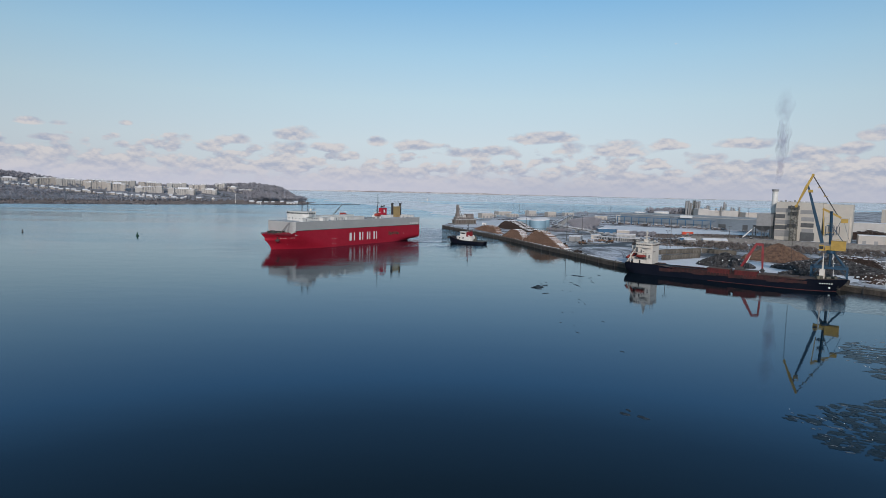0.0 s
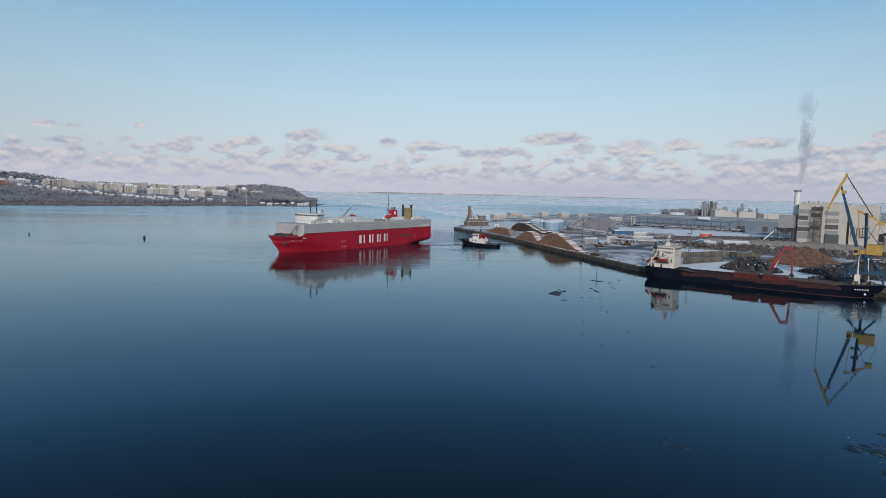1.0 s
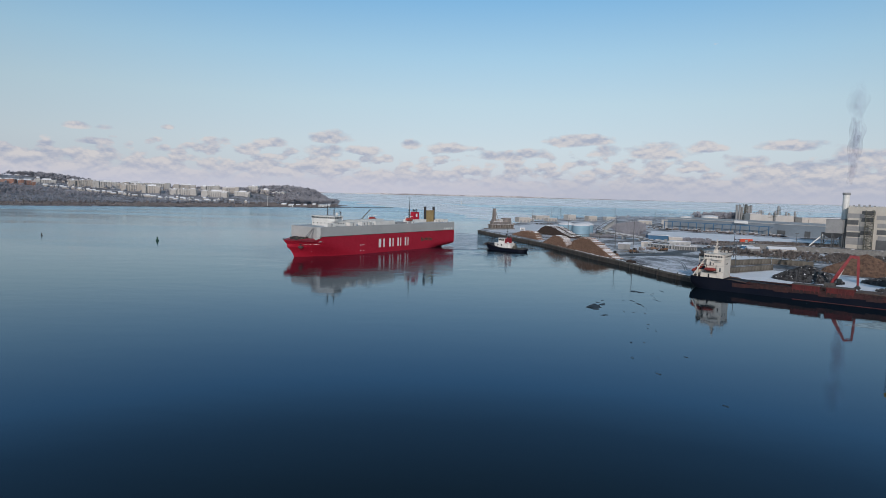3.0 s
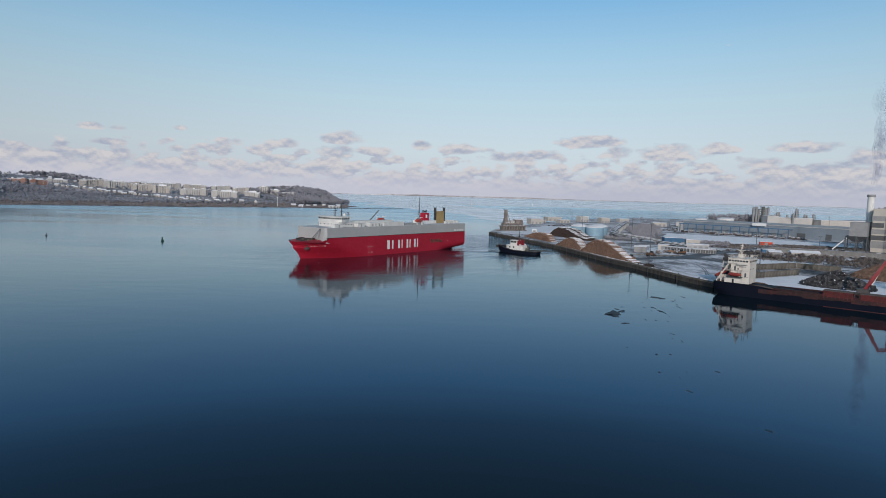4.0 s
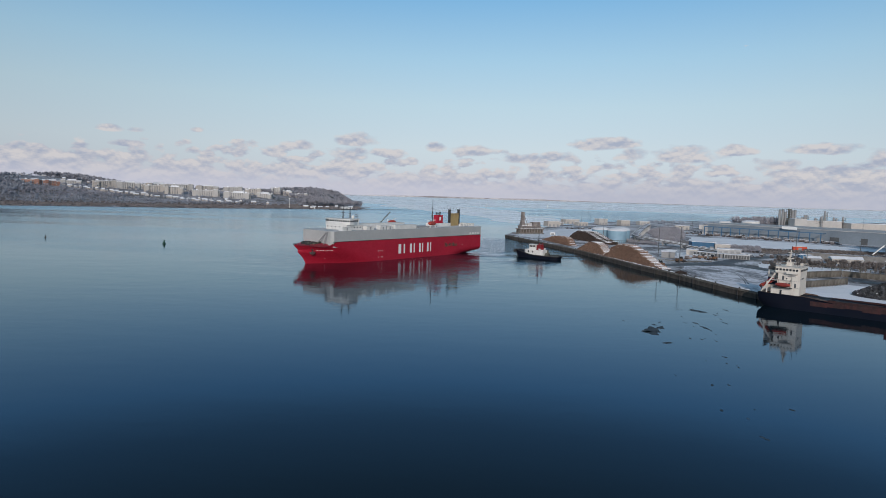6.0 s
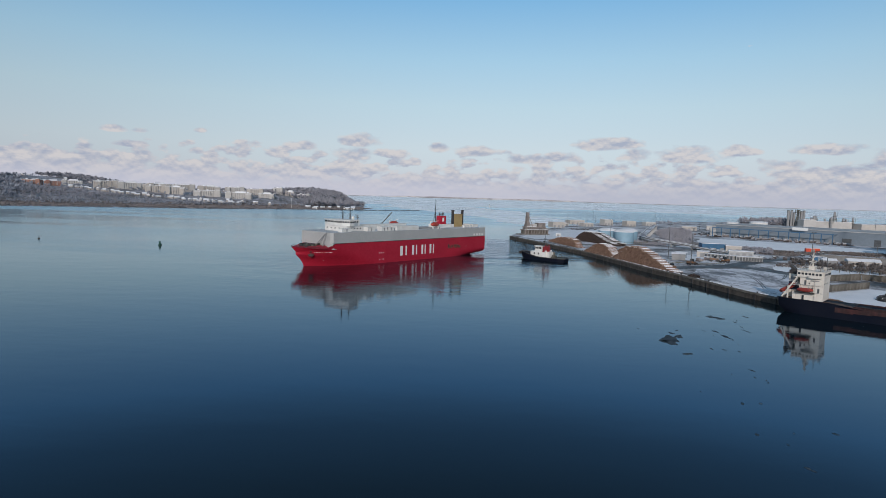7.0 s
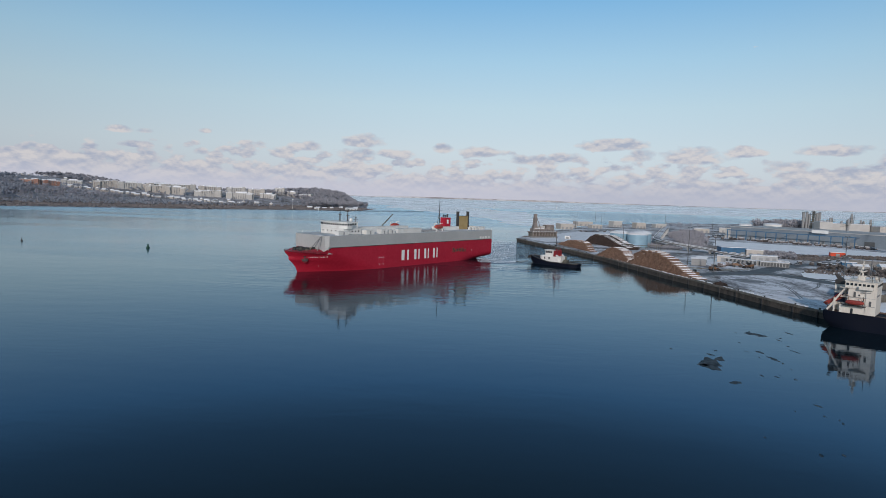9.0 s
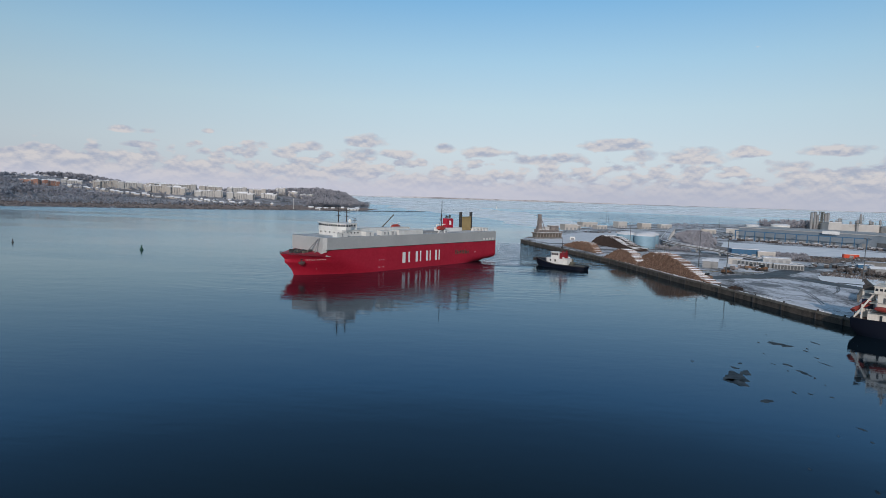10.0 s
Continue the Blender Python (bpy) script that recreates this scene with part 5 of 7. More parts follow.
# ---- scrap handler on the cargo quay ----
def material_handler():
    mh = thing("material_handler", "red material handler with a raised angled boom among scrap", "excavator", pose(179.9, 325.2, QZ, 0, 0, -28) @ Matrix.Diagonal((1.05, 1.05, 1.18, 1)))
    for sy in (-1, 1):
        part("track", Geo().rings([[(x, sy * 1.5 + dy, z) for x, z in ((-2.4, 0.35), (-2.0, 0), (2.0, 0), (2.4, 0.35), (2.4, 0.7), (2.0, 1.0), (-2.0, 1.0), (-2.4, 0.7))] for dy in (-0.35, 0.35)]), "dark_steel", mh)
    part("undercarriage", Geo().box((0, 0, 0.5), (3, 2.4, 1.0)).lathe((0, 0, 1.5), [(1.2, 0), (1.2, 0.4)], 14), "dark_steel", mh)
    body = part("upper_structure", Geo().box((1.4, 0, 1.9), (4.6, 3.2, 1.5), taper=0.95), "dark_steel", mh)
    part("cab", Geo().box((4.6, -1.4, 3.0), (1.9, 1.7, 2.3), taper=0.92).beam((2.4, -1.2, 2.6), (4.6, -1.4, 3.1), 0.5), "glass", body)
    def arm(p, q, w0, w1, name):
        p, q = Vector(p), Vector(q)
        d = (q - p).normalized()
        nrm = d.cross(Vector((0, 1, 0)))
        part(name, Geo().rings([[p.lerp(q, t) + Vector((0, a * w * 0.4, 0)) + nrm * (b * w / 2) for a, b in ((-1, -1), (1, -1), (1, 1), (-1, 1))] for t, w in ((0, w0 * 0.7), (0.35, w0), (1, w1))]), "machine_red", mh)
    arm((1.8, 0.4, 3.0), (8.6, 0.4, 14.6), 1.5, 1.0, "boom")
    arm((8.3, 0.4, 14.2), (11.4, 0.4, 13.9), 1.2, 1.1, "boom_knee")
    arm((11.2, 0.4, 14.2), (11.8, 0.4, 3.0), 1.1, 0.8, "stick")
    part("cylinder", Geo().tube((3.2, 0.4, 2.8), (6.0, 0.4, 9.0), 0.24), "white", mh)
    part("grapple", Geo().lathe((11.8, 0.4, 1.4), [(0.5, 1.6), (0.7, 1.2), (1.3, 0.6), (0.9, 0.0)], 8), "dark_steel", mh)
    return mh


material_handler()


# ---- buildings of the port ----
def clad_house(name, label, cx, cy, rz, sx, sy, h, wall, roof="roof_snow", pitch=0.0, z=QZ, group="", doors=0):
    b = thing(name, label, "building", pose(cx, cy, z, 0, 0, rz), group)
    part("wall", Geo().box((0, 0, 0), (sx, sy, h)), wall, b)
    if pitch:
        g = Geo().add([(-sx / 2 - .3, -sy / 2 - .4, h), (sx / 2 + .3, -sy / 2 - .4, h), (sx / 2 + .3, sy / 2 + .4, h), (-sx / 2 - .3, sy / 2 + .4, h), (-sx / 2 - .3, 0, h + pitch), (sx / 2 + .3, 0, h + pitch)],
                      [(0, 1, 5, 4), (2, 3, 4, 5), (0, 4, 3), (1, 2, 5), (3, 2, 1, 0)])
    else:
        g = Geo().box((0, 0, h), (sx + 0.5, sy + 0.5, 0.4))
    part("roof", g, roof, b, "roof under snow")
    for i in range(doors):
        x = -sx / 2 + sx * (i + 0.5) / doors
        part("door", Geo().box((x, -sy / 2, 0), (min(3.0, sx / doors * 0.6), 0.14, min(3.2, h * 0.75))), "panel_mid", b)
    return b


def factory():
    # front from (300, 857) to (408, 742)
    ax, ay, bx, by = 297, 862, 404, 745
    L = math.hypot(bx - ax, by - ay)
    rz = math.degrees(math.atan2(by - ay, bx - ax))
    f = thing("factory_hall", "long low grey-blue factory hall with a blue steel canopy", "factory", pose(ax, ay, QZ, 0, 0, rz))
    part("hall", Geo().box((L / 2 + 20, 45, 0), (L + 40, 80, 13.5)), "factory", f)
    part("roof", Geo().box((L / 2 + 20, 45, 13.5), (L + 41, 81, 0.8)), "panel_light", f, "flat grey roof dusted with snow")
    part("end_wall", Geo().box((-3.5, 25, 0), (7, 40, 12.0)), "pale_wall", f, "pale end wall")
    g = Geo()
    for i in range(13):
        g.box((3 + i * (L - 28) / 12, -9, 0), (0.8, 0.8, 10.6))
    for i in (0, 6, 12):
        g.beam((3 + i * (L - 28) / 12, -9, 10.2), (3 + i * (L - 28) / 12, 5, 10.2), 0.4, 0.5)
    g.beam((2, -9, 10.6), (L - 24, -9, 10.6), 0.6, 0.9)
    part("canopy_frame", g, "canopy_blue", f, "blue steel canopy frame")
    door = shared(Geo().box((0, 0, 0), (6.0, 0.3, 4.6)), "roller_door", "panel_mid")
    for i in range(9):
        piece("roller_door", door, f, pose(10 + i * (L - 40) / 8, 4.9, 0))
    part("dark_gate", Geo().box((L - 16, 4.9, 0), (9, 0.3, 6.5)), "panel_dark", f)
    part("dark_gate", Geo().box((L + 12, 4.9, 0), (6, 0.3, 7)), "panel_dark", f)
    part("sign_panel", Geo().box((L * 0.62, -1, 12.5), (16, 0.4, 3.4)), "letter", f, "plain white sign panel on the roof edge")
    return f


factory()


def power_house():
    p = thing("power_station", "tall pale plant building with dark panels and a stair tower", "industrial building", pose(381, 583, QZ, 0, 0, -40))
    W, D, H = 40, 34, 37.5
    part("wall", Geo().box((0, D / 2, 0), (W, D, H)).box((0, D / 2, H), (W + 0.3, D + 0.3, 0.5)), "plant_wall", p)
    # horizontal panel bands in a staggered pattern
    for (x0, x1, z, h, mt) in ((-20, -8, 28, 3.4, "panel_mid"), (-20, -12, 22, 3.4, "panel_dark"), (-20, -4, 16.5, 3.4, "panel_mid"), (-20, -10, 11, 3.4, "panel_dark"), (-20, -6, 4, 5.0, "panel_mid"),
                               (-9, 0, 31, 3.0, "panel_dark"), (-9, -1, 25, 3.0, "panel_dark"), (-9, -2, 13, 3.0, "panel_dark"), (2, 13, 27, 3.2, "panel_mid"), (3, 13, 20, 3.2, "panel_mid"), (3, 13, 14, 3.4, "panel_dark"), (3, 14, 0.5, 7.0, "panel_dark"), (4, 13, 9, 3, "panel_mid")):
        part("panel", Geo().box(((x0 + x1) / 2, -0.02, z - 0.4), (x1 - x0 + 1.0, 0.3, h * 1.22)), mt, p)
    g = Geo()
    for s in (-1, 1):
        for t in (-1, 1):
            g.beam((-3 + s * 3, -4.5 + t * 2.6, 0), (-3 + s * 3, -4.5 + t * 2.6, 35), 0.35)
    for i in range(12):
        z = i * 2.95
        s = 1 if i % 2 else -1
        for t in (-1, 1):
            g.beam((-6, -4.5 + t * 2.6, z), (0, -4.5 + t * 2.6, z), 0.22)
            g.beam((-6, -4.5 + t * 2.6, z if s > 0 else z + 2.95), (0, -4.5 + t * 2.6, z + 2.95 if s > 0 else z), 0.25)
            g.beam((-3 + t * 3, -7.1, z), (-3 + t * 3, -1.9, z + 2.95), 0.2)
        g.box((-3, -4.5, z), (6, 1.6, 0.15))
    part("stair_tower", g, "gear", p, "open steel stair tower")
    part("annex", Geo().box((32, 20, 0), (24, 22, 36.8)), "plant_wall", p)
    part("annex_front", Geo().box((32, 6, 0), (20, 8, 24)), "plant_wall", p)
    g = Geo()
    for i in range(6):
        g.box((24 + 2.2 * i, -2.05, 8), (0.8, 0.2, 8))
    part("louvre", g, "panel_dark", p)
    g = Geo()
    for i in range(5):
        g.box((-17 + 4 * i, 8, H + 0.5), (1.6, 1.6, 1.2 + (i % 2) * 0.8))
    part("roof_vent", g, "panel_mid", p)
    return p


power_house()

ch = thing("chimney", "tall pale round factory chimney", "chimney", pose(373.5, 612, QZ))
part("shaft", Geo().lathe((0, 0, 0), [(3.0, 0), (2.7, 49.0)], 24), "white", ch, smooth=True)
part("rim", Geo().lathe((0, 0, 48.4), [(3.1, 0), (3.3, 0.4), (3.3, 2.0), (2.6, 2.2)], 24), "panel_mid", ch, smooth=True)
part("lower_cladding", Geo().lathe((0, 0, 0), [(3.3, 0), (3.1, 26)], 24), "panel_mid", ch, smooth=True)

si = thing("ash_silo", "grey steel silo bunker on braced legs", "silo", pose(350, 592, QZ, 0, 0, -40))
part("bunker", Geo().box((1, 8, 13.5), (13, 13, 12)).box((1, 8, 25.5), (13.4, 13.4, 0.4)), "panel_mid", si)
part("hopper", Geo().add([(-8.5, 0.5, 13.5), (8.5, 0.5, 13.5), (8.5, 15.5, 13.5), (-8.5, 15.5, 13.5), (-3, 5, 8.5), (3, 5, 8.5), (3, 11, 8.5), (-3, 11, 8.5)], [(0, 1, 5, 4), (1, 2, 6, 5), (2, 3, 7, 6), (3, 0, 4, 7), (4, 5, 6, 7)]), "panel_dark", si)
for sx in (-1, 0, 1):
    for sy in (1, 15):
        part("leg", Geo().box((sx * 8, sy, 0), (0.8, 0.8, 13.5)), "panel_dark", si)
part("brace", Geo().beam((-8, 1, 0), (0, 1, 13), 0.4).beam((8, 1, 0), (0, 1, 13), 0.4).beam((-8, 1, 8), (8, 1, 8), 0.5), "panel_dark", si)
part("conveyor", Geo().beam((-17, -1, 1.0), (-7.5, 3, 11.5), 0.8, 0.9), "white", si, "white slanting conveyor")

# concrete boundary wall
bw = tagged(part("boundary_wall", Geo(), "concrete"), "long grey concrete boundary wall", "wall", kind="structure")
slab = shared(Geo().box((0, 0, 0), (9.7, 0.5, 5.0)).box((5.0, 0, 0), (0.5, 0.7, 5.2)), "slab", "concrete")
a, b = Vector((262, 556, QZ)), Vector((470, 432, QZ))
for i in range(24):
    p = a.lerp(b, i / 24)
    piece("slab", slab, bw, pose(p.x, p.y, p.z - 0.4, 0, 0, math.degrees(math.atan2(b.y - a.y, b.x - a.x))))
bw.data = shared(Geo().box((0, 0, 0), (1, 0.5, 0.4)), "boundary_wall", "concrete")
bw.matrix_basis = pose(0, 0, 0)
bw.data.transform(Matrix.Translation((a.x, a.y, QZ - 0.4)))


# ---- tanks ----
def tank(x, y, r, h, mat="tank_blue", dome=1.5):
    t = thing("storage_tank", "pale blue cylindrical storage tank with a low dome", "tank", pose(x, y, QZ), "tanks by the wood yard")
    part("shell", Geo().lathe((0, 0, 0), [(r, 0), (r, h)], 36), mat, t, smooth=True)
    part("roof", Geo().lathe((0, 0, h), [(r + 0.15, 0), (r + 0.15, 0.3), (r * 0.86, dome * 0.55), (r * 0.5, dome * 0.9), (0.3, dome)], 36), "roof_snow", t, smooth=True)
    g = Geo()
    for i in range(24):
        a = 2 * math.pi * i / 24
        g.beam((r * math.cos(a), r * math.sin(a), h + 0.2), (r * math.cos(a), r * math.sin(a), h + 1.4), 0.12)
    for i in range(24):
        a, b = 2 * math.pi * i / 24, 2 * math.pi * (i + 1) / 24
        g.beam((r * math.cos(a), r * math.sin(a), h + 1.4), (r * math.cos(b), r * math.sin(b), h + 1.4), 0.12)
    part("railing", g, "white", t)
    return t


tank(140.5, 672, 9.0, 10.8, dome=2.8)
tank(128.5, 688, 8.6, 10.8, dome=2.8)
tank(149, 690, 8.6, 10.8, dome=3.0)


# ---- timber and scrap heaps ----
def heap_z(x, y, rx, ry, h, power=1.0, seed=0):
    d = math.hypot(x / rx, y / ry)
    return h * max(1 - d, 0) ** power * (1 + 0.10 * noise.noise(Vector((x * 0.25, y * 0.25, seed))))


def heap(name, label, cx, cy, rz, rx, ry, h, mat, kind="logs", n=900, seed=1, power=0.85, snow=0.0, size=(3.0, 0.22)):
    """A mound with loose pieces lying all over it."""
    p = thing(name, label, "pile", pose(cx, cy, QZ - 0.05, 0, 0, rz))
    g = Geo()
    N = 28
    for i in range(N + 1):
        for j in range(N + 1):
            u, v = -1 + 2 * i / N, -1 + 2 * j / N
            x, y = u * rx, v * ry
            g.v.append((x, y, heap_z(x, y, rx, ry, h, power, seed) - 0.05))
    for i in range(N):
        for j in range(N):
            k = i * (N + 1) + j
            g.f.append((k, k + N + 1, k + N + 2, k + 1))
    part("mound", g, mat, p)
    r = random.Random(seed)
    g, gs = Geo(), Geo()
    for i in range(n):
        a, d = r.uniform(0, 2 * math.pi), math.sqrt(r.random()) * 0.97
        x, y = rx * d * math.cos(a), ry * d * math.sin(a)
        z = heap_z(x, y, rx, ry, h, power, seed)
        L, R = size[0] * r.uniform(0.6, 1.3), size[1] * r.uniform(0.7, 1.4)
        if kind == "logs":
            t = r.uniform(0, 2 * math.pi) if r.random() < 0.5 else math.atan2(y / ry, x / rx) + r.gauss(0, 0.4)
            dx, dy = math.cos(t) * L / 2, math.sin(t) * L / 2
            z0, z1 = heap_z(x - dx, y - dy, rx, ry, h, power, seed), heap_z(x + dx, y + dy, rx, ry, h, power, seed)
            lift = R * r.uniform(0.2, 2.2)
            tgt = gs if r.random() < snow else g
            tgt.tube((x - dx, y - dy, z0 + lift), (x + dx, y + dy, z1 + lift), R, R * 0.9, n=5)
        else:
            tgt = gs if r.random() < snow else g
            k = len(tgt.v)
            tgt.box((x, y, z - 0.2), (L * r.uniform(0.3, 1), L * r.uniform(0.2, 0.7), R * r.uniform(1, 3.2)), r.uniform(0, 3), r.uniform(0.5, 1.0))
            tilt = Euler((r.uniform(-.7, .7), r.uniform(-.7, .7), 0)).to_matrix()
            for q in range(k, k + 8):
                w = Vector(tgt.v[q]) - Vector((x, y, z))
                tgt.v[q] = tuple(Vector((x, y, z + 0.25)) + tilt @ w)
    tagged(part("loose_timber" if kind == "logs" else "loose_scrap", g, mat, p), kind="stuff")
    if gs.v:
        tagged(part("snow_dusting", gs, "snow", p), kind="stuff")
    return p


heap("log_pile", "large brown timber heap behind the scrap yard", 246, 395, -42, 22, 16, 11.4, "log", seed=5, n=2600, size=(2.6, 0.2))
heap("scrap_heap", "grey heap of mixed scrap metal on the quay", 191, 359, -40, 17, 11, 8.0, "scrap", "scrap", seed=6, n=3000, size=(0.95, 0.18), snow=0.015)
heap("scrap_heap", "grey heap of mixed scrap metal beside the crane", 243, 338, -40, 32, 15, 8.5, "scrap", "scrap", seed=7, n=4600, size=(1.0, 0.18), snow=0.015)
heap("scrap_heap", "low grey heap of scrap metal at the quay edge", 216, 318, -40, 15, 5, 3.5, "scrap", "scrap", seed=8, n=900, size=(1.0, 0.22), snow=0.03)


def log_stack(name, label, p0, p1, inland, profile, depth=6.0, rows=2, r=0.36, mat="log_end", seed=1, snow=0.7):
    """Round timber lying square to the line p0-p1, piled to profile(metres along)."""
    p0, p1 = Vector((*p0, 0)), Vector((*p1, 0))
    d = (p1 - p0).normalized()
    L = (p1 - p0).length
    ang = math.degrees(math.atan2(d.y, d.x))
    st = thing(name, label, "log stack", pose(p0.x, p0.y, QZ, 0, 0, ang))
    rnd = random.Random(seed)
    s = 1 if Vector((-d.y, d.x, 0)).dot(Vector((*inland, 0))) > 0 else -1
    for row in range(rows):
        g, gs = Geo(), Geo()
        y0 = row * (depth + 0.4)
        z, k = r, 0
        while z < 14:
            x = (k % 2) * r
            while x < L:
                h = profile(x) * (1 + 0.10 * noise.noise(Vector((x * 0.25, row * 9.0, seed)))) + 0.4 * row
                if z < h:
                    lean = 0.55 * z + rnd.uniform(-0.5, 0.5)
                    ya, yb = s * (y0 + lean), s * (y0 + lean + depth)
                    rr = r * rnd.uniform(0.75, 1.12)
                    g.tube((x + rnd.uniform(-.12, .12), ya, z), (x + rnd.uniform(-.3, .3), yb, z), rr, rr * 0.9, n=6)
                    if z + 1.8 * r >= h and rnd.random() < snow:
                        a, b = (ya, yb) if ya < yb else (yb, ya)
                        gs.box((x, (a + b) / 2 + s * 0.3, z + rr * 0.7), (rr * 1.7, b - a - 1.0, 0.2), 0, 0.85)
                x += 2 * r
            z += 1.75 * r
            k += 1
        tagged(part("timber", g, mat, st), kind="stuff")
        if gs.v:
            tagged(part("snow_cover", gs, "snow", st), kind="stuff")
    return st


IN = (0.96, 0.27)
log_stack("log_stack", "large stack of brown sawn logs with snow on its flank", (95, 526), (114.5, 439), IN, lambda x: 9.6 * min(smooth01(0, 24, x) ** 0.7, 1 - smooth01(28, 90, x) ** 0.9 if x > 28 else 1), depth=6.5, rows=1, seed=1)
log_stack("log_stack", "stack of brown sawn logs with snow on its flank", (84, 572), (98, 517), IN, lambda x: 7.6 * min(smooth01(0, 20, x) ** 0.7, 1 - smooth01(24, 58, x) if x > 24 else 1), depth=7, rows=1, seed=2)
log_stack("log_stack", "mixed stack of logs behind the quayside stacks", (106, 566), (118, 520), IN, lambda x: 6.2 * min(smooth01(0, 16, x) ** 0.7, 1 - smooth01(18, 46, x) if x > 18 else 1), depth=6, rows=1, seed=22, snow=0.5)
log_stack("log_stack", "low long stack of brown sawn logs near the pier head", (68, 672), (85.5, 596), IN, lambda x: 6.0 * min(smooth01(0, 34, x) ** 0.7, 1 - smooth01(52, 79, x) if x > 52 else 1), depth=6, rows=1, seed=3, snow=0.3)
log_stack("dark_log_stack", "dark bark-covered log stack under patches of snow", (99, 704), (121, 632), IN, lambda x: 8.6 * min(smooth01(-3, 12, x) ** 0.8, 1 - 0.75 * smooth01(20, 74, x) if x > 20 else 1), depth=6, rows=2, mat="log_dark", seed=4)


# ---- port: ground cover ----
def strip(name, label, line, width, mat, lift, category="road", seed=1):
    """A flat band along a smoothed line, with slightly wandering edges."""
    pts = [Vector((*p, 0)) for p in line]
    for _ in range(3):
        q = [pts[0]]
        for a, b in zip(pts, pts[1:]):
            q += [a.lerp(b, 0.25), a.lerp(b, 0.75)]
        pts = q + [pts[-1]]
    g = Geo()
    for i, p in enumerate(pts):
        d = (pts[min(i + 1, len(pts) - 1)] - pts[max(i - 1, 0)]).normalized()
        n = Vector((-d.y, d.x, 0))
        w = width / 2 * (1 + 0.15 * noise.noise(Vector((p.x * 0.1, p.y * 0.1, seed))))
        g.v += [tuple(p + n * w + Vector((0, 0, QZ + lift))), tuple(p - n * w + Vector((0, 0, QZ + lift)))]
    for i in range(len(pts) - 1):
        g.f.append((2 * i, 2 * i + 1, 2 * i + 3, 2 * i + 2))
    return tagged(part(name, g, mat), label, category, kind="structure")


def field(name, label, poly, mat, lift, seed=1, rough=3.0):
    """A flat patch with an uneven outline."""
    pts = [Vector((*p, 0)) for p in poly]
    out = []
    for a, b in zip(pts, pts[1:] + pts[:1]):
        n = max(int((b - a).length / 8), 1)
        for i in range(n):
            p = a.lerp(b, i / n)
            out.append((p.x + rough * noise.noise(Vector((p.x * .07, p.y * .07, seed))), p.y + rough * noise.noise(Vector((p.x * .07, p.y * .07, seed + 5)))))
    g = Geo()
    g.add([(x, y, QZ + lift) for x, y in out], [tuple(range(len(out)))])
    return tagged(part(name, g, mat), label, "ground", kind="structure")


field("snow_field", "wide untouched snow field in front of the factory", [(222, 712), (252, 648), (300, 652), (395, 640), (372, 712), (318, 770), (258, 800)], "snow", 0.03, 1)
field("snow_field", "snowy quay apron beside the scrap heaps", [(140, 372), (160, 380), (196, 402), (235, 372), (262, 352), (232, 300), (216, 292), (178, 324), (142, 357)], "snow", 0.03, 2, 1.5)
field("snow_field", "snow between the yard roads", [(196, 500), (186, 478), (195, 450), (215, 440), (250, 470), (226, 520), (212, 520)], "snow", 0.03, 3, 2.0)
field("snow_field", "snowy strip along the concrete wall", [(236, 536), (268, 540), (440, 436), (430, 420), (300, 470)], "roof_snow", 0.03, 4, 2.5)
field("snow_field", "snow on the pier head", [(48, 724), (62, 690), (96, 720), (150, 800), (170, 900), (120, 890), (75, 800)], "roof_snow", 0.03, 5, 3)
field("yard", "trampled snowy yard with dark tyre tracks", [(122, 440), (130, 400), (137, 372), (172, 398), (184, 440), (176, 470), (160, 478), (135, 468)], "yard_snow", 0.04, 6, 2)
field("snow_field", "snow around the sheds", [(140, 540), (165, 505), (185, 535), (225, 575), (222, 600), (190, 600), (165, 570)], "roof_snow", 0.03, 8, 3)
strip("road", "dark wet asphalt yard road curving past the sheds", [(120, 470), (140, 480), (162, 489), (184, 514), (212, 545), (240, 562), (300, 590)], 12, "asphalt", 0.07)
strip("road", "dark wet asphalt branch road along the cargo quay", [(168, 496), (178, 478), (186, 452), (204, 428), (236, 398)], 10, "asphalt", 0.09)
strip("road", "dark ploughed road along the snow field", [(228, 700), (256, 645), (300, 648), (400, 636)], 5, "asphalt", 0.07)
strip("road", "snow-edged access road towards the tanks", [(204, 560), (190, 596), (180, 636), (160, 668), (170, 720), (205, 830), (250, 960), (300, 1080)], 9, "road_snow", 0.06)
strip("rail_track", "ploughed track behind the concrete bays", [(190, 470), (225, 448), (300, 400)], 4, "asphalt", 0.08)


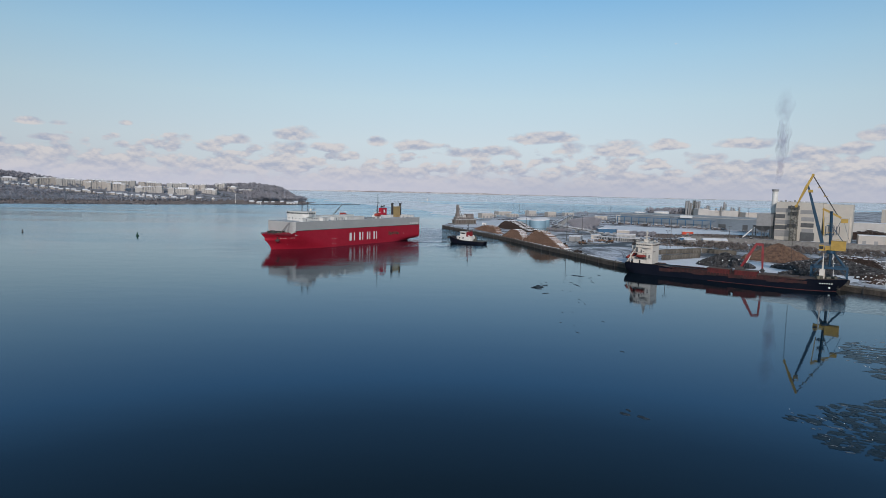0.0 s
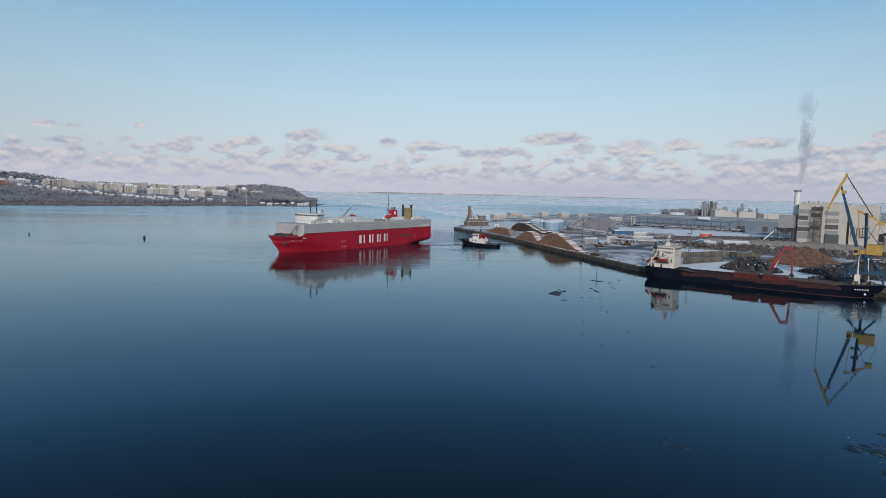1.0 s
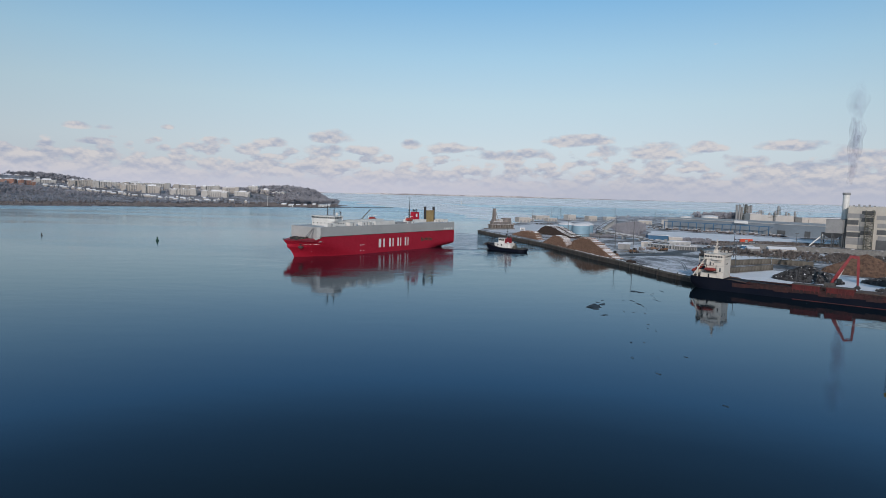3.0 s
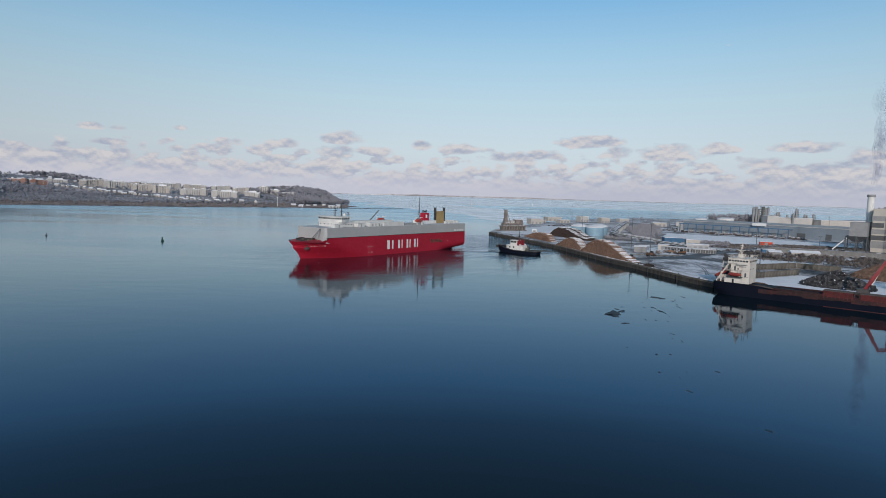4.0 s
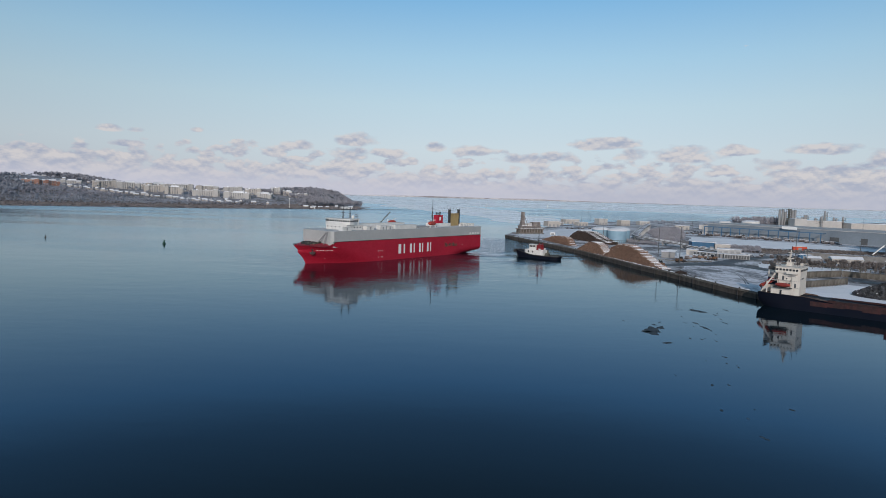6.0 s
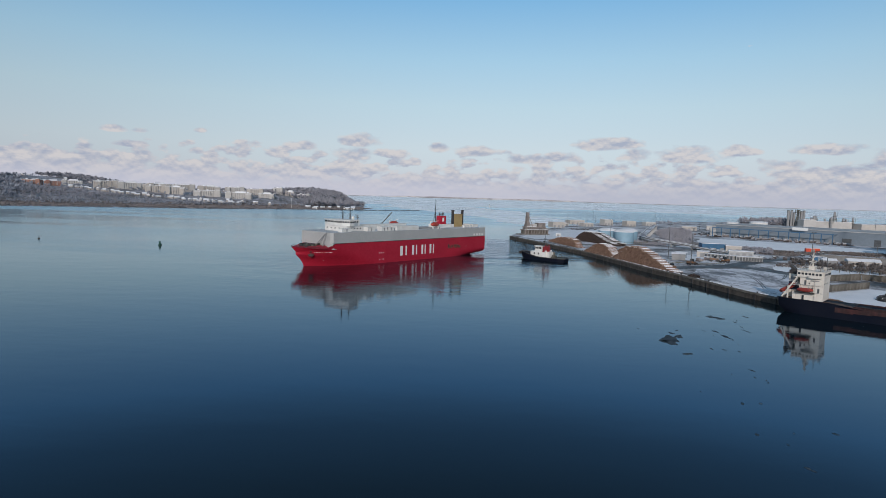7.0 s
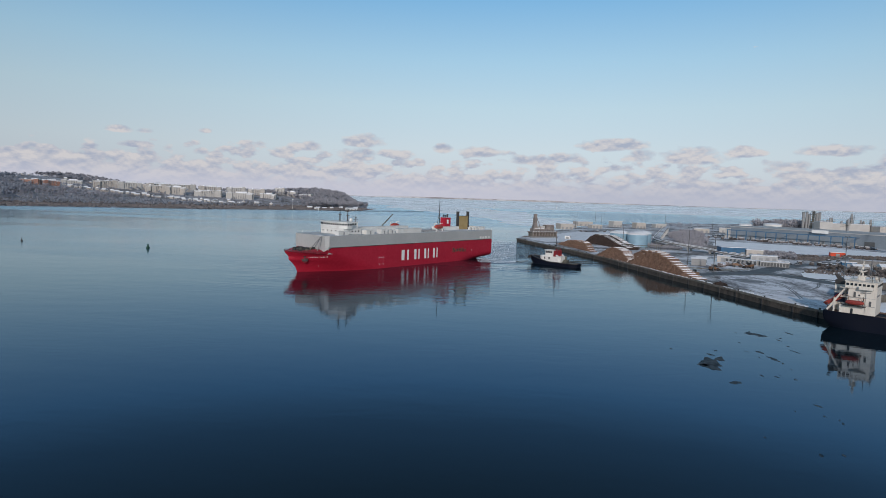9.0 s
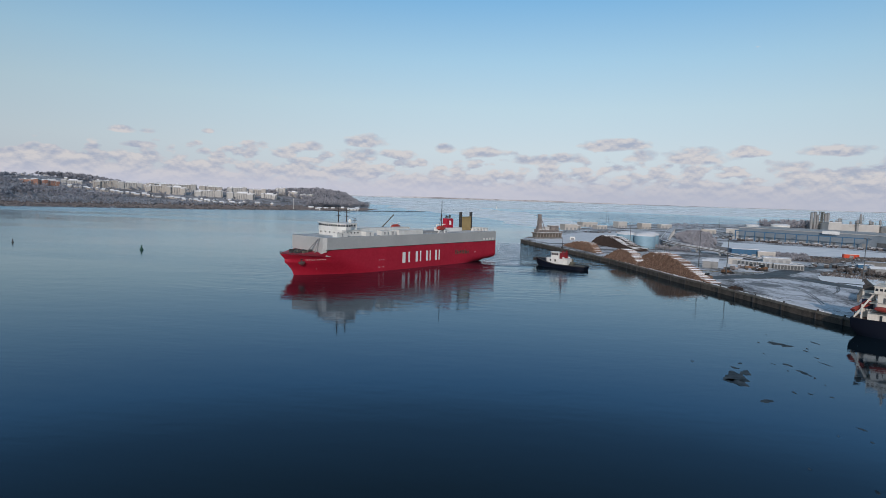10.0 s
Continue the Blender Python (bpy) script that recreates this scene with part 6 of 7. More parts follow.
# ---- scrub and bare trees ----
def scrub(name, label, places, mat, height, blades=10, spread=1.6, category="scrub", wide=0.25):
    g = Geo()
    r = random.Random(len(places) + 3)
    for (x, y, z, k) in places:
        for i in range(blades):
            a, rad = r.uniform(0, 6.283), abs(r.gauss(0, spread * 0.45)) * k
            h = height * k * r.uniform(0.45, 1.05)
            bx, by = x + rad * math.cos(a), y + rad * math.sin(a)
            tx, ty = bx + r.gauss(0, 0.35) * h, by + r.gauss(0, 0.35) * h
            w = wide * k * r.uniform(0.6, 1.6)
            t = r.uniform(0, 3.14)
            dx, dy = math.cos(t) * w, math.sin(t) * w
            m = 0.5 + 0.2 * r.random()
            mx, my = bx + (tx - bx) * m, by + (ty - by) * m
            k0 = len(g.v)
            g.v += [(bx - dx * .4, by - dy * .4, z - 0.1), (bx + dx * .4, by + dy * .4, z - 0.1), (mx + dx * 1.5, my + dy * 1.5, z + h * m), (tx, ty, z + h), (mx - dx * 1.5, my - dy * 1.5, z + h * m * 0.9)]
            g.f.append((k0, k0 + 1, k0 + 2, k0 + 3, k0 + 4))
    return tagged(part(name, g, mat), label, category, kind="stuff")


def wood(name, label, places, mat, leaf, seed, twigs=80, wide=0.32):
    """Bare crowns of many thin upward twigs over short trunks."""
    g = Geo()
    rr = random.Random(seed)
    for (x, y, z, h) in places:
        g.tube((x, y, z - 1), (x + rr.gauss(0, 0.4), y, z + h * 0.5), 0.28, 0.14, n=4)
        for i in range(int(twigs)):
            a, e = rr.uniform(0, 6.283), rr.uniform(-0.35, 1.45)
            d = h * 0.42 * rr.random() ** 0.45
            ux, uy, uz = math.cos(a) * math.cos(e), math.sin(a) * math.cos(e), math.sin(e)
            cx, cy, cz = x + ux * d * 0.9, y + uy * d * 0.9, z + h * 0.5 + uz * d * 1.1
            n = leaf * h / 12 * rr.uniform(0.7, 1.7)
            w = n * wide * rr.uniform(0.6, 1.4)
            t = rr.uniform(0, 3.1416)
            wx, wy = math.cos(t) * w, math.sin(t) * w
            k = len(g.v)
            g.v += [(cx - wx - ux * n * 0.4, cy - wy - uy * n * 0.4, cz - uz * n * 0.4), (cx + wx - ux * n * 0.3, cy + wy - uy * n * 0.3, cz - uz * n * 0.3 + w * 0.5), (cx + ux * n + rr.gauss(0, 0.25) * n, cy + uy * n, cz + (uz * 0.8 + 0.35) * n)]
            g.f.append((k, k + 1, k + 2))
    return tagged(part(name, g, mat), label, "trees", kind="stuff")


def scatter(poly, n, seed, z=QZ, lo=0.6, hi=1.3):
    r = random.Random(seed)
    xs_, ys_ = [p[0] for p in poly], [p[1] for p in poly]
    out = []
    while len(out) < n:
        x, y = r.uniform(min(xs_), max(xs_)), r.uniform(min(ys_), max(ys_))
        inside = False
        for (x0, y0), (x1, y1) in zip(poly, poly[1:] + poly[:1]):
            if (y0 > y) != (y1 > y) and x < x0 + (x1 - x0) * (y - y0) / (y1 - y0):
                inside = not inside
        if inside:
            out.append((x, y, z, r.uniform(lo, hi)))
    return out


# port bushes share the haze-paled twig colour of the far shore
wood("bushes", "grey haze-tinted bushes on waste ground by the access road", [(x, y, z, k) for x, y, z, k in scatter([(186, 690), (196, 660), (240, 770), (292, 930), (300, 990), (262, 950), (215, 830)], 560, 1, QZ, 1.8, 4.0)], "twig_hazed", 3.6, 1, 60)
wood("bushes", "brown-grey bushes and dry grass below the concrete wall", [(x, y, z, k) for x, y, z, k in scatter([(214, 520), (238, 535), (300, 500), (420, 425), (400, 395), (300, 430), (262, 440), (240, 470)], 900, 2, QZ, 1.4, 3.0)], "scrub_brown", 4.0, 2, 60)
scrub("scrub", "dry brown bank of grass beside the factory", scatter([(300, 642), (318, 648), (350, 640), (395, 628), (400, 612), (340, 600), (300, 618)], 800, 3), "scrub_brown", 1.3, 8, 2.6, wide=0.4)
wood("bushes", "bare bushes along the sheds", [(x, y, z, k) for x, y, z, k in scatter([(206, 596), (240, 590), (262, 640), (240, 650), (220, 620)], 200, 4, QZ, 1.4, 2.8)], "twig_hazed", 3.6, 4, 60)
wood("bushes", "bare bushes behind the wood yard", [(x, y, z, k) for x, y, z, k in scatter([(150, 640), (175, 650), (165, 690), (160, 720), (148, 700)], 180, 5, QZ, 1.4, 2.8)], "twig_hazed", 3.6, 5, 60)
wood("bare_trees", "bare grey trees behind the factory", [(x, y, z, k) for x, y, z, k in scatter([(462, 1080), (490, 1092), (560, 1120), (540, 1160), (440, 1140)], 190, 6, QZ, 12, 19)], "twig_hazed", 1.3, 6)
wood("bare_trees", "bare grey trees on the far side of the port", [(x, y, z, k) for x, y, z, k in scatter([(300, 1120), (350, 1110), (370, 1150), (320, 1160)], 30, 7, QZ, 5, 9)], "twig", 1.3, 7)


# ---- port buildings ----
clad_house("shed", "blue sheet-metal shed with a snowy roof", 200, 614, -8, 19, 13, 6.6, "blue_box", doors=3)
clad_house("office", "cream single-storey office beside the blue shed", 213.5, 606, -12, 12, 9, 5.6, "cream", doors=2)
clad_house("workshop", "long pale workshop with a flat snowy roof", 203, 566, -20, 17, 9, 4.4, "panel_light", doors=4)
clad_house("hut", "small grey-green site hut", 143, 526, -20, 9, 5, 4.2, "panel_mid", pitch=1.0, doors=2)
clad_house("hut", "small grey-blue site hut", 152, 546, -20, 7, 5, 3.4, "factory", pitch=0.8, doors=1)
clad_house("hut", "small pale hut near the roadside", 171, 556, -30, 8, 5, 4.0, "cream", pitch=0.8, doors=1)
clad_house("hut", "small white hut on the pier", 90, 748, -20, 5, 4, 2.8, "white", doors=1)
clad_house("cottage", "low white barrack with a snowy ridge roof", 267, 523, -12, 20, 8, 3.4, "cream", pitch=1.8, doors=5)
clad_house("cottage", "small grey barrack with a snowy ridge roof", 247, 528, -12, 9, 6, 3.0, "panel_mid", pitch=1.4, doors=2)
for (x, y, rz, sx, sy, h) in ((115, 950, 20, 20, 14, 9.6), (160, 1066, 20, 28, 16, 8.6), (167, 1006, 20, 18, 12, 6.5), (210, 1070, 20, 17, 14, 11.5), (242, 1056, 15, 17, 14, 10.4), (285, 1100, 15, 20, 12, 7.5), (130, 1000, 20, 18, 10, 5.0), (360, 1010, -20, 34, 16, 8), (310, 985, -20, 22, 12, 7)):
    clad_house("warehouse", "pale flat-roofed storage building on the harbour point", x, y, rz, sx * 0.9, sy, h * 0.78, "cream" if int(x) % 3 else "pale_wall", group="harbour point sheds", doors=3)
clad_house("plant_hall", "long white plant hall behind the factory", 541, 1068, 0, 74, 30, 16.5, "pale_wall", doors=6)
clad_house("plant_hall", "long beige plant hall behind the factory", 622, 1045, 0, 84, 24, 14.5, "cream", doors=6)
clad_house("plant_hall", "white cube of the plant beside its silos", 509, 1050, 0, 18, 16, 19.0, "pale_wall", doors=1)
clad_house("mill_hall", "tall beige mill hall beyond the timber stacks", 690, 790, -52, 84, 40, 29.0, "plant_wall", doors=4)
clad_house("mill_hall", "low beige hall with wide gates behind the wall", 452, 548, -32, 56, 16, 8.0, "cream", doors=6)
clad_house("mill_hall", "long low white hall beyond the timber stacks", 560, 700, -30, 130, 20, 14.0, "pale_wall", doors=9)
clad_house("container", "orange-red steel container in the snow", 297, 641, -5, 11.5, 3.0, 3.2, "orange_box", doors=1)
clad_house("container", "blue steel container beside the barracks", 254, 552, -10, 9, 3, 3.0, "blue_box", doors=1)
for i in range(3):
    clad_house("container", "dark steel waste container on the quay", 290 + 6.5 * i, 376 - 3.0 * i, -35, 6.0, 2.6, 2.8, "panel_dark", roof="roof_snow", group="waste containers", doors=1)

# row of pale site containers
unit = thing("site_container", "pale ribbed site container in a long row", "container", pose(172, 556, QZ, 0, 0, -52), "row of site containers")
part("body", Geo().box((0, 0, 0), (2.2, 5.6, 3.1)), "panel_light", unit)
part("roof", Geo().box((0, 0, 3.1), (2.4, 5.8, 0.2)), "roof_snow", unit)
part("rib", Geo().box((0, -2.82, 0.2), (1.5, 0.1, 2.5)), "panel_dark", unit)
for i in range(1, 9):
    copy_thing(unit, pose(172 + 1.75 * i, 556 - 2.25 * i, QZ, 0, 0, -52))

# silo group
silo = thing("silo", "tall dull grey steel silo with a railed top", "silo", pose(493, 1075, QZ), "silos of the plant")
part("shell", Geo().lathe((0, 0, 0), [(2.0, 0), (2.0, 31)], 16), "panel_mid", silo, smooth=True)
part("cap", Geo().lathe((0, 0, 31), [(2.1, 0), (1.0, 1.4), (0.2, 1.6)], 16), "panel_mid", silo, smooth=True)
g = Geo()
for i in range(8):
    a = i * math.pi / 4
    g.beam((2.0 * math.cos(a), 2.0 * math.sin(a), 31), (2.0 * math.cos(a), 2.0 * math.sin(a), 32.4), 0.2)
    g.beam((2.0 * math.cos(a), 2.0 * math.sin(a), 32.4), (2.0 * math.cos(a + .785), 2.0 * math.sin(a + .785), 32.4), 0.2)
part("railing", g, "panel_dark", silo)
for (dx, dy, k) in ((4.8, 0, 1.02), (9.4, 1, 0.9), (16, 2, 1.03), (20.6, 1, 0.97), (25.4, 3, 1.0), (13, 8, 0.82), (31, 4, 0.62)):
    copy_thing(silo, pose(493 + dx, 1075 + dy, QZ)).scale = (0.9, 0.9, k)
sf = thing("scaffold_tower", "open steel stair frame between the silos", "tower", pose(506, 1073, QZ))
for dx in (-2.4, 2.4):
    for dy in (-2.4, 2.4):
        part("post", Geo().box((dx, dy, 0), (0.5, 0.5, 34)), "gear", sf)
for k in range(9):
    part("landing", Geo().box((0, 0, 3.6 * (k + 1)), (5.6, 5.6, 0.5)), "gear", sf)
for (x, y, h) in ((556, 1062, 31), (560, 1068, 28), (530, 1066, 24), (516, 1052, 21), (523, 1058, 24), (538, 1055, 20), (545, 1050, 23), (549, 1060, 21), (567, 1057, 22), (574, 1062, 20), (583, 1060, 23)):
    v = thing("process_tower", "slim grey process tower on the plant roof", "tower", pose(x, y, QZ), "process towers")
    part("column", Geo().lathe((0, 0, 0), [(1.6, 0), (1.6, h), (0.4, h + 1.5)], 12), "panel_mid", v, smooth=True)
    for k in (0.65, 0.8):
        part("platform", Geo().box((0, 0, h * k), (5, 5, 0.3)), "gear", v)
    part("ladder", Geo().beam((2.2, -2.2, 16), (2.2, -2.2, h), 0.3), "gear", v)
tank(446, 1070, 13.0, 11.5, "white", 2.5)
tank(690, 1035, 16.0, 13.0, "white", 3.0)
tank(412, 1085, 9.0, 9.5, "white", 2.0)


# ---- old loading tower at the pier head ----
lt = thing("loading_tower", "weathered brown loading tower and open concrete frame at the pier head", "tower", pose(57, 757, QZ, 0, 0, 28))
part("shaft", Geo().box((0, 0, 8), (4.2, 4.2, 6), taper=0.85).box((0, 0, 14), (3.4, 3.4, 9.8), taper=0.8).box((0, 0, 23.8), (3.0, 3.0, 0.5)), "weathered", lt)
part("shaft_door", Geo().box((0, -2.8, 0), (1.4, 0.2, 2.4)), "panel_dark", lt)
col = shared(Geo().box((0, 0, 0), (1.0, 1.0, 4.4)).box((0, 0, 3.6), (1.8, 1.1, 0.8)), "column", "weathered")
for i in range(9):
    for j in range(2):
        piece("column", col, lt, pose(-4 + i * 3.6, -3.5 + j * 8, 0.8))
part("arcade_wall", Geo().box((10.4, 1.0, 0.8), (30, 6.0, 4.0)), "stained", lt, "dark recessed wall behind the columns")
part("floor_slab", Geo().box((10.4, 0.5, 5.2), (32, 10.5, 0.6)), "weathered", lt)
g = Geo()
for i in range(18):
    g.box((-5 + i * 1.82, -4.5, 5.8), (0.18, 0.18, 1.2))
part("parapet", g.beam((-5.4, -4.5, 7.0), (26, -4.5, 7.0), 0.2, 0.3), "weathered", lt)
part("upper_storey", Geo().box((10, 1.0, 5.8), (26, 6.5, 2.8)).box((10, 1.0, 8.6), (27, 7.2, 0.4)), "weathered", lt)
opening = shared(Geo().box((0, 0, 0), (1.4, 0.2, 1.7)), "opening", "panel_dark")
for i in range(8):
    piece("opening", opening, lt, pose(0 + i * 2.9, -2.3, 6.3))
part("top_house", Geo().box((17.5, 1.0, 9.0), (10, 6.0, 4.0)), "weathered", lt, "brown house on the upper deck")
part("top_roof", Geo().box((17.5, 1.0, 13.0), (10.6, 6.6, 0.4)), "roof_snow", lt)
part("pale_shed", Geo().box((8.5, 1.0, 9.0), (6, 5.0, 2.8)), "pale_wall", lt)
part("quay_base", Geo().box((8, 0, 0), (34, 14, 1.0)), "concrete", lt)
part("terrace_snow", Geo().box((10.4, -3.0, 5.8), (30, 1.6, 0.25), 0, 0.95), "snow", lt, "snow lying on the terrace")
part("roof_snow_cover", Geo().box((4.5, 1.0, 9.0), (12, 6.4, 0.3), 0, 0.95), "snow", lt, "snow on the lower roof")
for x in (-2.6, 2.6):
    part("shaft_brace", Geo().beam((x * 2.2, -2.4, 9.0), (x * 0.4, -1.6, 20.0), 0.5), "weathered", lt)


# ---- viaduct and guard rails ----
def viaduct():
    vd = thing("viaduct", "curved concrete road viaduct with snow-capped parapets", "bridge", pose(0, 0, QZ))
    pts = [Vector((x, y, z)) for x, y, z in ((214, 556, 0.2), (206, 572, 0.4), (195, 602, 1.4), (184, 636, 2.8), (168, 664, 4.2), (163, 690, 5.0), (172, 722, 5.6), (186, 760, 6.2), (216, 850, 6.8), (252, 952, 6.8))]
    for _ in range(2):
        q = [pts[0]]
        for p0, p1 in zip(pts, pts[1:]):
            q += [p0.lerp(p1, 0.25), p0.lerp(p1, 0.75)]
        pts = q + [pts[-1]]
    deck, caps = Geo(), [Geo(), Geo()]
    gaps = [Geo(), Geo()]
    run = 0.0
    for p0, p1 in zip(pts, pts[1:]):
        d = (p1 - p0).normalized()
        n = Vector((-d.y, d.x, 0)).normalized()
        deck.beam(p0 - d * 0.3, p1 + d * 0.3, 6.0, 0.7)
        for k, side in enumerate((-1, 1)):
            off = n * (side * 2.9)
            caps[k].beam(p0 + off + Vector((0, 0, 1.3)), p1 + off + Vector((0, 0, 1.3)), 0.5, 0.35)
            gaps[k].beam(p0 + off + Vector((0, 0, 0.65)), p1 + off + Vector((0, 0, 0.65)), 0.25, 0.8)
        run += (p1 - p0).length
        if run > 17 and p0.z > 1.6:
            run = 0.0
            pier = part("pier", Geo().box((p0.x + n.x * 2, p0.y + n.y * 2, 0), (1.2, 1.2, p0.z), math.atan2(d.y, d.x)).box((p0.x - n.x * 2, p0.y - n.y * 2, 0), (1.2, 1.2, p0.z), math.atan2(d.y, d.x)), "panel_light", vd)
            part("cross_head", Geo().beam((p0.x - n.x * 3.4, p0.y - n.y * 3.4, p0.z - 0.7), (p0.x + n.x * 3.4, p0.y + n.y * 3.4, p0.z - 0.7), 1.2, 0.9), "panel_light", pier)
    part("deck", deck, "yard_snow", vd, "snowy road deck")
    for k in (0, 1):
        part("parapet", gaps[k], "concrete", vd)
        part("parapet_cap", caps[k], "snow", vd, "snow on the parapet")
    return vd


viaduct()


def rail_line(name, label, line, h, mat, step=4.0, bar=0.35):
    f = thing(name, label, "barrier", pose(0, 0, QZ))
    post = shared(Geo().box((0, 0, 0), (0.22, 0.22, h)), "post", mat)
    for a, b in zip(line, line[1:]):
        a, b = Vector((*a, 0)), Vector((*b, 0))
        part("rail", Geo().beam((a.x, a.y, h - bar / 2), (b.x, b.y, h - bar / 2), 0.14, bar), mat, f)
        n = max(int((b - a).length / step), 1)
        for i in range(n):
            p = a.lerp(b, i / n)
            piece("post", post, f, pose(p.x, p.y, 0))
    return f


rail_line("fence", "dark post fence in front of the tanks", [(118, 640), (134, 634), (152, 640), (160, 662)], 4.0, "gear", 2.0, 0.3)
rail_line("fence", "long wire fence behind the barracks", [(216, 482), (262, 450), (330, 410)], 2.2, "gear", 5.0, 0.15)
rail_line("barrier", "low dark barrier between yard and sheds", [(128, 500), (146, 494), (164, 500)], 1.0, "gear", 5.0, 0.5)

# concrete storage bays
for (a, b, h) in (((162, 384), (198, 406), 3.0), ((172, 420), (216, 441), 3.3), ((216, 441), (236, 424), 3.1), ((172, 420), (160, 402), 2.8)):
    a, b = Vector((*a, 0)), Vector((*b, 0))
    n = max(int((b - a).length / 3.0), 1)
    w = thing("push_wall", "stained concrete push wall of a storage bay", "wall", pose(a.x, a.y, QZ, 0, 0, math.degrees(math.atan2(b.y - a.y, b.x - a.x))), "storage bays")
    blk = shared(Geo().box((0, 0, 0), (2.9, 0.7, h)).box((0, 0, h), (2.9, 0.9, 0.25)), "wall_block", "stained")
    for i in range(n):
        piece("wall_block", blk, w, pose((i + 0.5) * 3.0, 0, 0))


# ---- lamp posts ----
def lamp_post(x, y, h, heads=2):
    l = thing("lamp_post", "tall dark yard lamp post with floodlights", "lamp post", pose(x, y, QZ, 0, 0, 20), "yard lamps")
    part("pole", Geo().tube((0, 0, 0), (0, 0, h), 0.28, 0.14), "panel_dark", l)
    part("cross_arm", Geo().beam((-1.6, 0, h), (1.6, 0, h), 0.18), "panel_dark", l)
    for s in (-1, 1):
        part("floodlight", Geo().box((1.3 * s, -0.2, h - 0.1), (0.8, 0.6, 0.45)), "panel_dark", l)
    return l


for (x, y, h) in ((128, 938, 18), (175, 1048, 22), (196, 1105, 23), (210, 1155, 23), (126, 664, 22), (296, 1105, 22), (139, 490, 24), (135.5, 525, 24.5), (208, 478, 24), (330, 1000, 22), (470, 830, 26), (300, 560, 14), (168, 391, 18.7)):
    lamp_post(x, y, h)


# ---- machines and cars ----
def wheel_loader(x, y, rz):
    w = thing("wheel_loader", "muddy yellow wheel loader standing in the yard", "loader", pose(x, y, QZ, 0, 0, rz), "yard machines")
    part("body", Geo().box((-1.6, 0, 1.1), (3.6, 2.2, 1.5), taper=0.9).box((1.4, 0, 0.9), (2.2, 1.6, 1.0)), "loader", w)
    part("cab", Geo().box((0.2, 0, 2.4), (1.7, 1.7, 1.5), taper=0.9), "glass", w)
    part("bucket", Geo().add([(3.2, -1.5, 0.2), (3.2, 1.5, 0.2), (4.4, 1.5, 0.2), (4.4, -1.5, 0.2), (3.0, -1.5, 1.4), (3.0, 1.5, 1.4)], [(0, 1, 2, 3), (0, 4, 5, 1), (0, 3, 4), (1, 5, 2)]), "dark_steel", w)
    part("lift_arm", Geo().beam((1.6, -0.6, 2.0), (3.3, -0.6, 0.9), 0.25).beam((1.6, 0.6, 2.0), (3.3, 0.6, 0.9), 0.25), "loader", w)
    for dx in (-2.2, 1.6):
        for s in (-1, 1):
            part("wheel", Geo().tube((dx, s * 0.9, 0.8), (dx, s * 1.4, 0.8), 0.8, n=12), "dark_steel", w)
    return w


wheel_loader(141, 494, 20)
wheel_loader(166, 521, -10)
wheel_loader(171, 516, 200)
wheel_loader(118, 462, 100)


def car(x, y, rz):
    c = thing("car", "parked car dusted with snow", "car", pose(x, y, QZ, 0, 0, rz), "parked cars")
    part("body", Geo().rings([[(a, b * 0.9, 0.35) for a, b in ((-2.1, -0.9), (2.1, -0.9), (2.1, 0.9), (-2.1, 0.9))], [(a, b, 0.65) for a, b in ((-2.2, -0.9), (2.2, -0.9), (2.2, 0.9), (-2.2, 0.9))], [(a, b * 0.95, 0.95) for a, b in ((-2.1, -0.9), (2.0, -0.9), (2.0, 0.9), (-2.1, 0.9))]]), "car_paint", c)
    part("cabin", Geo().box((-0.3, 0, 0.95), (2.6, 1.6, 0.5), taper=0.82), "glass", c)
    part("roof", Geo().box((-0.3, 0, 1.44), (2.1, 1.3, 0.08)), "snow", c)
    for dx in (-1.35, 1.35):
        for s in (-1, 1):
            part("wheel", Geo().tube((dx, s * 0.7, 0.33), (dx, s * 0.92, 0.33), 0.33, n=10), "dark_steel", c)
    return c


first = car(300, 905, 40)
r = random.Random(12)
for (x0, y0, dx, dy, n) in ((302, 912, 3.2, -2.6, 9), (290, 890, 3.2, -2.4, 8), (315, 925, 3.2, -2.4, 7), (330, 600, 3.6, -2.0, 4), (228, 566, 4, 4, 2), (285, 615, 4, 1, 3), (212, 592, 5, -1, 2)):
    for i in range(n):
        if r.random() < 0.88:
            copy_thing(first, pose(x0 + dx * i, y0 + dy * i, QZ, 0, 0, 40 + r.uniform(-6, 6)))

# stacked goods under the canopy of the factory
pallet = thing("goods_stack", "stack of pallets and goods in front of the factory", "goods", pose(300, 838, QZ, 0, 0, -47), "goods along the factory")
part("pallet", Geo().box((0, 0, 0), (2.6, 2.2, 0.4)), "log_dark", pallet)
part("load", Geo().box((0, 0, 0.4), (2.4, 2.0, 1.5)), "goods", pallet)
part("cover", Geo().box((0, 0, 1.9), (2.5, 2.1, 0.15)), "roof_snow", pallet)
for i in range(70):
    u, v = r.uniform(0, 1), r.uniform(-9, 14)
    ob = copy_thing(pallet, pose(296 + 104 * u - v * 0.74, 848 - 113 * u - v * 0.67, QZ, 0, 0, -47 + r.uniform(-8, 8)))
    ob.scale = (r.uniform(0.7, 1.9), r.uniform(0.7, 1.4), r.uniform(0.6, 1.5))

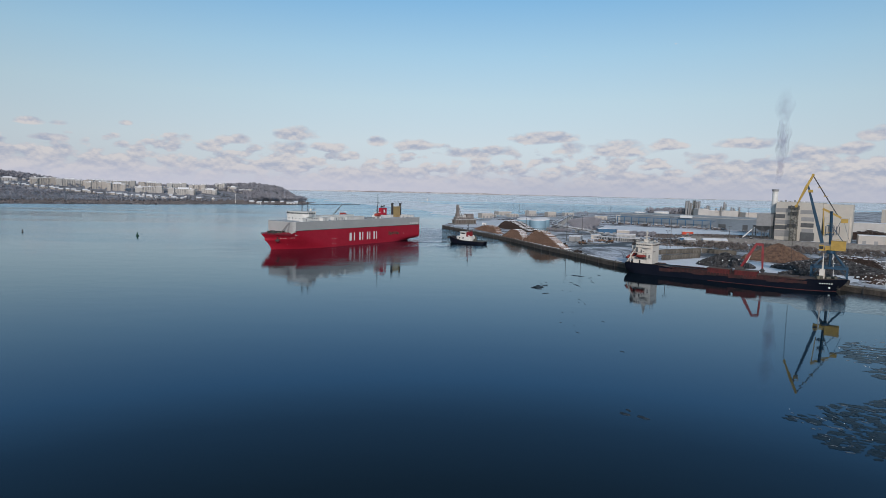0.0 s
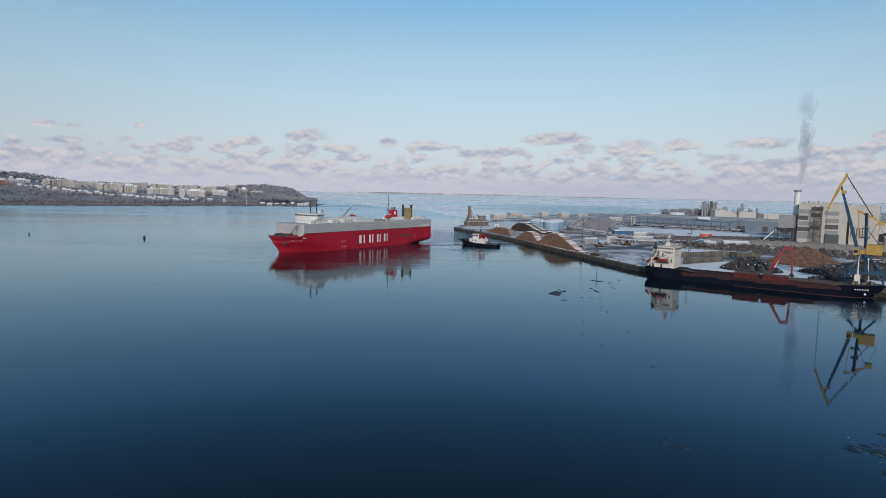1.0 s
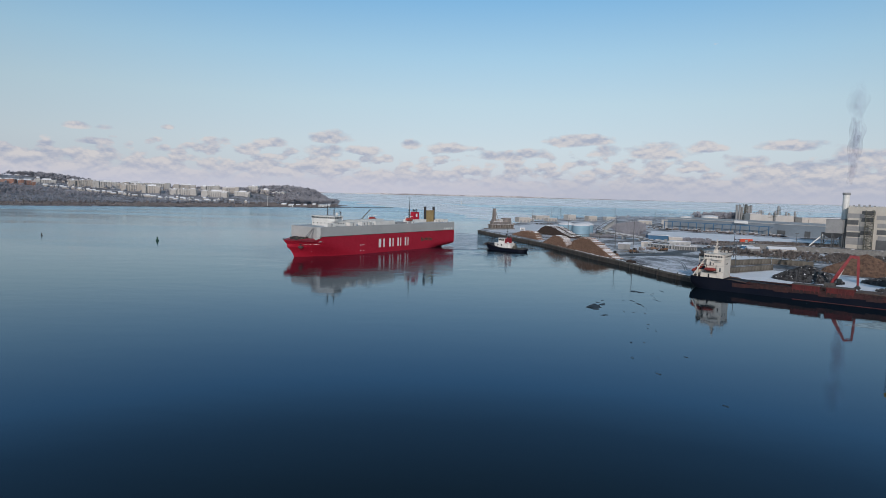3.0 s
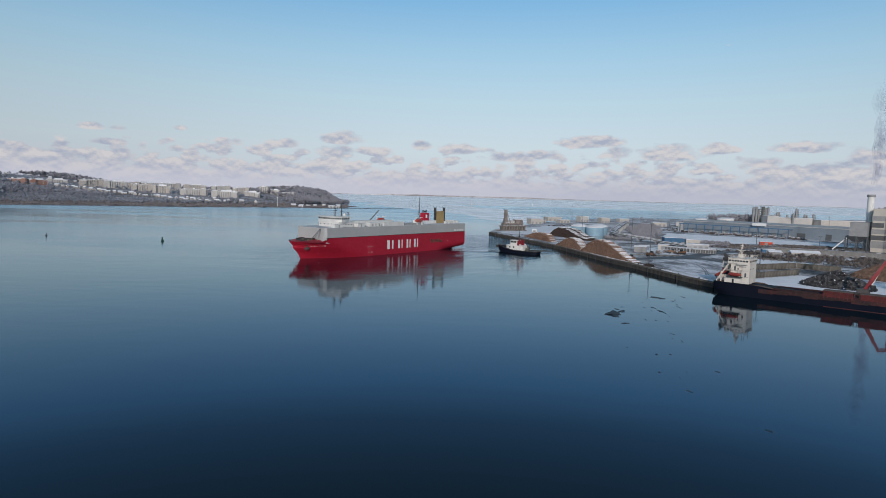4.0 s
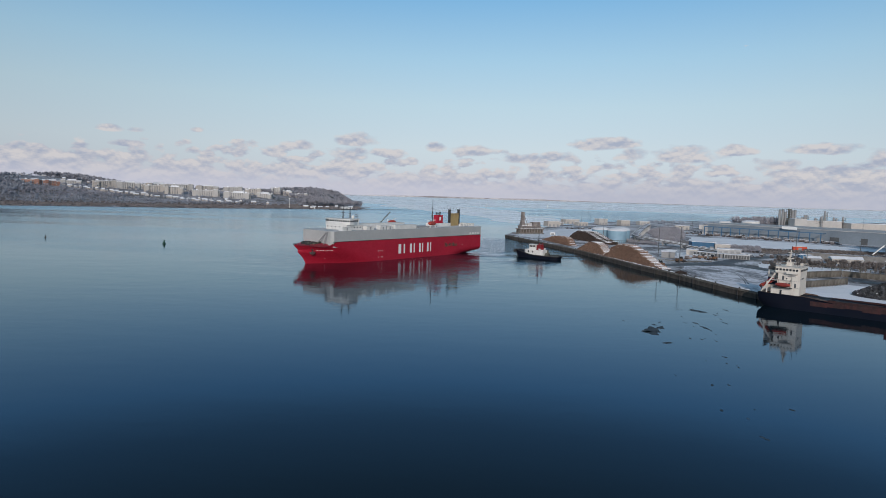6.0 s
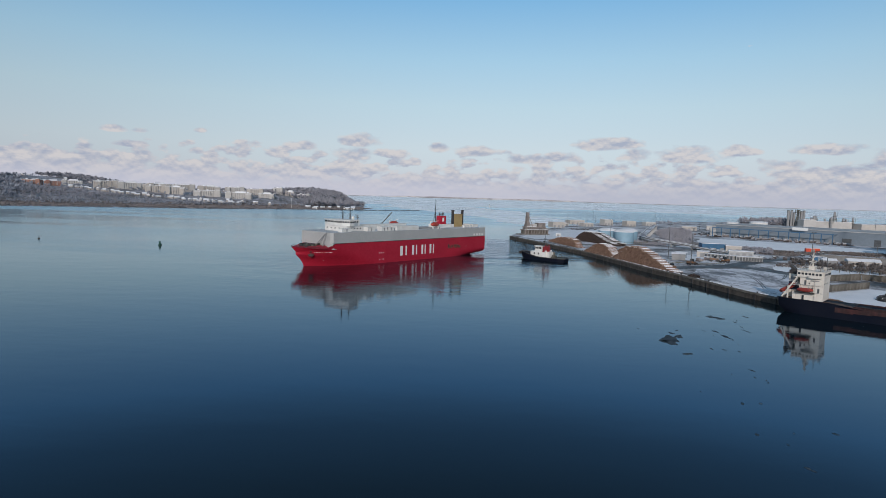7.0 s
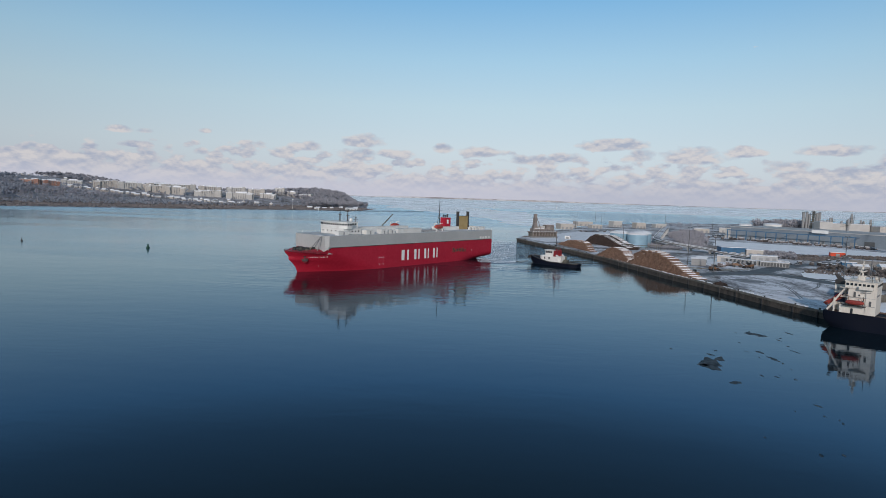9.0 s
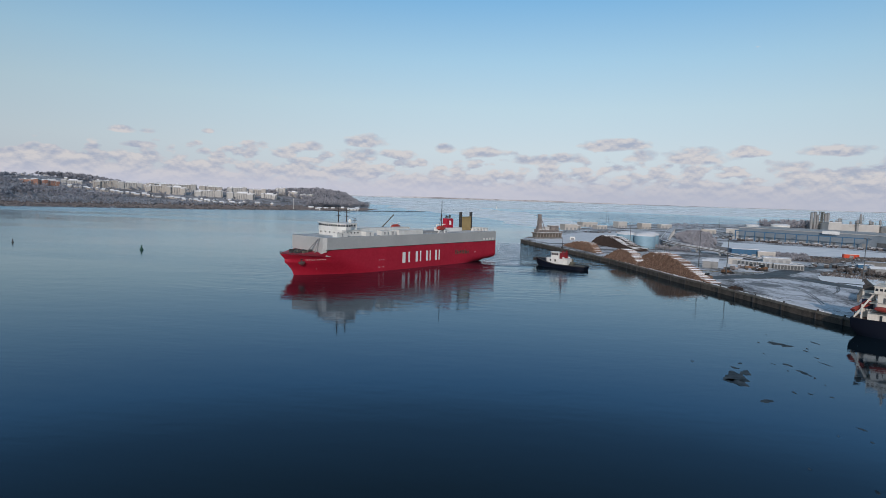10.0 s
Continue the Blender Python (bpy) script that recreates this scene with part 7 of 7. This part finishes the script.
# timber by the far hall and the waste corner of the quay
log_stack("dark_log_stack", "long dark stack of logs behind the concrete wall", (440, 622), (560, 566), (0.4, 0.9), lambda x: 9.0 + 1.2 * math.sin(x * 0.2), depth=5, rows=1, r=0.5, mat="log_dark", seed=9)
log_stack("dark_log_stack", "dark stack of logs behind the crane", (262, 364), (284, 344), (0.67, 0.74), lambda x: 6.0 * (1 - smooth01(18, 30, x)), depth=5, rows=2, mat="log_dark", seed=10)
heap("rubble_heap", "low snowy rubble heap at the quay corner", 247, 303, -40, 14, 6, 3.0, "log_dark", "scrap", seed=12, n=220, size=(1.4, 0.25), snow=0.2)
heap("timber_heap", "loose heap of planks at the quay corner", 238, 290, -40, 9, 4, 2.2, "log_dark", seed=13, n=200, snow=0.3, size=(4.0, 0.18))
heap("rubble_heap", "small dark heap of salt and grit in the yard", 119, 428, -60, 4, 2.5, 1.8, "log_dark", "scrap", seed=14, n=60, size=(0.8, 0.2))


# ---- tracks, snow ridges and clutter in the yards ----
r = random.Random(91)
for k, line in enumerate((((124, 452), (140, 446), (160, 424), (170, 404), (186, 396)), ((127, 446), (146, 436), (158, 414), (160, 392), (150, 376)), ((126, 430), (136, 416), (150, 414), (168, 430), (180, 452)),
                          ((131, 408), (140, 398), (156, 402), (170, 416), (196, 428)), ((122, 462), (142, 464), (166, 456), (184, 436), (206, 414)), ((150, 470), (156, 446), (150, 420), (140, 392)))):
    for side in (-1.1, 1.1):
        strip("tyre_track", "dark tyre track pressed into trampled snow", [(x + side * 0.8, y + side * 0.6) for x, y in line], 0.7, "road_snow", 0.055 + 0.004 * k + 0.002 * (side > 0), "track", k)
field("slush_patch", "dark patch of gravel showing through the snow", [(132, 452), (140, 458), (150, 452), (148, 442), (138, 440)], "road_snow", 0.12, 62, 4.0)
field("bare_ground", "brown bare ground along the road to the factory", [(206, 690), (226, 650), (246, 640), (236, 690), (222, 740)], "weathered", 0.045, 63, 5.0)
field("bare_ground", "brown bare ground between sheds and factory", [(228, 600), (262, 640), (290, 632), (276, 606), (250, 586)], "weathered", 0.05, 64, 5.0)
scrub("scrub", "dry grass along the quay road and the sheds", scatter([(206, 690), (226, 650), (246, 640), (300, 632), (276, 606), (250, 586), (228, 600), (214, 640)], 380, 71), "scrub_brown", 1.1, 6, 2.4, wide=0.3)
scrub("scrub", "dry grass along the cargo quay road", scatter([(196, 500), (214, 524), (250, 500), (240, 484), (214, 492)], 160, 72), "scrub_brown", 1.0, 6, 2.4, wide=0.3)
g = Geo()
for a, b in zip(quay_line[2:9], quay_line[3:10]):
    d = (b - a).normalized()
    n = int((b - a).length / 3.2)
    for i in range(n):
        if r.random() < 0.7:
            p = a.lerp(b, (i + 0.5) / n) + Vector((1.5 + r.uniform(-0.3, 0.5), 0.5, 0))
            g.box((p.x, p.y, QZ), (r.uniform(1.6, 3.6), r.uniform(0.5, 1.1), r.uniform(0.2, 0.5)), math.atan2(d.y, d.x) + r.gauss(0, 0.1), 0.6)
tagged(part("snow_ridge", g, "roof_snow"), "low ridge of ploughed snow along the quay edge", "snow", kind="stuff")
for (x0, y0, dx, dy, n) in ((150, 515, 3.0, 3.6, 6), (226, 556, 4, -1, 6), (236, 548, 5, -4, 5), (166, 528, 4, 3, 5), (275, 538, 6, -3, 7), (205, 630, 6, 5, 6), (252, 628, 5, -1, 5), (330, 566, 8, -5, 8), (110, 740, 9, 9, 7), (128, 900, 8, 3, 6), (255, 900, 5, -9, 8), (330, 930, 6, -3, 8)):
    for i in range(n):
        ob = copy_thing(pallet, pose(x0 + dx * i + r.uniform(-2, 2), y0 + dy * i + r.uniform(-2, 2), QZ, 0, 0, r.uniform(0, 180)))
        ob.scale = (r.uniform(0.5, 1.5), r.uniform(0.5, 1.2), r.uniform(0.5, 1.3))
for i in range(9):
    copy_thing(unit, pose(188 + 1.75 * i, 535.5 - 0.6 * i, QZ, 0, 0, -20))
for (x, y, rz) in ((214, 552, 20), (219, 551, 25), (233, 540, 80), (262, 590, 30), (268, 588, 35), (243, 606, 100), (181, 548, -40)):
    copy_thing(first, pose(x, y, QZ, 0, 0, rz))


# ---- across the water: houses, woods, reeds ----
def apartment_block(x, y, length, storeys, mat, seed, drop=0.0):
    h = storeys * 2.9 + 1.2
    z = min(shore_z(x - 20, y), shore_z(x + 20, y), shore_z(x, y - 6)) - 0.8 - drop
    ang = math.degrees(math.atan2(-x, y)) + (seed * 37 % 41) - 20
    b = thing("apartment_block", "long pale apartment block with a snow-covered roof" if mat != "brick_wall" else "long orange brick apartment block with a snow-covered roof", "apartment building", pose(x, y, z, 0, 0, ang), "housing on the far shore")
    part("wall", Geo().box((0, 0, 0), (length, 12, h)), mat, b)
    part("roof", Geo().box((0, 0, h), (length + 1, 13, 0.9)), "roof_snow", b, "flat roof under snow")
    # stepped wings and a set-back top storey
    for k, side in enumerate((-1, 1)):
        wing = part("wing", Geo().box((side * length * 0.36, -2.2 - (seed + k) % 3, 0), (length * 0.2, 12, h + (1.6 if (seed + k) % 2 else -2.6))), mat, b)
        part("wing_roof", Geo().box((side * length * 0.36, -2.2 - (seed + k) % 3, h + (1.6 if (seed + k) % 2 else -2.6)), (length * 0.2 + 0.8, 12.8, 0.9)), "roof_snow", wing)
    if seed % 2:
        part("top_storey", Geo().box((length * 0.06, 1.5, h + 0.9), (length * 0.4, 8, 2.6)).box((length * 0.06, 1.5, h + 3.5), (length * 0.41, 8.6, 0.7)), "roof_snow", b)
    n = max(int(length / 5.2), 2)
    win = shared(Geo().box((0, 0, 0), (2.3, 0.3, 1.4)), "window", "window_dark")
    bal = shared(Geo().box((0, -0.8, 0), (3.6, 1.6, 1.1)), "balcony", "pale_wall")
    for s in range(storeys):
        for i in range(n):
            px = -length / 2 + length * (i + 0.5) / n
            piece("window", win, b, pose(px, -6.05, 1.6 + 2.9 * s))
            if i % 3 == 1 and s:
                piece("balcony", bal, b, pose(px, -6.05, 0.7 + 2.9 * s))
    for k in range(max(int(length / 22), 1)):
        part("stair_head", Geo().box((-length / 2 + 11 + 22 * k, 0, h + 0.9), (4, 4, 2.2)), "roof_snow", b)
    return b


for k, (x, y, L, st, mt) in enumerate(((-1080, 1540, 44, 4, "brick_wall"), (-1030, 1543, 34, 4, "brick_wall"), (-955, 1640, 58, 6, "cream"), (-892, 1640, 56, 6, "pale_wall"), (-812, 1620, 50, 6, "cream"), (-762, 1620, 46, 6, "cream"),
                                       (-682, 1630, 66, 5, "pale_wall"), (-600, 1630, 66, 5, "pale_wall"), (-543, 1770, 26, 6, "pale_wall"), (-510, 1770, 26, 5, "cream"), (-472, 1775, 38, 5, "pale_wall"),
                                       (-860, 1725, 60, 6, "cream"), (-790, 1722, 60, 6, "pale_wall"), (-722, 1730, 58, 5, "cream"), (-652, 1735, 50, 5, "pale_wall"), (-1080, 1690, 50, 5, "pale_wall"), (-590, 1720, 44, 5, "cream"), (-1010, 1760, 60, 5, "cream"), (-930, 1760, 60, 5, "cream"), (-545, 1680, 40, 4, "pale_wall"))):
    apartment_block(x, y, L, st, mt, k)

house = thing("house", "small house with a snowy ridge roof", "house", pose(-900, 1540, shore_z(-900, 1540) - 0.6, 0, 0, 30), "small houses on the far shore")
part("wall", Geo().box((0, 0, 0), (10, 8, 4.6)), "cream", house)
part("roof", Geo().add([(-5.4, -4.6, 4.5), (5.4, -4.6, 4.5), (5.4, 4.6, 4.5), (-5.4, 4.6, 4.5), (-5.4, 0, 8.0), (5.4, 0, 8.0)], [(0, 1, 5, 4), (2, 3, 4, 5), (0, 4, 3), (1, 2, 5), (3, 2, 1, 0)]), "roof_snow", house)
part("door", Geo().box((-1, -4.05, 0), (1.2, 0.2, 2.1)), "panel_dark", house)
for dx in (-3.4, 2.6):
    part("window", Geo().box((dx, -4.05, 1.4), (1.4, 0.2, 1.4)), "window_dark", house)
r = random.Random(21)
spots = [(-985 + 13 * i, 1545 + r.uniform(-6, 6)) for i in range(18)] + [(-745 + 12 * i, 1540 + r.uniform(-8, 8)) for i in range(16)]
spots += [(-520 + 17 * i, 1525 + 5 * i + r.uniform(-12, 12)) for i in range(7, 14)] + [(-700 + 32 * i, 1540 + 8 * i + r.uniform(-12, 12)) for i in range(7)]
spots += [(r.uniform(-1320, -560), r.uniform(1780, 1980)) for i in range(46)] + [(r.uniform(-1240, -980), r.uniform(1560, 1660)) for i in range(10)]
for (x, y) in spots:
    ob = copy_thing(house, pose(x, y, shore_z(x, y) - 0.7, 0, 0, math.degrees(math.atan2(-x, y)) + r.choice((0, 0, 90)) + r.uniform(-12, 12)))
    ob.scale = (r.uniform(0.7, 1.2), r.uniform(0.7, 1.1), r.uniform(0.6, 1.05))


def spread(poly, n, seed, lo, hi):
    return [(x, y, shore_z(x, y), k) for x, y, _, k in scatter(poly, n, seed, 0, lo, hi) if y - lerp_table(SHORE, x) > 150]


# the haze over these woods is painted into their twig colours
wood("woodland", "bare woodland on the headland, paled as by haze", spread([(-470, 1690), (-420, 1600), (-370, 1540), (-310, 1560), (-262, 1620), (-250, 1670), (-330, 1760), (-450, 1800)], 420, 31, 10, 17), "twig_hazed", 1.7, 1)
wood("woodland", "bare woodland on the back of the headland, paled as by haze", spread([(-560, 1760), (-480, 1720), (-350, 1740), (-345, 1850), (-390, 2060), (-480, 2300), (-600, 2300), (-640, 2000)], 620, 41, 8, 14), "twig_hazed", 2.0, 11)
wood("woodland", "woodland on the ridge above the housing, paled as by haze", spread([(-1300, 1850), (-1180, 1820), (-1010, 1820), (-960, 1900), (-1100, 2000), (-1320, 2000)], 420, 32, 10, 15), "twig_hazed", 1.8, 2)
wood("woodland", "frosted trees between the housing blocks, blued as by haze", spread([(-1300, 1500), (-1000, 1420), (-800, 1420), (-560, 1520), (-400, 1580), (-450, 1700), (-800, 1720), (-1300, 1780)], 420, 33, 4, 8), "twig", 2.4, 3)
wood("woodland", "frosted trees along the left bank, blued as by haze", spread([(-1700, 1000), (-1250, 980), (-1050, 1150), (-960, 1330), (-1050, 1560), (-1300, 1650), (-1700, 1500)], 950, 34, 8, 14), "twig", 2.6, 4)
wood("woodland", "tall bare trees in front of the brick blocks", spread([(-1180, 1330), (-980, 1360), (-870, 1400), (-800, 1450), (-830, 1500), (-930, 1500), (-1100, 1480), (-1200, 1450)], 330, 37, 6, 10), "twig_hazed", 2.0, 7, 70)
wood("woodland", "trees along the skyline", spread([(-1080, 1830), (-960, 1800), (-700, 1790), (-540, 1740), (-420, 1760), (-420, 1880), (-700, 2000), (-1080, 2000)], 620, 35, 6, 11), "twig_hazed", 1.8, 5)
wood("woodland", "low frosted bushes above the reeds, blued as by haze", spread([(-1000, 1250), (-820, 1280), (-660, 1370), (-450, 1510), (-340, 1560), (-420, 1600), (-700, 1500), (-1000, 1420)], 900, 36, 2.5, 5.5), "twig", 2.8, 6)

g_places = []
rr = random.Random(44)
for i in range(5200):
    x = -1500 + 1220 * rr.random() ** 0.8
    w = rr.uniform(3, 210)
    y = lerp_table(SHORE, x) + w
    g_places.append((x, y, shore_z(x, y), rr.uniform(0.7, 1.3)))
scrub("reed_belt", "brown belt of dead reeds along the shoreline", g_places, "reed_blade", 2.2, 7, 6.5, "reeds", wide=1.1)

# mole and beacon in front of the headland
g = Geo()
line = [(-335, 1500), (-285, 1530), (-235, 1580), (-190, 1640), (-140, 1690)]
for a, b in zip(line, line[1:]):
    m = ((a[0] + b[0]) / 2, (a[1] + b[1]) / 2)
    g.box((m[0], m[1], -1.0), (math.hypot(b[0] - a[0], b[1] - a[1]) + 3, 7, 2.0), math.atan2(b[1] - a[1], b[0] - a[0]), 0.8)
tagged(part("mole", g, "quay"), "low dark stone mole reaching into the bay", "mole", kind="structure")
bc = thing("beacon", "slim white lattice beacon on the shore", "beacon", pose(-418, 1475, shore_z(-418, 1475)))
part("mast", Geo().tube((0, 0, 0), (0, 0, 22), 0.6, 0.3), "white", bc)
part("top", Geo().box((0, 0, 22), (2.4, 2.4, 1.6)), "white", bc)
clad_house("boathouse", "low white boathouse behind the mole", -300, 1548, 30, 26, 9, 4.0, "white", pitch=2.0, z=1.2, doors=3)
clad_house("boathouse", "small white hut on the shore", -372, 1508, 30, 10, 7, 4.0, "white", pitch=1.5, z=1.0, doors=1)
for (x, y, h) in ((60, 2350, 14), (330, 2700, 12)):
    b = thing("light_beacon", "small white light beacon standing in the bay", "beacon", pose(x, y, -0.5), "bay beacons")
    part("tower", Geo().tube((0, 0, 0), (0, 0, h * 0.85), 1.8, 1.1, n=10), "white", b)
    part("lantern", Geo().tube((0, 0, h * 0.85), (0, 0, h), 0.9, 0.7, n=8), "panel_dark", b)
r = random.Random(50)
dl = thing("fishing_stake", "thin dark stake standing in the bay", "stake", pose(-150, 1900, -1), "stakes in the bay")
part("pole", Geo().tube((0, 0, 0), (0, 0, 5), 0.35, 0.3, n=6), "gear", dl)
part("crossbar", Geo().beam((-1.2, 0, 4.4), (1.2, 0, 4.4), 0.3), "gear", dl)
for i in range(26):
    copy_thing(dl, pose(-150 + 9 * i, 1900 + 4 * i, -1))


# ---- ice on the water ----
def plate(cx, cy, size, stretch, turn, seed, thick=0.06):
    r = random.Random(seed)
    n = 11 if size < 0.7 else 30
    pts = []
    for i in range(n):
        a = 2 * math.pi * i / n + r.uniform(-0.2, 0.2) * 11 / n
        k = size * (r.uniform(0.55, 1.15) if n < 20 else 0.85 + 0.6 * noise.noise(Vector((math.cos(a) * 1.6 + seed, math.sin(a) * 1.6, seed * 0.37))) + r.uniform(-0.12, 0.12))
        x, y = k * stretch * math.cos(a), k * math.sin(a)
        pts.append((cx + x * math.cos(turn) - y * math.sin(turn), cy + x * math.sin(turn) + y * math.cos(turn)))
    return pts, thick


def floe(cx, cy, size, stretch, turn, seed):
    pts, t = plate(cx, cy, size, stretch, radians(turn), seed)
    f = part("ice_floe", Geo().prism(pts, -0.02, t * 0.4), "floe")
    return tagged(f, "small dark floating sheet of ice", "ice floe", "drifting ice floes")


for k, (x, y, s, st, tu) in enumerate(((61.0, 286, 3.0, 1.9, 62), (60.0, 281, 2.6, 1.4, 100), (65.5, 290, 1.2, 2.4, 75), (64.5, 295, 0.8, 1.8, 120), (90.0, 326.5, 2.4, 1.3, 100), (92.5, 324, 1.4, 1.6, 20),
                                       (81.5, 293, 0.9, 3.0, 98), (81, 300.5, 0.8, 2.6, 110), (92.5, 303, 0.35, 8, 105), (60.5, 267.5, 1.2, 1.6, 30), (44.5, 119.5, 0.9, 1.6, 130), (47.5, 117.5, 0.8, 1.8, 120), (46, 121.5, 0.5, 1.8, 100),
                                       (95, 318, 0.5, 3, 100), (70, 275, 0.4, 3, 90), (55, 300, 0.3, 3, 100), (104, 330, 0.6, 4, 100), (68, 300, 0.5, 2, 60))):
    floe(x, y, s, st, tu, 100 + k)
r = random.Random(77)
for k in range(30):
    u = r.random()
    floe(50 + 46 * u + r.gauss(0, 5), 190 + 160 * u + r.gauss(0, 14), r.uniform(0.15, 0.45), r.uniform(1.2, 3), r.uniform(60, 130), 300 + k)


def ice_field(label, poly, seed, count, size, base, sheet_mat=None, crumbs=0):
    if sheet_mat:
        field("skim_ice", label, poly, sheet_mat, -QZ + 0.012, seed, 9.0)
    g = Geo()
    rr = random.Random(seed)
    for i, (x, y, _, k) in enumerate(scatter(poly, count, seed, 0, 0.3, 1.5)):
        drift = noise.noise(Vector((x * 0.03, y * 0.03, seed)))
        if noise.noise(Vector((x * 0.05, y * 0.12, seed + 3.0))) < -0.12:
            continue
        pts, t = plate(x, y, size * k * 0.7, rr.uniform(1.0, 2.6), radians(-18) + 1.1 * drift + rr.gauss(0, 0.15), seed * 1000 + i, rr.uniform(0.015, 0.05))
        g.prism(pts, -0.02, t)
    tagged(part("brash_ice", g, base), label, "ice", kind="stuff")
    if crumbs:
        g = Geo()
        for i, (x, y, _, k) in enumerate(scatter(poly, crumbs * 6, seed + 90, 0, 0.3, 1.3)):
            drift = noise.noise(Vector((x * 0.03, y * 0.03, seed)))
            pts, t = plate(x, y, 0.12 * k, rr.uniform(2, 8), radians(-18) + 1.1 * drift + rr.gauss(0, 0.25), seed * 77 + i, 0.07)
            g.prism(pts, 0.0, t)
        tagged(part("ice_slivers", g, "frost_ice"), "thin frosted slivers between plates of dark ice", "ice", kind="stuff")
        g = Geo()
        for i, (x, y, _, k) in enumerate(scatter(poly, crumbs, seed + 50, 0, 0.5, 1.5)):
            g.box((x, y, 0.0), (0.19 * k, 0.17 * k, 0.11), rr.uniform(0, 3), 0.7)
        tagged(part("ice_crumbs", g, "snow"), "white crumbs of snowy ice lying on thin ice", "ice", kind="stuff")


ice_field("grey skim ice around the bow of the cargo ship", [(152, 262), (172, 276), (196, 274), (214, 276), (240, 244), (224, 222), (190, 222), (160, 238)], 5, 60, 1.0, "thin_ice", "thin_ice")
ice_field("field of broken thin dark ice", [(122, 160), (132, 178), (156, 190), (196, 192), (214, 160), (158, 120), (130, 130), (119, 145)], 6, 1300, 1.25, "drift_ice", crumbs=60)
ice_field("broken thin dark ice drifting on the basin", [(78, 122), (96, 126), (120, 132), (150, 112), (120, 70), (92, 86), (76, 104)], 7, 1300, 1.0, "drift_ice", crumbs=45)


# ---- smoke over the chimney ----
def smoke():
    m = bpy.data.materials.new("thin_smoke")
    m.use_nodes = True
    nt = m.node_tree
    nt.nodes.clear()
    out = nt.nodes.new("ShaderNodeOutputMaterial")
    mixn = nt.nodes.new("ShaderNodeMixShader")
    clear = nt.nodes.new("ShaderNodeBsdfTransparent")
    grey = node(nt, "ShaderNodeBsdfDiffuse", Color=(0.28, 0.29, 0.43, 1))
    tc = nt.nodes.new("ShaderNodeTexCoord")
    n = node(nt, "ShaderNodeTexNoise", Scale=0.075, Detail=5.0, Roughness=0.65)
    nt.links.new(tc.outputs["Object"], n.inputs["Vector"])
    h = nt.nodes.new("ShaderNodeSeparateXYZ")
    nt.links.new(tc.outputs["Object"], h.inputs[0])
    thin = math_node(nt, "MULTIPLY", span(nt, h.outputs[2], 56, 84), span(nt, h.outputs[2], 112, 160, 1.0, 0.0))
    nt.links.new(math_node(nt, "MULTIPLY", span(nt, n.outputs[0], 0.33, 0.66, 0.0, 0.16), thin), mixn.inputs[0])
    nt.links.new(clear.outputs[0], mixn.inputs[1])
    nt.links.new(grey.outputs[0], mixn.inputs[2])
    nt.links.new(mixn.outputs[0], out.inputs[0])
    M["smoke"] = m
    g = Geo()
    for size in (1.0, 0.68, 0.36):
        rings = []
        for k in range(50):
            u = k / 49
            cx = 373.5 + 5 * u + 3 * math.sin(u * 4.4) + 3 * noise.noise(Vector((u * 4, 3, 0)))
            rad = size * (3.0 + 7.0 * u) * (0.85 + 0.5 * noise.noise(Vector((u * 7, 3, size))))
            ring = []
            for q in range(16):
                a = q * math.pi / 8
                w = rad * (1 + 0.3 * noise.noise(Vector((math.cos(a) + size * 5, math.sin(a), u * 6))))
                ring.append((cx + w * math.cos(a), 612 + w * math.sin(a), 56 + 104 * u))
            rings.append(ring)
        g.rings(rings, caps=False)
    ob = part("smoke_plume", g, "smoke", smooth=True)
    return tagged(ob, "thin grey smoke rising over the chimney", "smoke", kind="stuff")


smoke()
